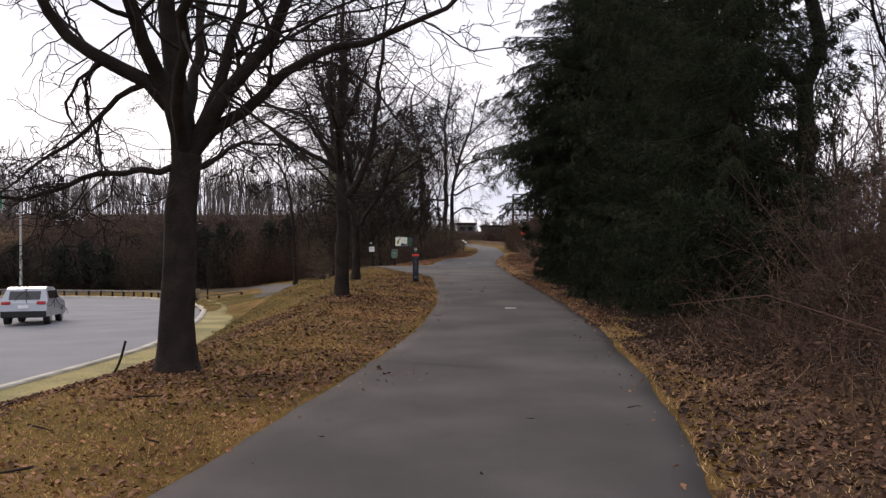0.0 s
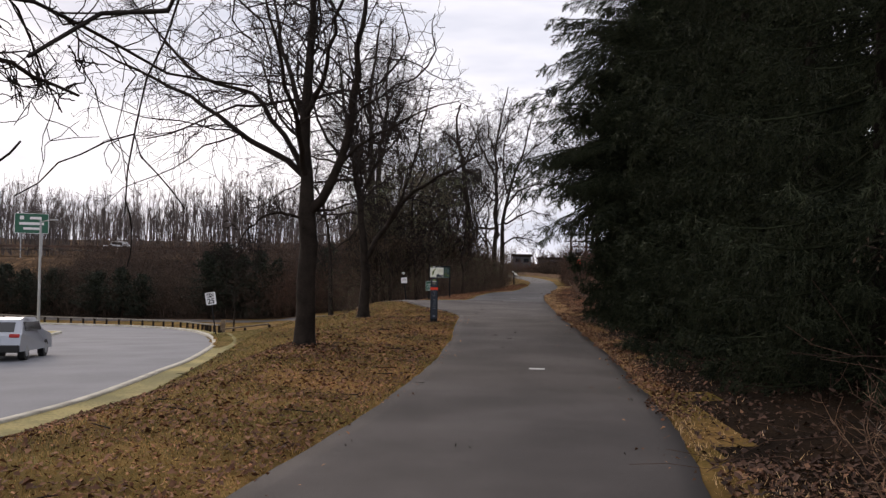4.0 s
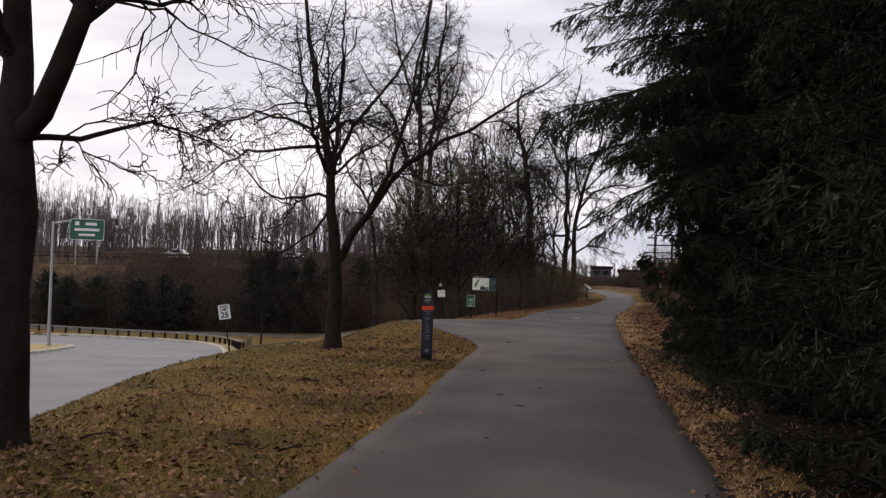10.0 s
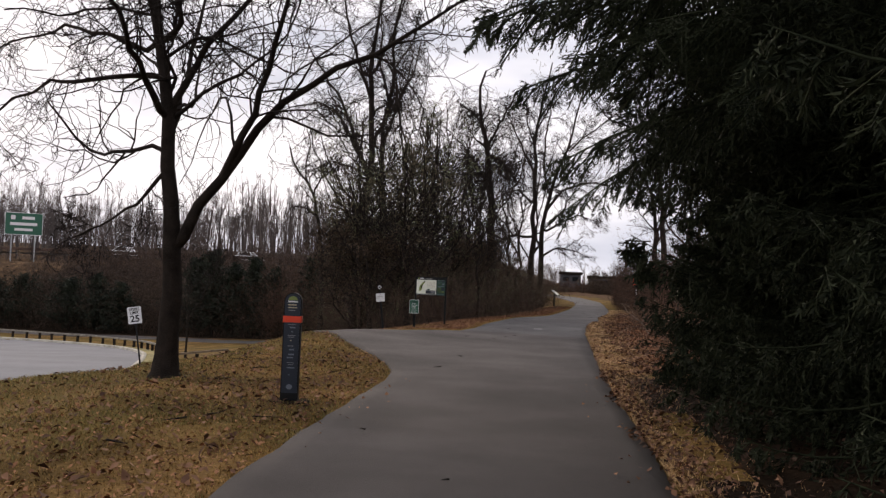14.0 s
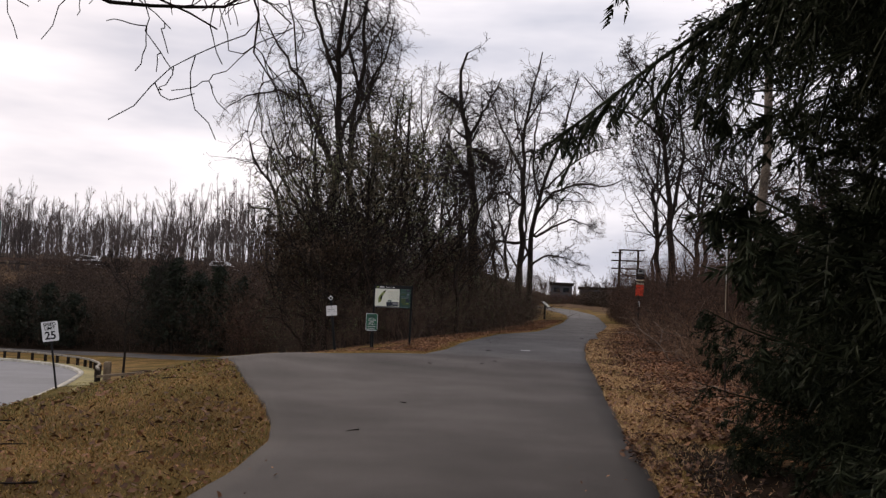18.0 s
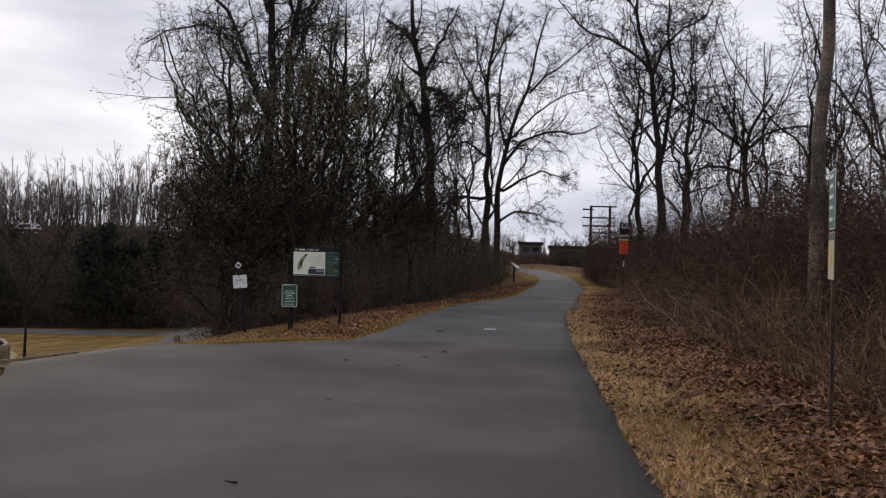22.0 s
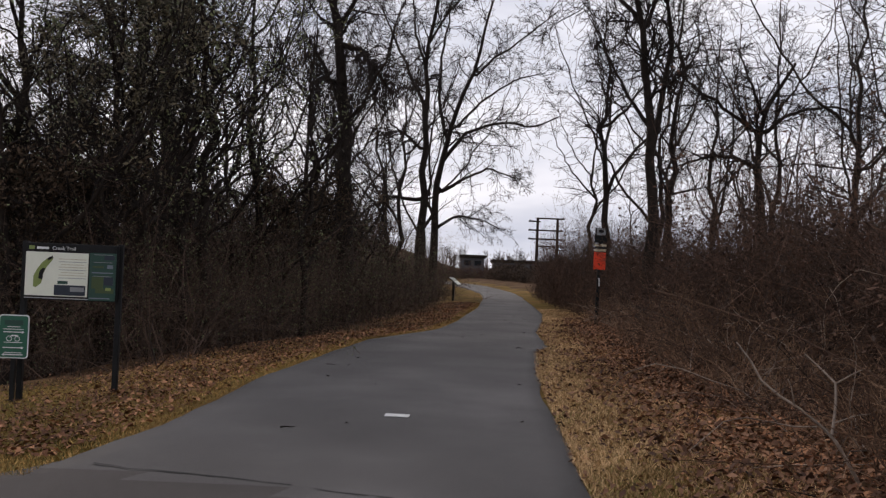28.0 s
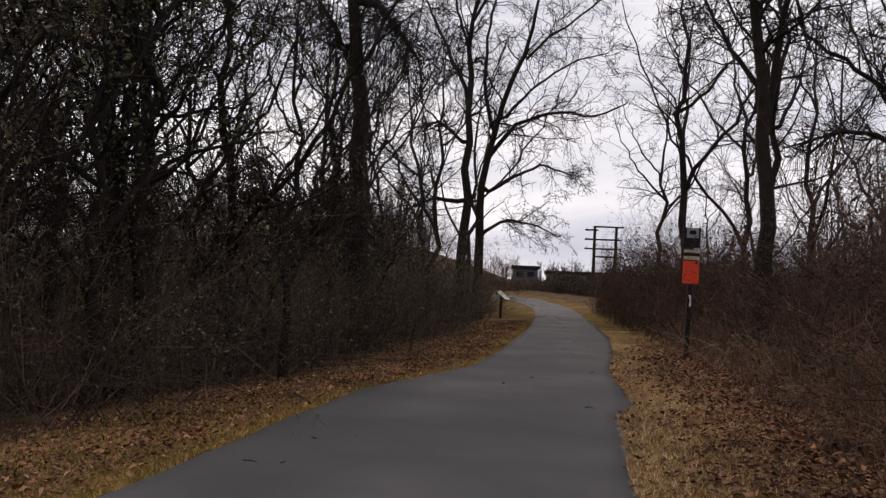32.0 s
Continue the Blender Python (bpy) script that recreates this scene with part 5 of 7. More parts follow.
for tx, ty_, sd in ((-3.55, 60.0, 81), (-4.3, 60.6, 82), (-6.6, 57.6, 83)):
    wood_tree(tx, ty_, 9.5, 0.17, 430 + sd, "straight dark tree trunk rising out of the thicket", (wr0.normal(0, 0.15), 0), 5, 800, "leafy_tree", low=0.5, leaf_mat=M_GREENLEAF, spec=THIN_SPEC)
wood_tree(9.5, 90.0, 11, 0.16, 51, "bare tree in the brush", (0.2, 0), 5)

wr = np.random.default_rng(5)
SLIM_SPEC = [(10, 0.18, 1.0, 48, 0.42, 0.5, 6, 0.24, 0.03, 3), (6, 0.15, 1.0, 48, 0.5, 0.6, 4, 0.30, 0.0, 3), (2, 0.2, 1.0, 44, 0.7, 0.7, 3, 0.38, -0.06, 3)]
SLIM = [wood_tree(14.0 + i, 50.0 + 8 * i, 8.5 + i, 0.10 + 0.012 * i, 300 + i, "slim bare tree in the roadside brush", (wr.normal(0, 0.9), wr.normal(0, 0.6)), 5, low=0.2, spec=SLIM_SPEC) for i in range(4)]


def slim(x, y, s, i, label, group):
    ob = copy_thing(SLIM[i % 4], pose(x, y, gz(x, y), wr.normal(0, 3), wr.normal(0, 3), wr.uniform(0, 360)))
    ob.scale = (s, s, s)
    return tagged(ob, label, group=group)


for i in range(19):
    yy = 36 + 58 * (i + wr.uniform(0, 0.9)) / 19
    slim(float(RIGHT(yy)) + wr.uniform(5.5, 14), yy, wr.uniform(0.75, 1.3), i, "slim bare tree in the roadside brush", "trees in the brush")
for i in range(17):
    yy = 58 + 36 * (i + wr.uniform(0, 0.9)) / 17
    slim(float(LEFT(yy)) - wr.uniform(3.0, 9.5), yy, wr.uniform(0.75, 1.25), i, "slim bare tree in the thicket", "trees in the thicket")
for i in range(9):
    yy = 1 + 17 * (i + wr.uniform(0, 0.9)) / 9
    slim(float(RIGHT(yy)) + wr.uniform(7.0, 14), yy + 5, wr.uniform(0.75, 1.3), i, "slim bare tree behind the brambles", "trees behind the brambles")

# ---------------------------------------------------------------- far wood on the hill, hedge and highway
def stand(name, poly, n, h0, h1, seed, label, material, per=7):
    rng = np.random.default_rng(seed)
    x, y = scatter(rng, poly, n)
    n = len(x)
    swell = 1.0 + 0.22 * np.sin(x * 0.11 + 0.8) + 0.13 * np.sin(x * 0.29 + 2.0) + 0.08 * np.sin(x * 0.71)
    L = rng.uniform(h0, h1, n) * swell
    P = grow(rng, np.stack([x, y, ground_z(x, y) - 0.3], 1), np.stack([rng.normal(0, 0.06, n), rng.normal(0, 0.06, n), np.ones(n)], 1), L, 6, 0.06, 0.05)
    R = taper(rng.uniform(0.06, 0.15, n), np.full(n, 0.03), 6)
    g = [tubes(P, R, 4)]
    p, d, L2, r2 = spawn(rng, P, R, L, per, 0.34, 1.0, 34, 0.42, 0.5)
    P2 = grow(rng, p, d, L2, 4, 0.12, 0.16)
    R2 = taper(np.maximum(r2, 0.030), np.full(len(r2), 0.015), 4)
    g.append(tubes(P2, R2, 3))
    p, d, L3, r3 = spawn(rng, P2, R2, L2, 9, 0.1, 1.0, 38, 0.55, 0.6)
    P3 = grow(rng, p, d, L3, 3, 0.14, 0.12)
    g.append(tubes(P3, np.full((len(p), 3), 0.013), 3))
    ob = obj(name, np_mesh(name, g), material)
    return tagged(ob, label, "woods", kind="stuff")


stand("hill_wood", [(-170, 142), (-40, 142), (-16, 146), (-14, 170), (-14, 200), (-200, 200)], 1500, 6.0, 12.5, 61, "bare grey-brown wood on the hill beyond the highway", M_FARWOOD)


stand("far_wood", [(-6, 192), (26, 186), (26, 202), (-6, 206)], 110, 2.6, 4.4, 64, "low bare trees on the skyline past the end of the trail", M_FARWOOD)
stand("valley_wood", [(-14, 120), (-5, 108), (-6, 140), (-14, 140)], 45, 5, 8, 62, "bare brown wood beyond the thicket", M_FARWOOD)
stand("right_wood", [(18, 30), (40, 30), (60, 150), (34, 150), (21, 100), (18, 90)], 400, 7, 12, 63, "bare brown wood behind the roadside brush", M_FARWOOD)


def conifer_far(x, y, h, w, seed, label="dark green cedar at the far edge of the field"):
    rng = np.random.default_rng(seed)
    top = empty("cedar_tree", pose(x, y, gz(x, y)), label, "tree", "cedars across the field")
    obj("trunk", np_mesh("trunk", [tubes(limb_line([(0, 0, -0.1), (0, 0, h)], 5)[None], taper(np.array([0.12]), np.array([0.02]), 5), 6)]), M_BARK, top)
    n, per = 130, 44
    u = rng.uniform(0.02, 1, n) ** 0.85
    a = rng.uniform(0, 2 * np.pi, n)
    ln = 1.5 * w * (0.12 + 0.88 * (1 - u) ** 0.75) * rng.uniform(0.45, 1.15, n) * (1 + 0.25 * np.sin(2 * a + seed))
    d = np.stack([np.cos(a), np.sin(a), rng.uniform(-0.1, 0.55, n)], 1)
    P = grow(rng, np.stack([0 * u, 0 * u, u * h * 0.95], 1), d, ln, 5, 0.12, 0.06)
    f = rng.uniform(0.05, 1.0, (n, per)) * 4
    k = np.minimum(f.astype(int), 3)
    g = (f - k)[..., None]
    i = np.arange(n)[:, None]
    c = (P[i, k] * (1 - g) + P[i, k + 1] * g).reshape(-1, 3)
    obj("crown", np_mesh("crown", [tubes(P, taper(np.full(n, 0.03), np.full(n, 0.01), 5), 3)]), M_BARK, top)
    obj("foliage", np_mesh("foliage", [leaf_cards(rng, c, 0.12, 0.12, 0.5)]), M_NEEDLE2, top)
    return top


for cx, cy, ch, cw in ((-29.0, 93.4, 6.8, 2.2), (-27.2, 92.6, 7.6, 2.3), (-25.4, 93.0, 6.6, 2.0), (-23.4, 92.2, 7.0, 1.9), (-21.8, 92.8, 6.0, 1.8), (-18.2, 91.8, 6.6, 1.9), (-16.4, 92.2, 6.9, 2.0), (-13.8, 91.5, 5.2, 1.8),
                       (-52.5, 96.5, 5.4, 2.4), (-50.0, 96.0, 4.8, 2.2), (-47.0, 96.0, 5.0, 2.5), (-41.5, 94.6, 4.8, 2.4), (-38.8, 94.4, 5.2, 2.3), (-36.4, 94.0, 4.4, 2.0), (-57.5, 97.0, 5.0, 2.5), (-63.0, 97.4, 5.2, 2.5)):
    conifer_far(cx, cy, ch, cw, int(-cx * 10))
thicket("hedge_brush", [(-90, 97.5), (-60, 96), (-38, 93.7), (-28, 92), (-19, 89.6), (-9, 89.5), (-9, 97), (-20, 99), (-38, 102), (-90, 106)], 3200, 3.6, 7.0, 24, "dark tangled hedge across the field", M_BRUSH_DARK, per=9, leaves=190000, leaf_size=0.075, lean=0.25, leaf_mat=M_HEDGE)
thicket("brown_copse", [(-21.5, 88.5), (-9, 86.5), (-9, 95), (-21.5, 97)], 900, 4.2, 7.4, 37, "reddish-brown copse at the foot of the bank", M_BRUSH, per=9, lean=0.25, leaves=60000, leaf_size=0.06, leaf_mat=M_BRUSHLEAF)
thicket("bank_brush", [(-54, 104), (-9, 104), (-9, 120), (-54, 120)], 3000, 2.6, 5.2, 26, "brown scrub on the highway bank", M_BRUSH, per=8, lean=0.3, leaves=120000, leaf_size=0.075, leaf_mat=M_BANKLEAF)

thicket("hill_scrub", [(-160, 141), (-12, 141), (-12, 158), (-160, 158)], 2300, 3.0, 7.5, 28, "dark scrub along the far side of the highway", M_FARWOOD, per=7, lean=0.3)
# highway on the embankment
hw = np.array([[(-160, y, 2.14), (-90, y, 2.14), (-12, y, 2.14)] for y in (121, 138)], float)
highway = obj("highway", np_mesh("highway", [strip(hw)]), M_ROAD)
tagged(highway, "grey highway on the embankment beyond the field", "road", kind="structure")
barrier = tagged(new("guard_rail"), "dark rusty guard rail along the highway edge", "guard rail")
for k in range(38):
    part("post", box(0.2, 0.2, 0.75, pose(-160 + 4 * k, 120.7, 2.0), 0.01), M_WOOD, barrier)
    part("beam", box(3.97, 0.12, 0.32, pose(-158 + 4 * k, 120.55, 2.42), 0.02), M_RUST, barrier)


def white_car(x, y, s):
    top = empty("white_car", pose(x, y, 2.14, 0, 0, 90 * s), "white car passing along the highway", "car", "highway traffic")
    prof = [(-1.9, 0.3), (-1.95, 0.75), (-1.7, 0.9), (-1.2, 1.42), (0.3, 1.45), (0.9, 0.95), (1.75, 0.8), (1.9, 0.3)]
    part("body", prism(prof, 1.6, pose(0.8, 0, 0, 0, 0, 90)), M_WHITE, top)
    for k in (-1, 1):
        part("side_window", box(0.02, 1.5, 0.36, pose(k * 0.805, -0.4, 0.98)), M_GLASS, top)
        for py in (-1.2, 1.2):
            part("wheel", rod(0.32, 0.32, 0.2, pose(k * 0.72 - 0.1, py, 0.32, 0, 90, 0), 12), M_TYRE, top)
    return top



white_car(-56.5, 132.0, 1)
white_car(-39.5, 135.0, -1)


def canes(name, n, x0, x1, y0, y1, seed, label, wig=0.16, thick=1.0, material=None):
    rng = np.random.default_rng(seed)
    y = rng.uniform(y0, y1, n)
    x = rng.uniform(x0, x1, n) + np.maximum(RIGHT(y) - 3.0, 0)
    P = grow(rng, np.stack([x, y, ground_z(x, y)], 1), np.stack([rng.normal(-0.3, 0.7, n), rng.normal(0, 0.7, n), rng.uniform(0.3, 1, n)], 1), rng.uniform(0.9, 2.4, n), 9, wig, -0.07)
    P[:, :, 2] = np.maximum(P[:, :, 2], ground_z(P[:, :, 0], P[:, :, 1]) + 0.02)
    P[:, :, 0] = np.maximum(P[:, :, 0], RIGHT(P[:, :, 1]) + 0.5)
    R = taper(rng.uniform(0.007, 0.014, n) * thick, np.full(n, 0.003), 9)
    p, d, L2, r2 = spawn(rng, P, R, np.full(n, 1.5), 4, 0.25, 0.95, 45, 0.35, 0.6)
    Q = grow(rng, p, d, L2, 4, 0.2, 0.0)
    return tagged(obj(name, np_mesh(name, [tubes(P, R, 4), tubes(Q, taper(r2, r2 * 0.4, 4), 3)]), material or M_POLE), label, "branches", kind="stuff")


canes("pale_canes_near", 26, 4.6, 7.5, 4, 12.5, 301, "pale dead canes arching over the brambles")
canes("pale_canes", 60, 5.6, 8.5, 38, 62, 302, "pale dead canes arching out of the brush")
canes("curled_canes", 140, 5.0, 7.6, 36, 68, 303, "thin grey canes curling over the leaf litter", 0.32, 0.55, M_CANE)
canes("curled_canes_near", 60, 4.4, 7.6, 2, 13, 304, "thin grey canes curling over the leaf litter", 0.32, 0.55, M_CANE)


# ---------------------------------------------------------------- signs and posts
def round_rect(w, h, r, k=4):
    pts = []
    for cx, cz, a0 in ((w / 2 - r, h / 2 - r, 0), (-w / 2 + r, h / 2 - r, 90), (-w / 2 + r, -h / 2 + r, 180), (w / 2 - r, -h / 2 + r, 270)):
        for i in range(k + 1):
            a = radians(a0 + 90 * i / k)
            pts.append((cx + r * math.cos(a), cz + r * math.sin(a)))
    return pts


def plate(name, w, h, material, parent, x, y, z, r=0.03, depth=0.006, label="", turn=0):
    """A sheet in the parent's x-z plane, its face at y, towards -y."""
    return part(name, prism(round_rect(w, h, r), depth, pose(x, y, z, 0, turn, 0)), material, parent, label)


def sign_words(text, size, material, parent, x, y, z, name="lettering", turn=0, bold=0.0):
    return words(text, size, material, parent, pose(x, y, z, 0, turn, 0) @ pose(0, 0, 0, 90, 0, 0), name, bold)


# trail marker post
def marker_post():
    x, y = -0.95, 30.3
    top = empty("trail_marker_post", pose(x, y, gz(x, y), 0, 0, 8), "navy blue trail marker post with an orange band", "marker post")
    w, h = 0.20, 1.24
    pts = [(-w / 2, 0)] + [(w / 2, 0)] + [(w / 2 * math.cos(a), h - w / 2 + w / 2 * math.sin(a)) for a in np.linspace(0, math.pi, 13)]
    bm = prism(pts, 0.09, pose(0, -0.045, 0))
    part("post", bm, M_BLACK, top)
    pts2 = [(-w / 2 + 0.012, 0.10), (w / 2 - 0.012, 0.10)] + [((w / 2 - 0.012) * math.cos(a), h - w / 2 + (w / 2 - 0.012) * math.sin(a)) for a in np.linspace(0, math.pi, 13)]
    part("face_panel", prism(pts2, 0.006, pose(0, -0.051, 0)), M_NAVY, top)
    part("orange_band", box(w + 0.012, 0.104, 0.075, pose(0, 0, 0.90), 0.004), M_ORANGE, top)
    part("crest", prism([(0.055 * math.cos(a), 1.155 + 0.045 * math.sin(a)) for a in np.linspace(0, math.pi, 9)], 0.004, pose(0, -0.055, 0)), M_OLIVEPRINT, top)
    part("crest_base", box(0.11, 0.004, 0.018, pose(0, -0.053, 1.13)), M_WHITE, top)
    rr = random.Random(4)
    for z, ww, hh in ((1.095, 0.12, 0.018), (1.065, 0.13, 0.016), (1.035, 0.09, 0.008), (0.875, 0.12, 0.008), (0.835, 0.08, 0.022), (0.79, 0.02, 0.02), (0.75, 0.11, 0.009), (0.73, 0.08, 0.009), (0.69, 0.02, 0.018),
                      (0.63, 0.08, 0.01), (0.585, 0.07, 0.02), (0.53, 0.08, 0.022), (0.495, 0.09, 0.018), (0.44, 0.10, 0.008), (0.42, 0.07, 0.008), (0.38, 0.11, 0.018), (0.30, 0.015, 0.022)):
        part("text_bar", box(ww * 0.8, 0.003, hh * 0.7, pose(rr.uniform(-0.01, 0.01), -0.0525, z)), M_GREYPRINT if hh < 0.012 else M_TAN if rr.random() < 0.2 else M_BLUEPRINT, top)
    part("seal", prism([(0.035 * math.cos(a), 0.17 + 0.030 * math.sin(a)) for a in np.linspace(0, 2 * math.pi, 16, False)], 0.004, pose(0, -0.055, 0)), M_BLUEPRINT, top)
    # collar of bare soil with a rim
    part("base_ring", rod(0.25, 0.235, 0.022, pose(0, 0, -0.012), 24), M_DUFF_SHADE, top, "dark mulch ring at the foot")
    return top


marker_post()


def kiosk():
    x, y = -2.27, 50.55
    g = -0.38
    top = empty("trail_kiosk", pose(x, y, g, 0, 0, 4), "dark framed trail map board with a printed map", "information board")
    for px in (-0.52, 0.52):
        part("post", box(0.06, 0.06, 1.60 + (0.2 if px < 0 else 0.1), pose(px, 0, -0.2 if px < 0 else -0.1), 0.006), M_BLACK, top)
    part("backboard", box(1.03, 0.04, 0.63, pose(0, -0.045, 0.955), 0.006), M_BLACK, top)
    part("header", box(0.98, 0.006, 0.075, pose(0, -0.071, 1.495)), M_BLACK, top)
    part("logo", box(0.06, 0.004, 0.04, pose(-0.43, -0.0745, 1.512)), M_OLIVEPRINT, top)
    part("title_bar", box(0.13, 0.004, 0.026, pose(-0.31, -0.0745, 1.517)), M_WHITE, top, "white lettered title")
    sign_words("Creek Trail", 0.055, M_WHITE, top, -0.08, -0.0745, 1.53, "title")
    part("map_sheet", box(0.68, 0.006, 0.485, pose(-0.15, -0.071, 1.00)), M_CREAM, top, "pale printed trail map")
    side_a = [(-0.40, 1.10), (-0.37, 1.09), (-0.31, 1.14), (-0.30, 1.23), (-0.26, 1.32), (-0.20, 1.40), (-0.19, 1.43), (-0.24, 1.43), (-0.31, 1.37), (-0.36, 1.30), (-0.40, 1.22)]
    part("map_green", prism(side_a, 0.003, pose(0, -0.0745, 0)), M_OLIVEPRINT, top)
    part("map_mark", prism([(-0.345, 1.19), (-0.30, 1.18), (-0.295, 1.25), (-0.27, 1.30), (-0.30, 1.31), (-0.335, 1.27)], 0.003, pose(0, -0.078, 0)), M_BLACK, top)
    part("map_mark", prism([(-0.25, 1.39), (-0.20, 1.42), (-0.20, 1.45), (-0.25, 1.42)], 0.003, pose(0, -0.078, 0)), M_BLACK, top)
    part("photo", box(0.34, 0.004, 0.115, pose(0.0, -0.0745, 1.01)), M_NAVY, top)
    part("photo", box(0.15, 0.004, 0.05, pose(0.08, -0.0775, 1.055)), M_GREYPRINT, top, "pale grey printed photo")
    part("photo_light", box(0.11, 0.004, 0.035, pose(-0.08, -0.0745, 1.135)), M_DKGREEN, top)
    for k in range(8):
        part("text_bar", box(0.30 - 0.05 * (k % 3 == 2), 0.003, 0.006, pose(0.02, -0.0735, 1.20 + 0.03 * k)), M_GREYPRINT if k % 3 == 0 else M_TAN, top)
    part("side_panel", box(0.29, 0.006, 0.53, pose(0.35, -0.0715, 0.965)), M_DKGREEN, top, "green printed side panel")
    rr = random.Random(9)
    for cx, cz, w, h, m in ((0.28, 1.42, 0.12, 0.05, M_DKGREEN), (0.42, 1.42, 0.11, 0.05, M_NAVY), (0.30, 1.33, 0.12, 0.022, M_LEAFPRINT), (0.43, 1.325, 0.06, 0.04, M_BLUEPRINT), (0.35, 1.27, 0.23, 0.012, M_BLUEPRINT),
                            (0.30, 1.10, 0.13, 0.13, M_LEAFPRINT), (0.42, 1.14, 0.10, 0.09, M_NAVY), (0.38, 1.05, 0.20, 0.05, M_LEAFPRINT), (0.42, 1.08, 0.06, 0.03, M_OLIVEPRINT), (0.33, 0.985, 0.22, 0.012, M_BLUEPRINT)):
        part("side_photo", box(w, 0.004, h, pose(cx, -0.0755 - 0.002 * rr.random(), cz)), m, top)
    for zz in (1.235, 1.39, 1.475):
        part("text_bar", box(0.20, 0.004, 0.005, pose(0.35, -0.0765, zz)), M_GREYPRINT, top)
    part("foot_strip", box(0.98, 0.004, 0.010, pose(0, -0.0705, 0.97)), M_STEEL, top)
    return top


kiosk()


def green_sign():
    x, y = -2.8, 50.35
    g = -0.43
    top = empty("trail_rules_sign", pose(x, y, g, 0, 0, 4) @ Matrix.Diagonal((0.9, 1, 0.9, 1)), "green and white bicycle route sign on a dark post", "sign")
    part("post", box(0.05, 0.05, 1.15, pose(0, 0.03, -0.3), 0.004), M_BLACK, top)
    plate("rim", 0.36, 0.53, M_WHITE, top, 0, 0, 0.66, 0.04)
    plate("face", 0.335, 0.505, M_GREEN, top, 0, -0.004, 0.66, 0.03)
    part("text_bar", box(0.22, 0.003, 0.06, pose(0, -0.0065, 0.80)), M_DKGREEN, top)
    for z, w in ((0.775, 0.15), (0.745, 0.24), (0.585, 0.22), (0.46, 0.20)):
        part("text_bar", box(w, 0.003, 0.007, pose(0, -0.0065, z)), M_WHITE, top)
    for s, z in ((-1, 0.715), (-1, 0.525), (1, 0.44)):
        a = [(-0.13, 0), (-0.10, 0.016), (-0.10, 0.005), (0.12, 0.005), (0.12, -0.005), (-0.10, -0.005), (-0.10, -0.016)]
        part("arrow", prism([(s * px, z + pz) for px, pz in a], 0.003, pose(0, -0.0095, 0)), M_WHITE, top)
    for px in (-0.048, 0.048):
        ring = bmesh.new()
        n = 14
        for i in range(n):
            a0, a1 = 2 * math.pi * i / n, 2 * math.pi * (i + 1) / n
            q = [ring.verts.new((px + r * math.cos(a), -0.0085, 0.635 + r * math.sin(a))) for r, a in ((0.034, a0), (0.034, a1), (0.027, a1), (0.027, a0))]
            ring.faces.new(q)
        part("bicycle_wheel", ring, M_WHITE, top)
    part("bicycle_frame", prism([(-0.06, 0.64), (-0.02, 0.68), (0.05, 0.68), (0.06, 0.64), (0.045, 0.665), (-0.01, 0.665)], 0.003, pose(0, -0.0095, 0)), M_WHITE, top)
    return top


green_sign()


def white_sign():
    x, y, g = -4.05, 51.32, -0.75
    top = empty("notice_sign", pose(x, y, g, 0, -7, 4), "white square notice with a small diamond above on a dark post", "sign")
    part("post", box(0.07, 0.05, 1.55, pose(0, 0.03, -0.1), 0.005), M_BLACK, top)
    plate("notice", 0.31, 0.29, M_WHITE, top, 0, 0, 1.16, 0.012, turn=2)
    for z, w in ((1.24, 0.05), (1.195, 0.21), (1.175, 0.15)):
        part("text_bar", box(w, 0.003, 0.010, pose(0, -0.004, z)), M_GREYPRINT, top)
    for px in (-0.08, 0.08):
        part("text_bar", box(0.05, 0.003, 0.012, pose(px, -0.004, 1.13)), M_GREYPRINT, top)
    part("diamond", prism([(0, 0.075), (0.075, 0), (0, -0.075), (-0.075, 0)], 0.006, pose(0, 0, 1.53)), M_WHITE, top)
    part("diamond_mark", prism([(-0.035, 0.03), (0.03, 0.02), (0.035, -0.02), (-0.02, -0.04)], 0.003, pose(0, -0.0035, 1.53)), M_BLACK, top)
    for z in (1.03, 1.285):
        part("bolt", rod(0.012, 0.012, 0.012, pose(0, -0.001, z, 90, 0, 0), 8), M_BLACK, top)
    return top


white_sign()


def speed_sign():
    x, y = -16.38, 57.9
    top = empty("speed_limit_sign", pose(x, y, gz(x, y) - 0.10, 0, -9, 12), "white speed limit sign leaning on a dark post", "road sign")
    part("post", box(0.07, 0.04, 2.95, pose(0, 0.03, -0.4), 0.004), M_BLACK, top)
    plate("face", 0.61, 0.76, M_WHITE, top, 0, 0, 2.30, 0.05)
    sign_words("SPEED", 0.17, M_BLACK, top, 0, -0.004, 2.56, bold=0.025)
    sign_words("LIMIT", 0.17, M_BLACK, top, 0, -0.004, 2.41, bold=0.025)
    sign_words("25", 0.42, M_BLACK, top, 0, -0.004, 2.13, bold=0.025)
    return top


speed_sign()


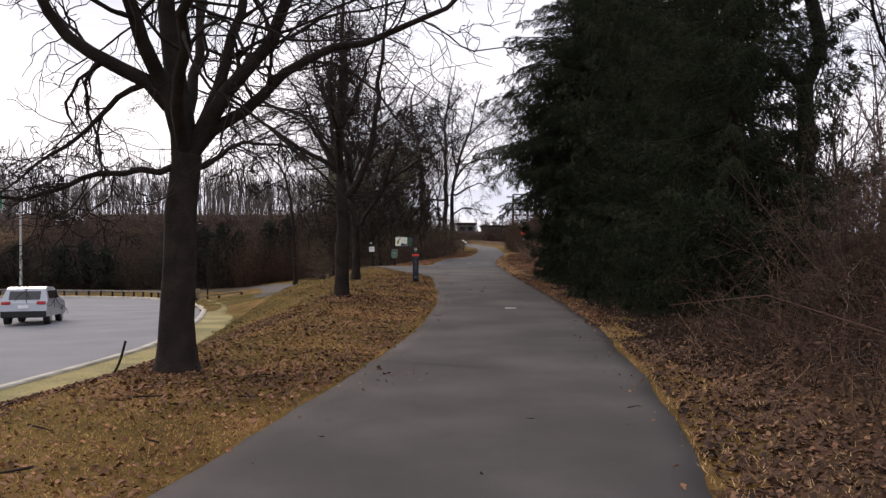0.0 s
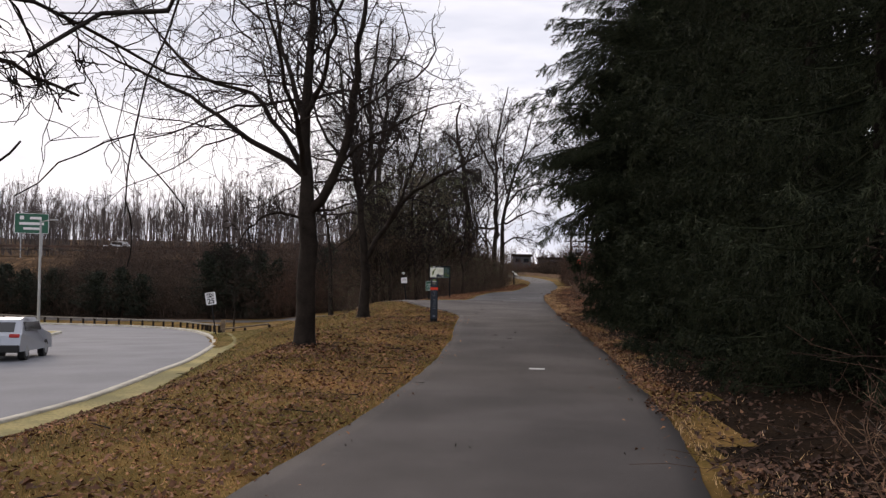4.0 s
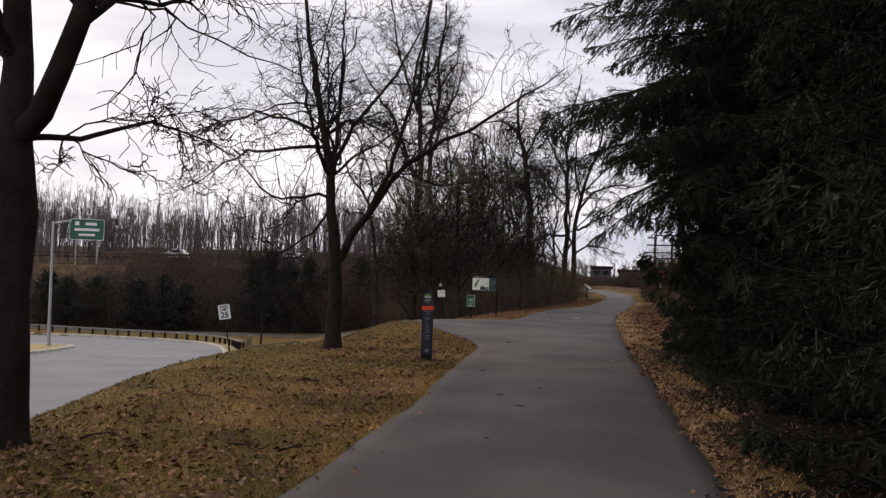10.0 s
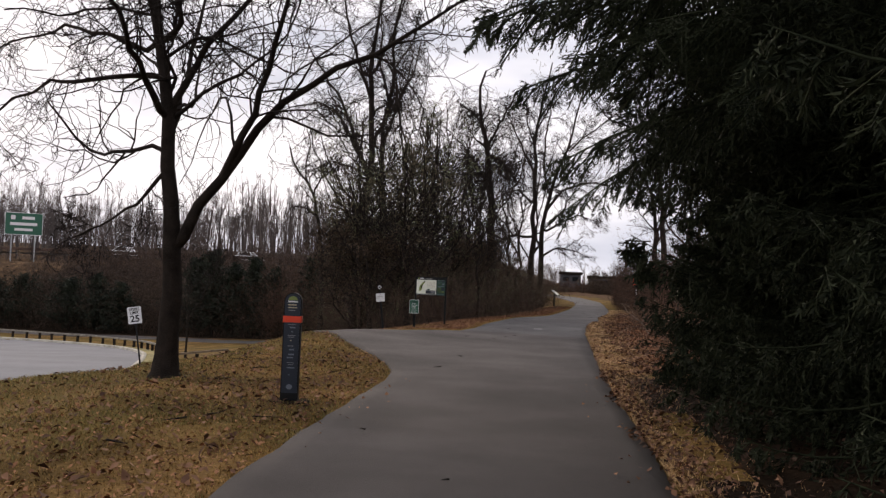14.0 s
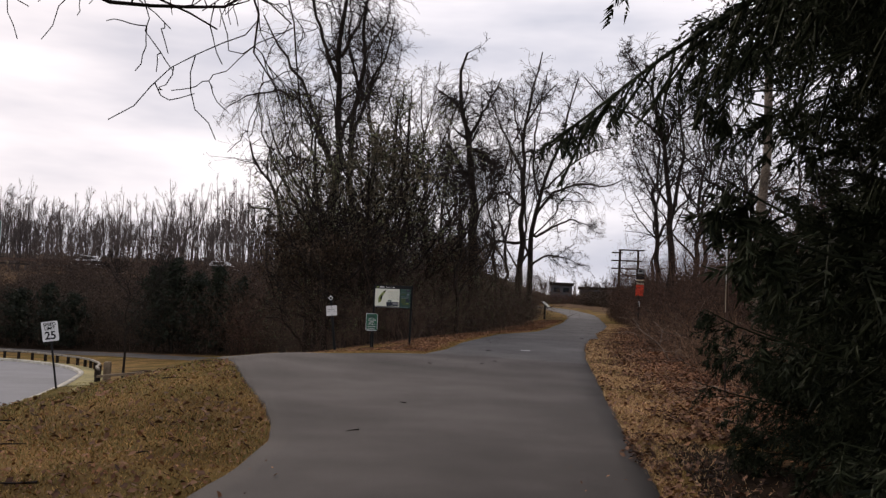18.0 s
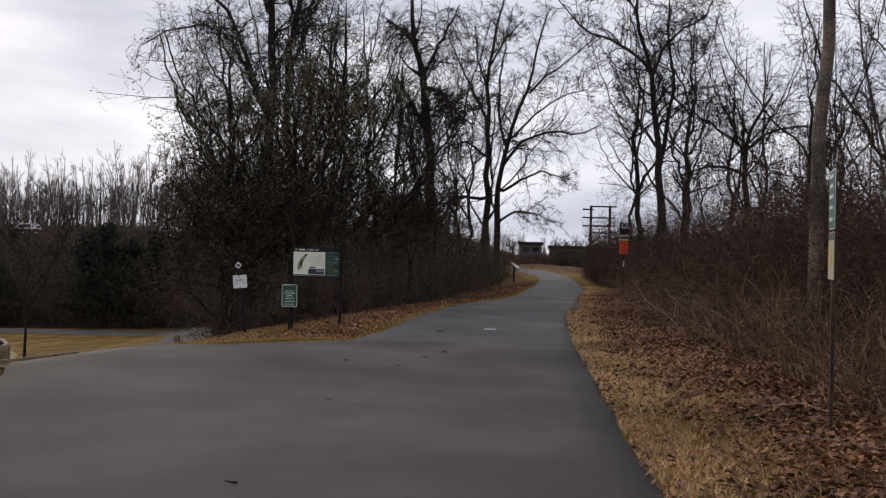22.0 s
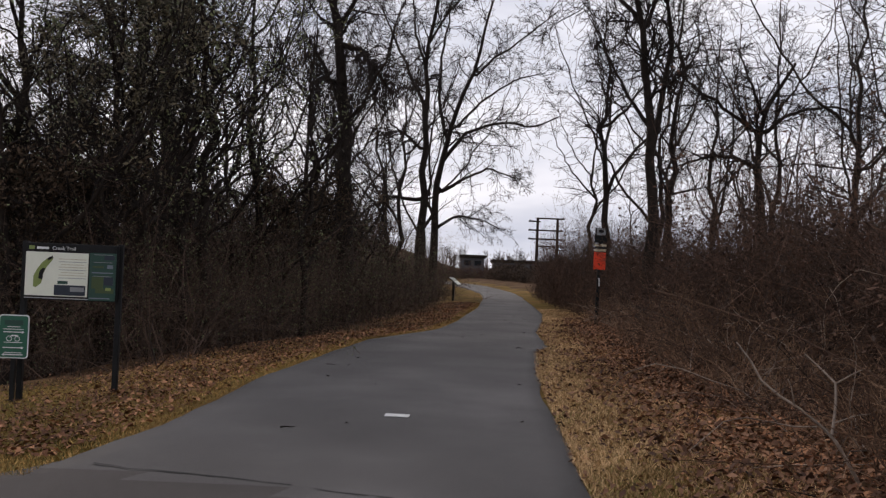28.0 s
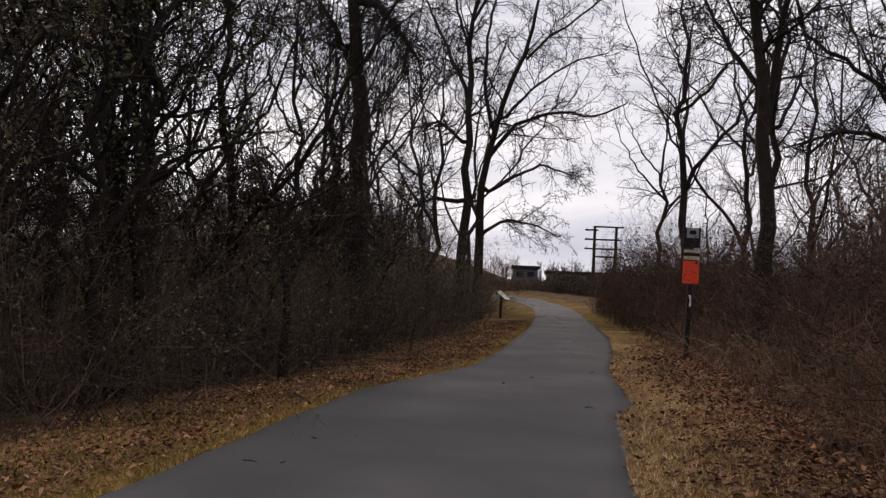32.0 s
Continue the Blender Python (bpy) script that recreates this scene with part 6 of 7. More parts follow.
def orange_marker():
    x, y = 6.0, 65.3
    top = empty("trail_marker", pose(x, y, -0.42, 0, 1, 4), "dark trail marker post with an orange panel", "marker post")
    part("post", box(0.09, 0.05, 2.65, pose(0, 0.03, -0.1), 0.004), M_BLACK, top)
    plate("top_plate", 0.34, 0.42, M_BLACK, top, 0, 0, 2.62, 0.01)
    plate("icon_panel", 0.25, 0.20, M_GREYPRINT, top, 0, -0.004, 2.72, 0.01)
    part("icon", prism([(-0.08, 0), (-0.05, 0.06), (0.06, 0.06), (0.08, 0), (0.05, -0.03), (-0.05, -0.03)], 0.003, pose(0, -0.008, 2.72)), M_BLACK, top)
    plate("stripe", 0.33, 0.06, M_TAN, top, 0, -0.001, 2.34, 0.004)
    plate("stripe", 0.33, 0.05, M_BLACK, top, 0, -0.001, 2.27, 0.004)
    plate("stripe", 0.33, 0.07, M_TAN, top, 0, -0.001, 2.20, 0.004)
    plate("orange_panel", 0.34, 0.48, M_ORANGE, top, 0, 0, 1.90, 0.01)
    part("white_tag", prism([(-0.03, 0.12), (0.03, 0.12), (0.04, -0.10), (0.0, -0.14), (0.0, 0.05)], 0.004, pose(0, -0.001, 1.30)), M_WHITE, top)
    return top


orange_marker()


def lectern():
    x, y = 2.0, 83.0
    top = empty("interpretive_panel", pose(x, y, gz(x, y), 0, 0, 78), "low slanted interpretive panel on a dark post", "sign")
    part("post", box(0.16, 0.10, 1.0, pose(0, 0.05, -0.1), 0.01), M_BLACK, top)
    part("frame", box(0.95, 0.60, 0.04, pose(0, 0, 0.92, 38, 0, 0), 0.008), M_BLACK, top)
    part("panel", box(0.88, 0.54, 0.008, pose(0, -0.02, 0.955, 38, 0, 0)), M_CREAM, top)
    return top


lectern()

def side_sign():
    x, y = 4.6, 39.7
    top = empty("trail_rules_board", pose(x, y, gz(x, y), 0, 0, -103), "two stacked printed trail notices on a steel post", "sign")
    part("post", box(0.045, 0.03, 2.3, pose(0, 0.022, -0.1), 0.003), M_RUST, top)
    plate("upper_board", 0.38, 0.50, M_WHITE, top, 0, 0, 1.92, 0.02)
    plate("upper_print", 0.36, 0.48, M_GREEN, top, 0, -0.003, 1.92, 0.015, 0.004)
    for z, w in ((2.10, 0.24), (2.02, 0.2), (1.93, 0.26), (1.84, 0.18), (1.74, 0.22)):
        part("text_bar", box(w, 0.003, 0.028, pose(0, -0.0055, z)), M_WHITE, top)
    plate("lower_board", 0.38, 0.40, M_TAN, top, 0, 0, 1.45, 0.02)
    plate("lower_header", 0.36, 0.06, M_DKGREEN, top, 0, -0.003, 1.61, 0.01, 0.004)
    plate("lower_print", 0.12, 0.16, M_YELLOW, top, 0, -0.003, 1.44, 0.02, 0.004)
    return top


side_sign()

# peeled pole on the verge
tree("dead_pole_tree", 6.36, 45.4, [([(0, 0, 0), (0.03, 0, 2.0), (0.12, 0, 5), (0.24, 0, 9)], 0.115, 0.07)], [(2, 0.7, 1.0, 50, 0.2, 0.3, 5, 0.2, 0.0, 4)], "bare pole-like trunk with peeled pale bark", 71, bark=M_POLE, flare=1.2)

tree("broken_stump", 6.05, 44.9, [([(0, 0, 0), (0.02, 0, 0.3), (-0.03, 0, 0.6), (0.0, 0, 0.82)], 0.09, 0.055)], [(1, 0.6, 0.8, 50, 0.1, 0.3, 4, 0.2, 0.0, 4)], "pale broken stump beside the peeled pole", 72, bark=M_POLE, flare=1.3, category="stump")

# ---------------------------------------------------------------- guard rail by the loop
def guard_rail(points, label, gap=1.5, high=0.50, rail=None):
    """Short square posts under one timber rail."""
    line = smooth_line(points, 0.3)
    top = tagged(new("guard_rail"), label, "guard rail")
    s = np.concatenate([[0], np.cumsum(np.linalg.norm(np.diff(line, axis=0), axis=1))])
    at = np.linspace(0, s[-1], max(3, int(s[-1] / gap / 2) * 2 + 1))
    px, py = np.interp(at, s, line[:, 0]), np.interp(at, s, line[:, 1])
    for i in range(len(px)):
        z = gz(px[i], py[i])
        part("post", box(0.16, 0.14, high + 0.16, pose(px[i], py[i], z - 0.15, 0, 0, i * 17 % 11), 0.015), M_BARK, top)
        if i and i % 2 == 0:
            a, b = Vector((px[i - 2], py[i - 2], gz(px[i - 2], py[i - 2]) + high)), Vector((px[i], py[i], z + high))
            d = b - a
            m = Matrix.Translation((a + b) / 2) @ d.to_track_quat("X", "Z").to_matrix().to_4x4()
            part("rail", box(d.length - 0.012, 0.13, 0.11, m, 0.012), rail or M_RAIL, top, "" if rail else "pale weathered timber rail")
    return top


guard_rail([(-62, 89.3), (-42.3, 85.6), (-35.6, 83.2), (-30.2, 80.6), (-26.0, 77.3), (-22.5, 72.6), (-20.2, 68.0), (-18.6, 65.2)], "low weathered timber guard rail beyond the loop")
guard_rail([(-18.2, 64.3), (-16.7, 64.9), (-15.1, 65.3)], "short timber rail running up the grass bank", 1.6, 0.18, M_WOOD)


def corner_post(x, y, w, h, label):
    top = empty("timber_bollard", pose(x, y, gz(x, y), 0, 1, 12), label, "bollard")
    part("shaft", box(w, w * 0.9, h + 0.15, pose(0, 0, -0.15), 0.02), M_WOOD, top)
    part("cap", box(w * 0.86, w * 0.78, 0.03, pose(0, 0, h), 0.01), M_WOOD, top)


corner_post(-18.6, 66.0, 0.30, 0.85, "stout square timber post at the end of the rail")
corner_post(-7.4, 55.8, 0.16, 0.43, "small square timber post in the grass bank")


def lamp_post():
    x, y = -31.6, 65.2
    top = empty("lamp_post", pose(x, y, float(road_z(x, y)) + 0.12), "slim galvanised lamp post on the traffic island", "street lamp")
    part("pole", rod(0.11, 0.07, 8.0, pose(0, 0, -0.1), 12), M_STEEL, top)
    part("base", rod(0.16, 0.14, 0.15, None, 12), M_STEEL, top)
    part("arm", rod(0.03, 0.03, 0.8, pose(0, 0, 7.75, 0, 80, 0), 8), M_STEEL, top)
    part("lamp_head", box(0.55, 0.22, 0.10, pose(0.95, 0, 7.85), 0.03), M_GREYPRINT, top)
    return top


lamp_post()


def highway_sign():
    x, y = -62.4, 119.0
    z = 5.6
    top = empty("highway_sign", pose(x, y, 0, 0, 0, 26), "green highway guide sign with white lettering", "road sign")
    for px in (-1.3, 1.3):
        part("post", box(0.15, 0.12, 6.4, pose(px, 0.1, 0.2), 0.01), M_STEEL, top)
    plate("rim", 4.2, 2.7, M_WHITE, top, 0, 0, z, 0.15, 0.05)
    plate("face", 4.1, 2.6, M_GREEN, top, 0, -0.01, z, 0.12, 0.02)
    part("text_bar", box(1.4, 0.02, 0.35, pose(0.5, -0.03, z + 0.55)), M_WHITE, top)
    part("text_bar", box(3.0, 0.02, 0.35, pose(0, -0.03, z - 0.2)), M_WHITE, top)
    part("text_bar", box(2.0, 0.02, 0.30, pose(0, -0.03, z - 0.85)), M_WHITE, top)
    part("shield", box(0.5, 0.02, 0.5, pose(-1.2, -0.03, z + 0.5)), M_WHITE, top)
    return top


highway_sign()


def utility_frame():
    x, y = 13.3, 150.0
    top = empty("power_line_frame", pose(x, y, gz(x, y)), "double wooden power pole with crossarms in the distance", "utility pole")
    for px in (-1.25, 1.25):
        part("pole", rod(0.21, 0.16, 8.6, pose(px, 0, -0.3), 8), M_BARK, top)
    for z, x0, x1 in ((8.1, -1.3, 2.1), (7.7, -2.4, -0.9), (6.6, -2.4, 1.9), (5.5, -2.4, 1.9), (4.6, -1.4, 2.2)):
        part("crossarm", box(x1 - x0, 0.18, 0.19, pose((x0 + x1) / 2, -0.22, z), 0.015), M_BARK, top)
    for z, px in ((8.1, 1.9), (7.7, -2.2), (6.6, -2.2), (6.6, -0.2), (5.5, -2.2), (5.5, 0.4)):
        part("insulator", rod(0.06, 0.04, 0.2, pose(px, -0.22, z + 0.14), 6), M_GREYPRINT, top)
    return top


utility_frame()


def far_building(x, y, w, h, label):
    top = empty("far_building", pose(x, y, gz(x, y)), label, "building")
    part("wall", box(w, 5, h, pose(0, 0, -0.3), 0.05), M_CONC, top)
    part("roof", box(w + 0.5, 5.6, 0.45, pose(0, 0, h - 0.32), 0.08), M_BARK, top)
    part("lower_wall", box(w + 0.04, 0.1, h * 0.35, pose(0, -2.53, -0.25)), M_CONC, top)
    for k in (-1, 1):
        part("window", box(w * 0.28, 0.08, 0.7, pose(k * w * 0.22, -2.53, h * 0.55)), M_GLASS, top)
    return top


far_building(4.35, 165.0, 3.3, 3.05, "small grey block building with a dark roof beyond the trail")
far_building(12.3, 172.0, 9.5, 2.9, "long low grey building with a dark roof beyond the trail")
thicket("far_brush", [(-3, 152), (7, 148), (13, 148), (13, 154), (-3, 158)], 900, 1.5, 2.7, 38, "low brown brush beyond the end of the trail", M_BRUSH, per=6, leaves=12000, leaf_size=0.09, leaf_mat=M_BRUSHLEAF)
thicket("far_hedge", [(6.5, 140), (12, 134), (34, 122), (34, 130), (12, 142), (6.5, 147)], 900, 2.2, 3.6, 27, "dark low hedge where the trail turns away", per=6, leaves=40000, leaf_size=0.10, leaf_mat=M_HEDGE)


def suv():
    top = empty("silver_suv", pose(-18.5, 39.4, float(road_z(-18.5, 39.4)) + 0.01, -3, 0, 14), "silver compact sport utility vehicle driving on the loop", "car")
    bm = bmesh.new()
    prof = [(-2.2, 0.35), (-2.25, 0.6), (-2.2, 0.95), (-2.05, 1.05), (-1.75, 1.55), (-1.3, 1.64), (0.2, 1.62), (0.9, 1.1), (1.95, 0.95), (2.2, 0.75), (2.22, 0.35)]
    rows = []
    for sx, k in ((-0.93, 0.0), (-0.88, 1.0), (0.88, 1.0), (0.93, 0.0)):
        rows.append([bm.verts.new((sx * (0.86 if (pz > 1.2 and k) else 1.0) if k else sx * (0.82 if pz > 1.2 else 1.0), py, pz)) for py, pz in prof])
    for a, b in zip(rows, rows[1:]):
        for i in range(len(prof) - 1):
            bm.faces.new((a[i], a[i + 1], b[i + 1], b[i]))
    bm.faces.new(rows[0][::-1])
    bm.faces.new(rows[-1])
    bmesh.ops.recalc_face_normals(bm, faces=bm.faces)
    part("body", bm, M_CAR, top)
    part("rear_window", box(1.25, 0.03, 0.42, pose(0, -2.03, 1.09, -31, 0, 0), 0.01), M_GLASS, top)
    for s in (-1, 1):
        part("side_window", box(0.03, 2.1, 0.36, pose(s * 0.915, -0.5, 1.12, 0, -s * 17, 0), 0.01), M_GLASS, top)
        part("tail_light", box(0.36, 0.10, 0.14, pose(s * 0.70, -2.2, 0.88), 0.02), M_RED, top)
    part("rear_bumper", box(1.78, 0.16, 0.28, pose(0, -2.24, 0.32), 0.04), M_TYRE, top)
    part("number_plate", box(0.42, 0.02, 0.14, pose(0, -2.29, 0.72)), M_WHITE, top)
    for s in (-1, 1):
        for py in (-1.35, 1.35):
            wheel = part("wheel", rod(0.35, 0.35, 0.24, pose(s * 0.80 - 0.12, py, 0.35, 0, 90, 0), 20), M_TYRE, top)
            part("rim", rod(0.21, 0.21, 0.02, pose(s * 0.80 + (0.12 if s > 0 else -0.14), py, 0.35, 0, 90, 0), 14), M_STEEL, wheel)
    return top


suv()

# ---------------------------------------------------------------- marks on the trail
def mark(name, x, y, w, l, turn, material, label, parent=trail):
    z = float(TRAIL_Z(y)) + 0.030
    bm = box(w, l, 0.003, pose(x, y, z, 0, 0, turn))
    ob = part(name, bm, material, parent, label)
    return ob


mark("painted_dash", 1.52, 19.55, 0.24, 0.16, -4, M_LINE, "worn white paint mark")
mark("painted_dash", 1.50, 49.4, 0.24, 0.16, -4, M_LINE, "worn white paint mark")


def crack(x0, x1, y0, y1, seed, w=0.018):
    r = np.random.default_rng(seed)
    n = int(abs(x1 - x0) / 0.09)
    x = np.linspace(x0, x1, n)
    y = np.linspace(y0, y1, n) + np.cumsum(r.normal(0, 0.015, n))
    ww = w * r.uniform(0.4, 1.3, n)
    z = TRAIL_Z(y) + 0.027
    obj("crack", np_mesh("crack", [strip(np.stack([np.stack([x, y - ww, z], 1), np.stack([x, y + ww, z], 1)], 1))]), M_CRACK, trail)


crack(-0.8, 0.6, 10.62, 9.9, 1, 0.014)
crack(-0.45, 1.0, 46.9, 46.55, 2, 0.012)
crack(1.15, 2.9, 46.5, 46.0, 5, 0.010)
crack(1.1, 2.8, 59.9, 60.4, 3, 0.010)
crack(2.8, 4.0, 60.4, 61.75, 4, 0.010)

# ---------------------------------------------------------------- fallen leaves and grass
def litter(name, px, py, size, seed, label, lift=0.012, material=None):
    rng = np.random.default_rng(seed)
    c = np.stack([px, py, ground_z(px, py) + lift], 1)
    n = len(c)
    a = rng.uniform(0, 2 * np.pi, n)
    s = size * rng.uniform(0.5, 1.4, n)
    u = np.stack([np.cos(a), np.sin(a), rng.normal(0, 0.35, n)], 1) * s[:, None]
    w = np.stack([-np.sin(a), np.cos(a), rng.normal(0, 0.45, n)], 1) * s[:, None] * rng.uniform(0.4, 0.8, n)[:, None]
    up = np.array([0, 0, 1.0]) * (s * rng.uniform(0.0, 0.7, n))[:, None]
    v = np.stack([c - u, c + w + up, c + u + up * 0.3, c - w + up * 0.8], 1).reshape(-1, 3)
    i = np.arange(n)[:, None] * 4
    f = np.concatenate([i + np.array([0, 1, 2]), i + np.array([0, 2, 3])])
    return tagged(obj(name, np_mesh(name, [(v, f)]), material or M_LEAF), label, "leaves", kind="stuff")


def blades(name, px, py, h, seed, label, material=None):
    rng = np.random.default_rng(seed)
    n = len(px)
    c = np.stack([px, py, ground_z(px, py) - 0.005], 1)
    a = rng.uniform(0, 2 * np.pi, n)
    hh = h * rng.uniform(0.4, 1.3, n)
    lean = np.stack([np.cos(a), np.sin(a), np.zeros(n)], 1) * (hh * rng.uniform(0.2, 1.6, n))[:, None]
    side = np.stack([-np.sin(a), np.cos(a), np.zeros(n)], 1) * (0.0035 * rng.uniform(0.7, 1.6, n))[:, None]
    tip = c + lean + np.array([0, 0, 1.0]) * hh[:, None]
    v = np.stack([c - side, c + side, tip], 1).reshape(-1, 3)
    return tagged(obj(name, np_mesh(name, [(v, np.arange(3 * n).reshape(-1, 3))]), material or M_GRASS), label, "grass", kind="stuff")


lr = np.random.default_rng(90)
n = 60000
y_ = lr.uniform(0, 1, n) ** 1.15 * 72
keep = ~((y_ > 13) & (y_ < 35.5) & (lr.uniform(0, 1, n) < 0.78))
y_ = y_[keep]
n = len(y_)
x_ = RIGHT(y_) + np.where(y_ > 35, 0.55, 0.08) + np.abs(lr.normal(0, 1.5, n)) + 0.5 * lr.uniform(0, 1, n) * (y_ > 36)
k = y_ < 34.5
litter("leaf_litter_right", x_[~k], y_[~k], 0.023, 91, "brown oak leaves strewn along the verge")
m_ = 26000
yv = 35.5 + 30 * lr.uniform(0, 1, m_) ** 1.2
xv = RIGHT(yv) + np.where(lr.uniform(0, 1, m_) < 0.10, 0.05, 1.05) + 2.5 * lr.uniform(0, 1, m_) ** 1.1
litter("leaf_litter_verge", xv, yv, 0.022, 84, "russet oak leaves lying thick below the brush", 0.022)
m_ = 9000
yv = 35.5 + 30 * lr.uniform(0, 1, m_) ** 1.3
xv = RIGHT(yv) + 1.35 + 0.25 * np.sin(1.9 * yv) + 1.9 * lr.uniform(0, 1, m_) ** 0.9
litter("oak_leaves_verge", xv, yv, 0.031, 81, "large curled oak leaves, tan and russet, below the brush", 0.035)
m_ = 1500
yv = 35.5 + 32 * lr.uniform(0, 1, m_) ** 1.2
xv = RIGHT(yv) - 0.03 + np.abs(lr.normal(0, 0.42, m_))
litter("oak_leaves_strip", xv, yv, 0.027, 80, "scattered dark oak leaves in the straw strip", 0.04, M_LEAF_DAMP)
m_ = 11000
yv = 35.5 + 33 * lr.uniform(0, 1, m_) ** 1.25
xv = RIGHT(yv) + 0.55 + 0.35 * np.sin(2.3 * yv) * lr.uniform(0, 1, m_) + 2.1 * lr.uniform(0, 1, m_)
litter("dark_leaves_verge", xv, yv, 0.033, 76, "dark damp oak leaves between straw and brush", 0.045, M_LEAF_DAMP)
k = (y_ < 12.8) & (lr.uniform(0, 1, len(y_)) < 0.55)
litter("leaf_mould_brambles", x_[k], y_[k], 0.030, 75, "rotting dark leaves under the brambles", 0.02, M_BRUSHLEAF)
k = (y_ < 12.8) & ~k
litter("leaf_litter_brambles", x_[k], y_[k], 0.027, 99, "damp dark brown leaves under the brambles", material=M_LEAF_DAMP)
k = (y_ >= 12.8) & (y_ < 34.5)
litter("leaf_litter_spruces", x_[k], y_[k], 0.028, 100, "dark leaf bits on the spruce needles", material=M_BRUSHLEAF)
n = 4200
y_ = lr.uniform(15, 36, n)
x_ = RIGHT(y_) - 0.04 + np.abs(lr.normal(0, 0.32, n)) + 0.15 * np.sin(y_ * 2.3) * lr.uniform(0, 1, n)
litter("leaf_litter_edge", x_, y_, 0.026, 85, "brown leaves caught along the ragged trail edge", 0.03, M_LEAF_DAMP)
n = 7000
y_ = lr.uniform(2, 33, n)
x_ = np.maximum(LEFT(y_) - np.abs(lr.normal(0, 2.2, n)) - 0.05, kerb_x(y_) + 0.3 + lr.uniform(0, 3, n))
litter("leaf_litter_left", x_, y_, 0.023, 92, "brown leaves scattered over the lawn")
n = 21000
cx_, cy_ = lr.uniform(-6.5, -0.5, 160), lr.uniform(2, 21.5, 160)
w_ = lr.integers(0, 160, n)
x_, y_ = cx_[w_] + lr.normal(0, 0.5, n), cy_[w_] + lr.normal(0, 0.6, n)
k = (x_ < LEFT(y_) - 0.05) & (x_ > kerb_x(y_) + 0.4)
litter("leaf_drifts", x_[k], y_[k], 0.027, 89, "drifts of dark reddish-brown leaves on the lawn", 0.026, M_LEAF_DAMP)
n = 3200
y_ = lr.uniform(20, 42, n)
x_ = np.maximum(LEFT(y_) - 0.05 - np.abs(lr.normal(0, 3.0, n)), kerb_x(y_) + 0.4 + lr.uniform(0, 3, n))
k = ~((y_ > 33) & (x_ > BR_LEFT(y_) - 0.05))
litter("leaf_flecks", x_[k], y_[k], 0.034, 77, "dark curled leaves caught in the lawn grass", 0.03, M_LEAF_DAMP)
n = 1500
a_ = lr.uniform(0, 6.28, n)
litter("leaf_litter_tree", -2.9 + np.abs(lr.normal(0, 1.0, n)) * np.cos(a_) * 1.3, 9.6 + np.abs(lr.normal(0, 0.9, n)) * np.sin(a_), 0.027, 97, "brown leaves heaped round the tree foot", material=M_LEAF_DAMP)
n = 30000
y_ = lr.uniform(47, 80, n)
x_ = LEFT(y_) - 0.35 - np.abs(lr.normal(0, 1.4, n))
litter("leaf_litter_kiosk", x_, y_, 0.019, 93, "brown leaves under the thicket edge", 0.026, M_LEAF_DAMP)
n = 150000
y_ = lr.uniform(14, 64, n)
f_ = lr.uniform(0, 1, n) ** 1.2
x_ = kerb_x(y_) + 0.3 + f_ * np.minimum(9.0, LEFT(y_) - 3.0 - kerb_x(y_))
k = ~((y_ > 42) & (x_ > -9.5))
blades("bank_grass", x_[k], y_[k], 0.05, 86, "rough green and straw grass on the bank by the kerb", M_VERGE)
n = 18000
y_ = lr.uniform(2, 46, n)
x_ = np.maximum(LEFT(y_) - 0.05 - np.abs(lr.normal(0, 2.8, n)), kerb_x(y_) + 0.4 + lr.uniform(0, 3, n))
k = ~((y_ > 33) & (x_ > BR_LEFT(y_) - 0.05)) & (y_ < 42)
litter("leaf_bits", x_[k], y_[k], 0.016, 87, "small tan leaf bits in the lawn")
n = 280000
y_ = lr.uniform(1, 46, n)
x_ = np.maximum(LEFT(y_) - 0.02 - np.abs(lr.normal(0, 3.0, n)), kerb_x(y_) + 0.3 + lr.uniform(0, 2, n))
k = ~((y_ > 33) & (x_ > BR_LEFT(y_) - 0.02)) & (y_ < 43)
blades("lawn_grass", x_[k], y_[k], 0.026, 94, "short straw-coloured winter grass")
n = 100000
y_ = lr.uniform(9, 46, n)
x_ = np.maximum(LEFT(y_) - 0.02 - np.abs(lr.normal(0, 3.0, n)), kerb_x(y_) + 0.3 + lr.uniform(0, 2, n))
k = ~((y_ > 33) & (x_ > BR_LEFT(y_) - 0.02)) & (y_ < 43) & (np.sin(1.9 * x_ + np.sin(2.3 * y_)) + np.sin(1.3 * y_ - 1.1 * x_) > -0.5)
blades("lawn_tufts", x_[k], y_[k], 0.042, 83, "tufts of dull green grass in the dry lawn", M_VERGE)
n = 130000
y_ = lr.uniform(1, 75, n)
x_ = RIGHT(y_) + 0.01 + np.abs(lr.normal(0, 0.75, n)) * np.where((y_ > 13) & (y_ < 35), np.where(lr.uniform(0, 1, n) < 0.3, 0.6, 0.18), 1.0)
k = ~((y_ > 12.5) & (y_ < 34) & (lr.uniform(0, 1, n) < np.where(y_ < 20, 0.88, 0.6))) & ~((y_ < 13) & (lr.uniform(0, 1, n) < 0.7))
x_, y_ = x_[k], y_[k]
blades("verge_grass", x_, y_, 0.045, 95, "dry straw grass along the trail edge", M_STRAW)
n = 80000
y_ = 35.5 + 38 * lr.uniform(0, 1, n) ** 1.3
x_ = RIGHT(y_) + 0.01 + 1.55 * lr.uniform(0, 1, n) ** 1.3
k = np.sin(2.6 * x_ + 1.4 * np.sin(1.7 * y_)) + np.sin(2.1 * y_ + 1.3 * x_) + lr.normal(0, 0.5, n) > 1.35
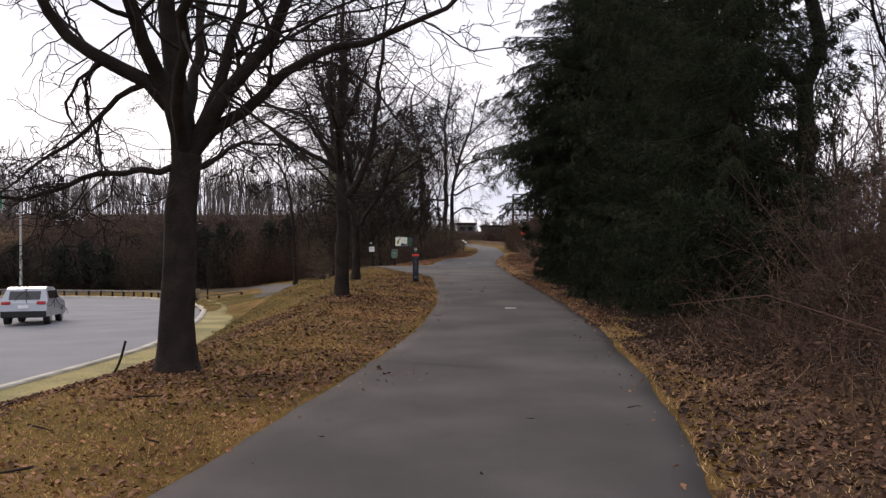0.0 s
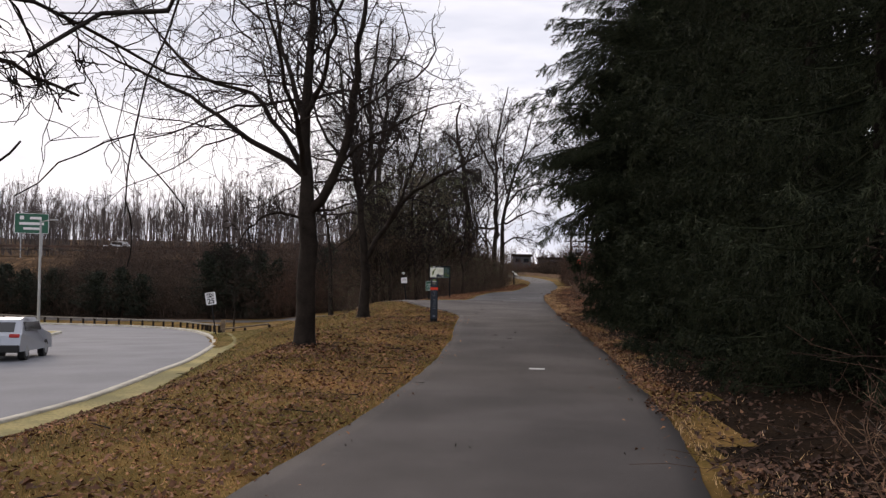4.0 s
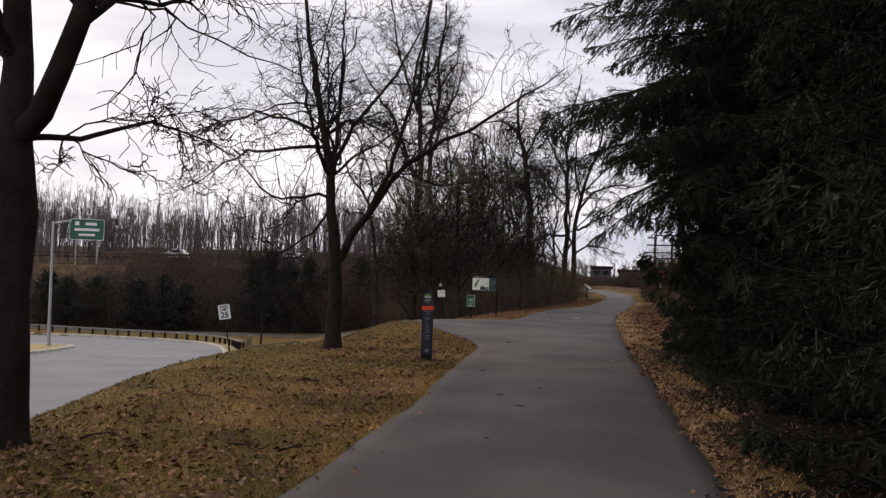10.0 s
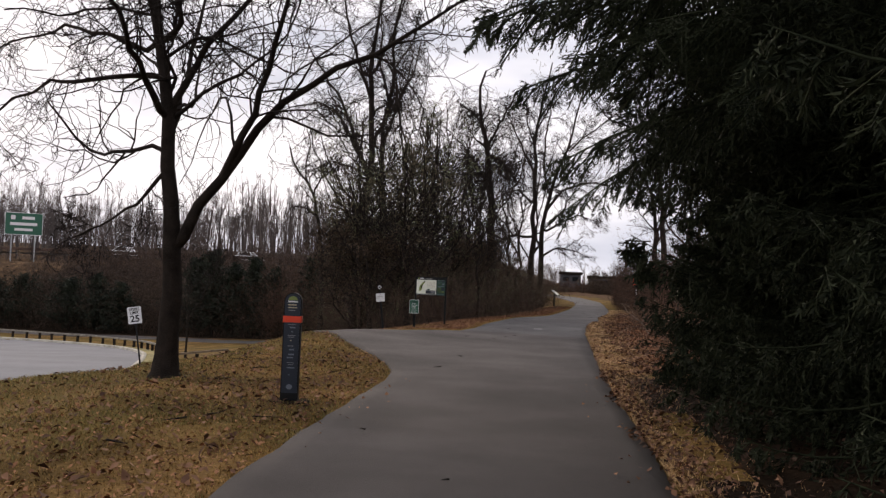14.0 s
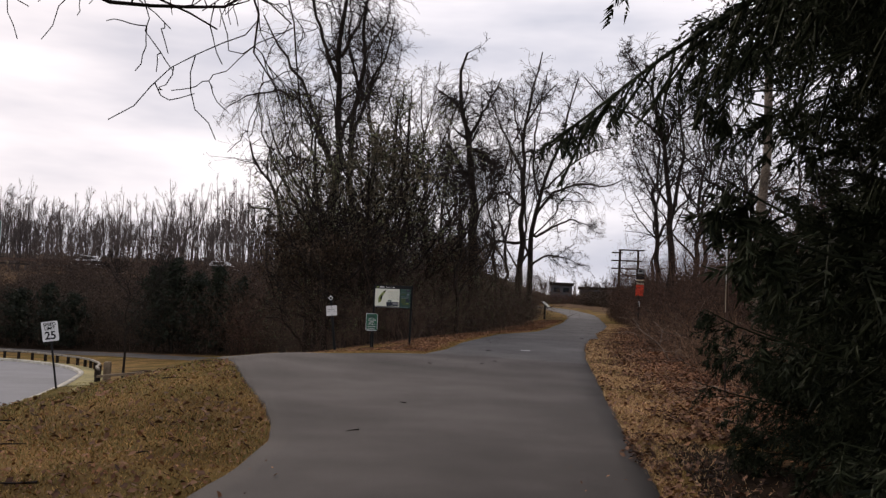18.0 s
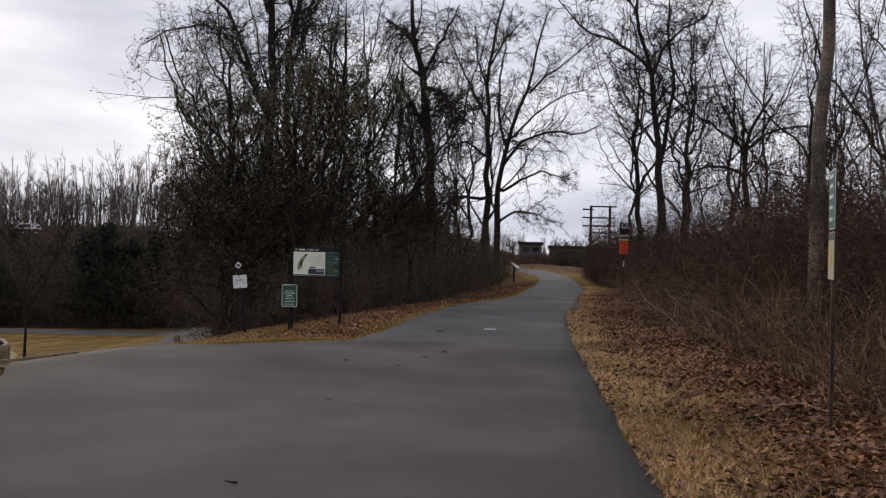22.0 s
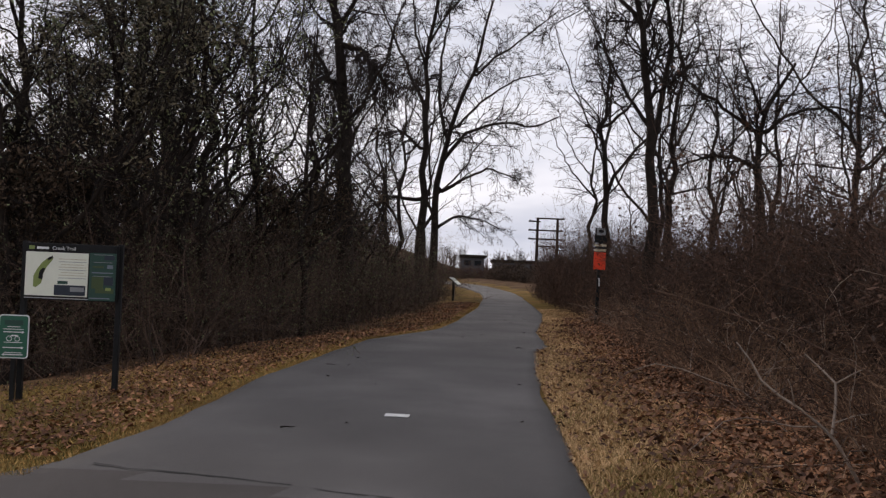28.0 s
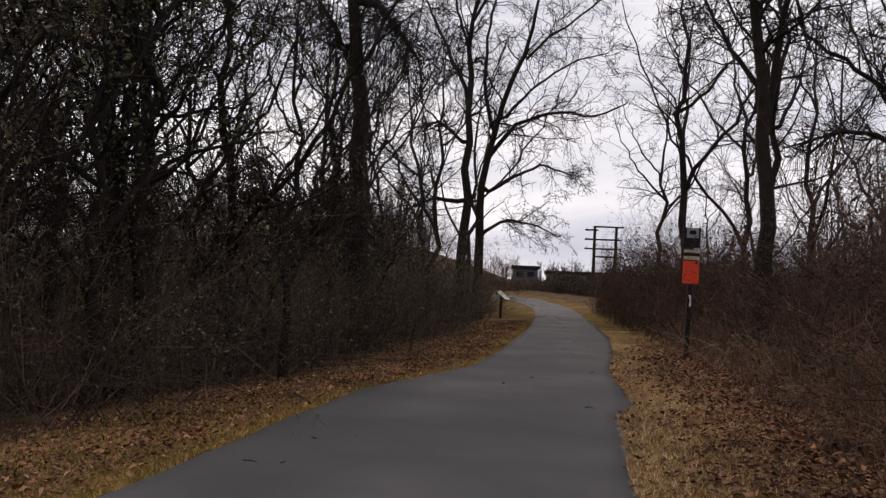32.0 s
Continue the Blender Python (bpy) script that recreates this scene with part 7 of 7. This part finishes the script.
blades("verge_strip_tufts", x_[k], y_[k], 0.04, 82, "dull green tufts in the straw strip along the trail", M_VERGE)
x_, y_ = x_[~k], y_[~k]
blades("verge_strip_grass", x_, y_, 0.05, 88, "pale straw grass in a strip along the trail", M_STRAW)
n = 110000
y_ = 46.5 + 33 * lr.uniform(0, 1, n) ** 1.4
x_ = LEFT(y_) - 0.02 - np.abs(lr.normal(0, 1.0, n)) * np.where(y_ < 53, 2.2, 1.0)
k = lr.uniform(0, 1, n) < 0.25
blades("kiosk_tufts", x_[k], y_[k], 0.035, 79, "dull green tufts below the signs", M_VERGE)
x_, y_ = x_[~k], y_[~k]
m_ = 4000
yv = 47 + 32 * lr.uniform(0, 1, m_) ** 1.3
xv = LEFT(yv) - 0.1 - np.abs(lr.normal(0, 0.9, m_))
litter("leaf_flecks_kiosk", xv, yv, 0.028, 78, "orange-brown leaves scattered below the signs", 0.035)
blades("kiosk_grass", x_, y_, 0.035, 96, "dry straw grass below the signs")


def sticks(name, px, py, pz, length, rad, seed, label):
    rng = np.random.default_rng(seed)
    n = len(px)
    a = rng.uniform(0, 2 * np.pi, n)
    P = grow(rng, np.stack([px, py, pz + rad], 1), np.stack([np.cos(a), np.sin(a), 0 * a], 1), length * rng.uniform(0.3, 1.4, n), 4, 0.22, 0.0)
    P[:, :, 2] = (pz + rad)[:, None] + np.abs(rng.normal(0, 0.006, (n, 4)))
    return tagged(obj(name, np_mesh(name, [tubes(P, taper(np.full(n, rad) * rng.uniform(0.6, 1.5, n), np.full(n, rad * 0.4), 4), 4)]), M_TWIG), label, "twigs", kind="stuff")


n = 48
y_ = lr.uniform(4, 70, n)
x_ = LEFT(y_) + (RIGHT(y_) - LEFT(y_)) * lr.uniform(0.05, 0.95, n)
sticks("trail_twigs", x_, y_, TRAIL_Z(y_) + 0.026, 0.11, 0.006, 201, "small dark twigs fallen on the trail")
n = 110
y_ = lr.uniform(2, 42, n)
x_ = np.minimum(LEFT(y_) - 0.3, np.where(y_ > 33, BR_LEFT(y_) - 0.3, 99)) - np.minimum(np.abs(lr.normal(0, 2.4, n)), 5)
sticks("lawn_twigs", x_, y_, ground_z(x_, y_) + 0.02, 0.30, 0.008, 202, "dark fallen sticks on the lawn")
n = 150
y_ = lr.uniform(0, 60, n)
x_ = RIGHT(y_) + 0.8 + np.abs(lr.normal(0, 1.4, n))
sticks("verge_twigs", x_, y_, ground_z(x_, y_) + 0.03, 0.34, 0.007, 203, "fallen sticks among the leaves of the verge")
n = 260
y_ = lr.uniform(2, 34, n)
x_ = np.where(lr.uniform(0, 1, n) < 0.5, LEFT(y_) + np.abs(lr.normal(0, 0.25, n)), RIGHT(y_) - np.abs(lr.normal(0, 0.3, n)))
litter("leaf_litter_trail", x_, y_, 0.02, 98, "stray brown leaves along the trail edges", 0.03)
stick = empty("broken_stick", pose(-3.78, 9.9, gz(-3.78, 9.9), 0, 22, 0), "dark broken stick standing in the lawn", "stick")
obj("shaft", np_mesh("shaft", [tubes(limb_line([(0, 0, -0.05), (0.03, 0, 0.2), (0, 0, 0.45)], 6)[None], np.full((1, 6), 0.014), 6)]), M_BARK, stick)
branch = empty("dead_branch", pose(4.85, 46.8, gz(4.85, 46.8)), "pale barkless forked branch leaning out of the brush", "branch")
for i, (pts, r0) in enumerate((([(0.02, 0.1, -0.04), (-0.09, 0, 0.10), (-0.27, -0.05, 0.37), (-0.50, 0.02, 0.55), (-0.68, 0.08, 0.65), (-0.81, 0.06, 0.86), (-0.88, 0.1, 0.95)], 0.014),
                               ([(-0.27, -0.05, 0.37), (-0.23, 0, 0.54), (-0.21, 0.05, 0.70), (-0.31, 0.12, 0.81), (-0.41, 0.1, 0.89)], 0.011),
                               ([(-0.21, 0.05, 0.70), (-0.13, 0, 0.77), (-0.06, -0.04, 0.82)], 0.007),
                               ([(-0.50, 0.02, 0.55), (-0.55, -0.05, 0.67), (-0.58, -0.06, 0.73)], 0.006),
                               ([(-0.26, -0.03, 0.44), (-0.14, -0.1, 0.51), (-0.05, -0.12, 0.53)], 0.006))):
    obj("stem" if i == 0 else "fork", np_mesh("fork", [tubes(limb_line(pts, 10)[None], np.linspace(r0, r0 * 0.45, 10)[None], 6)]), M_CANE, branch)
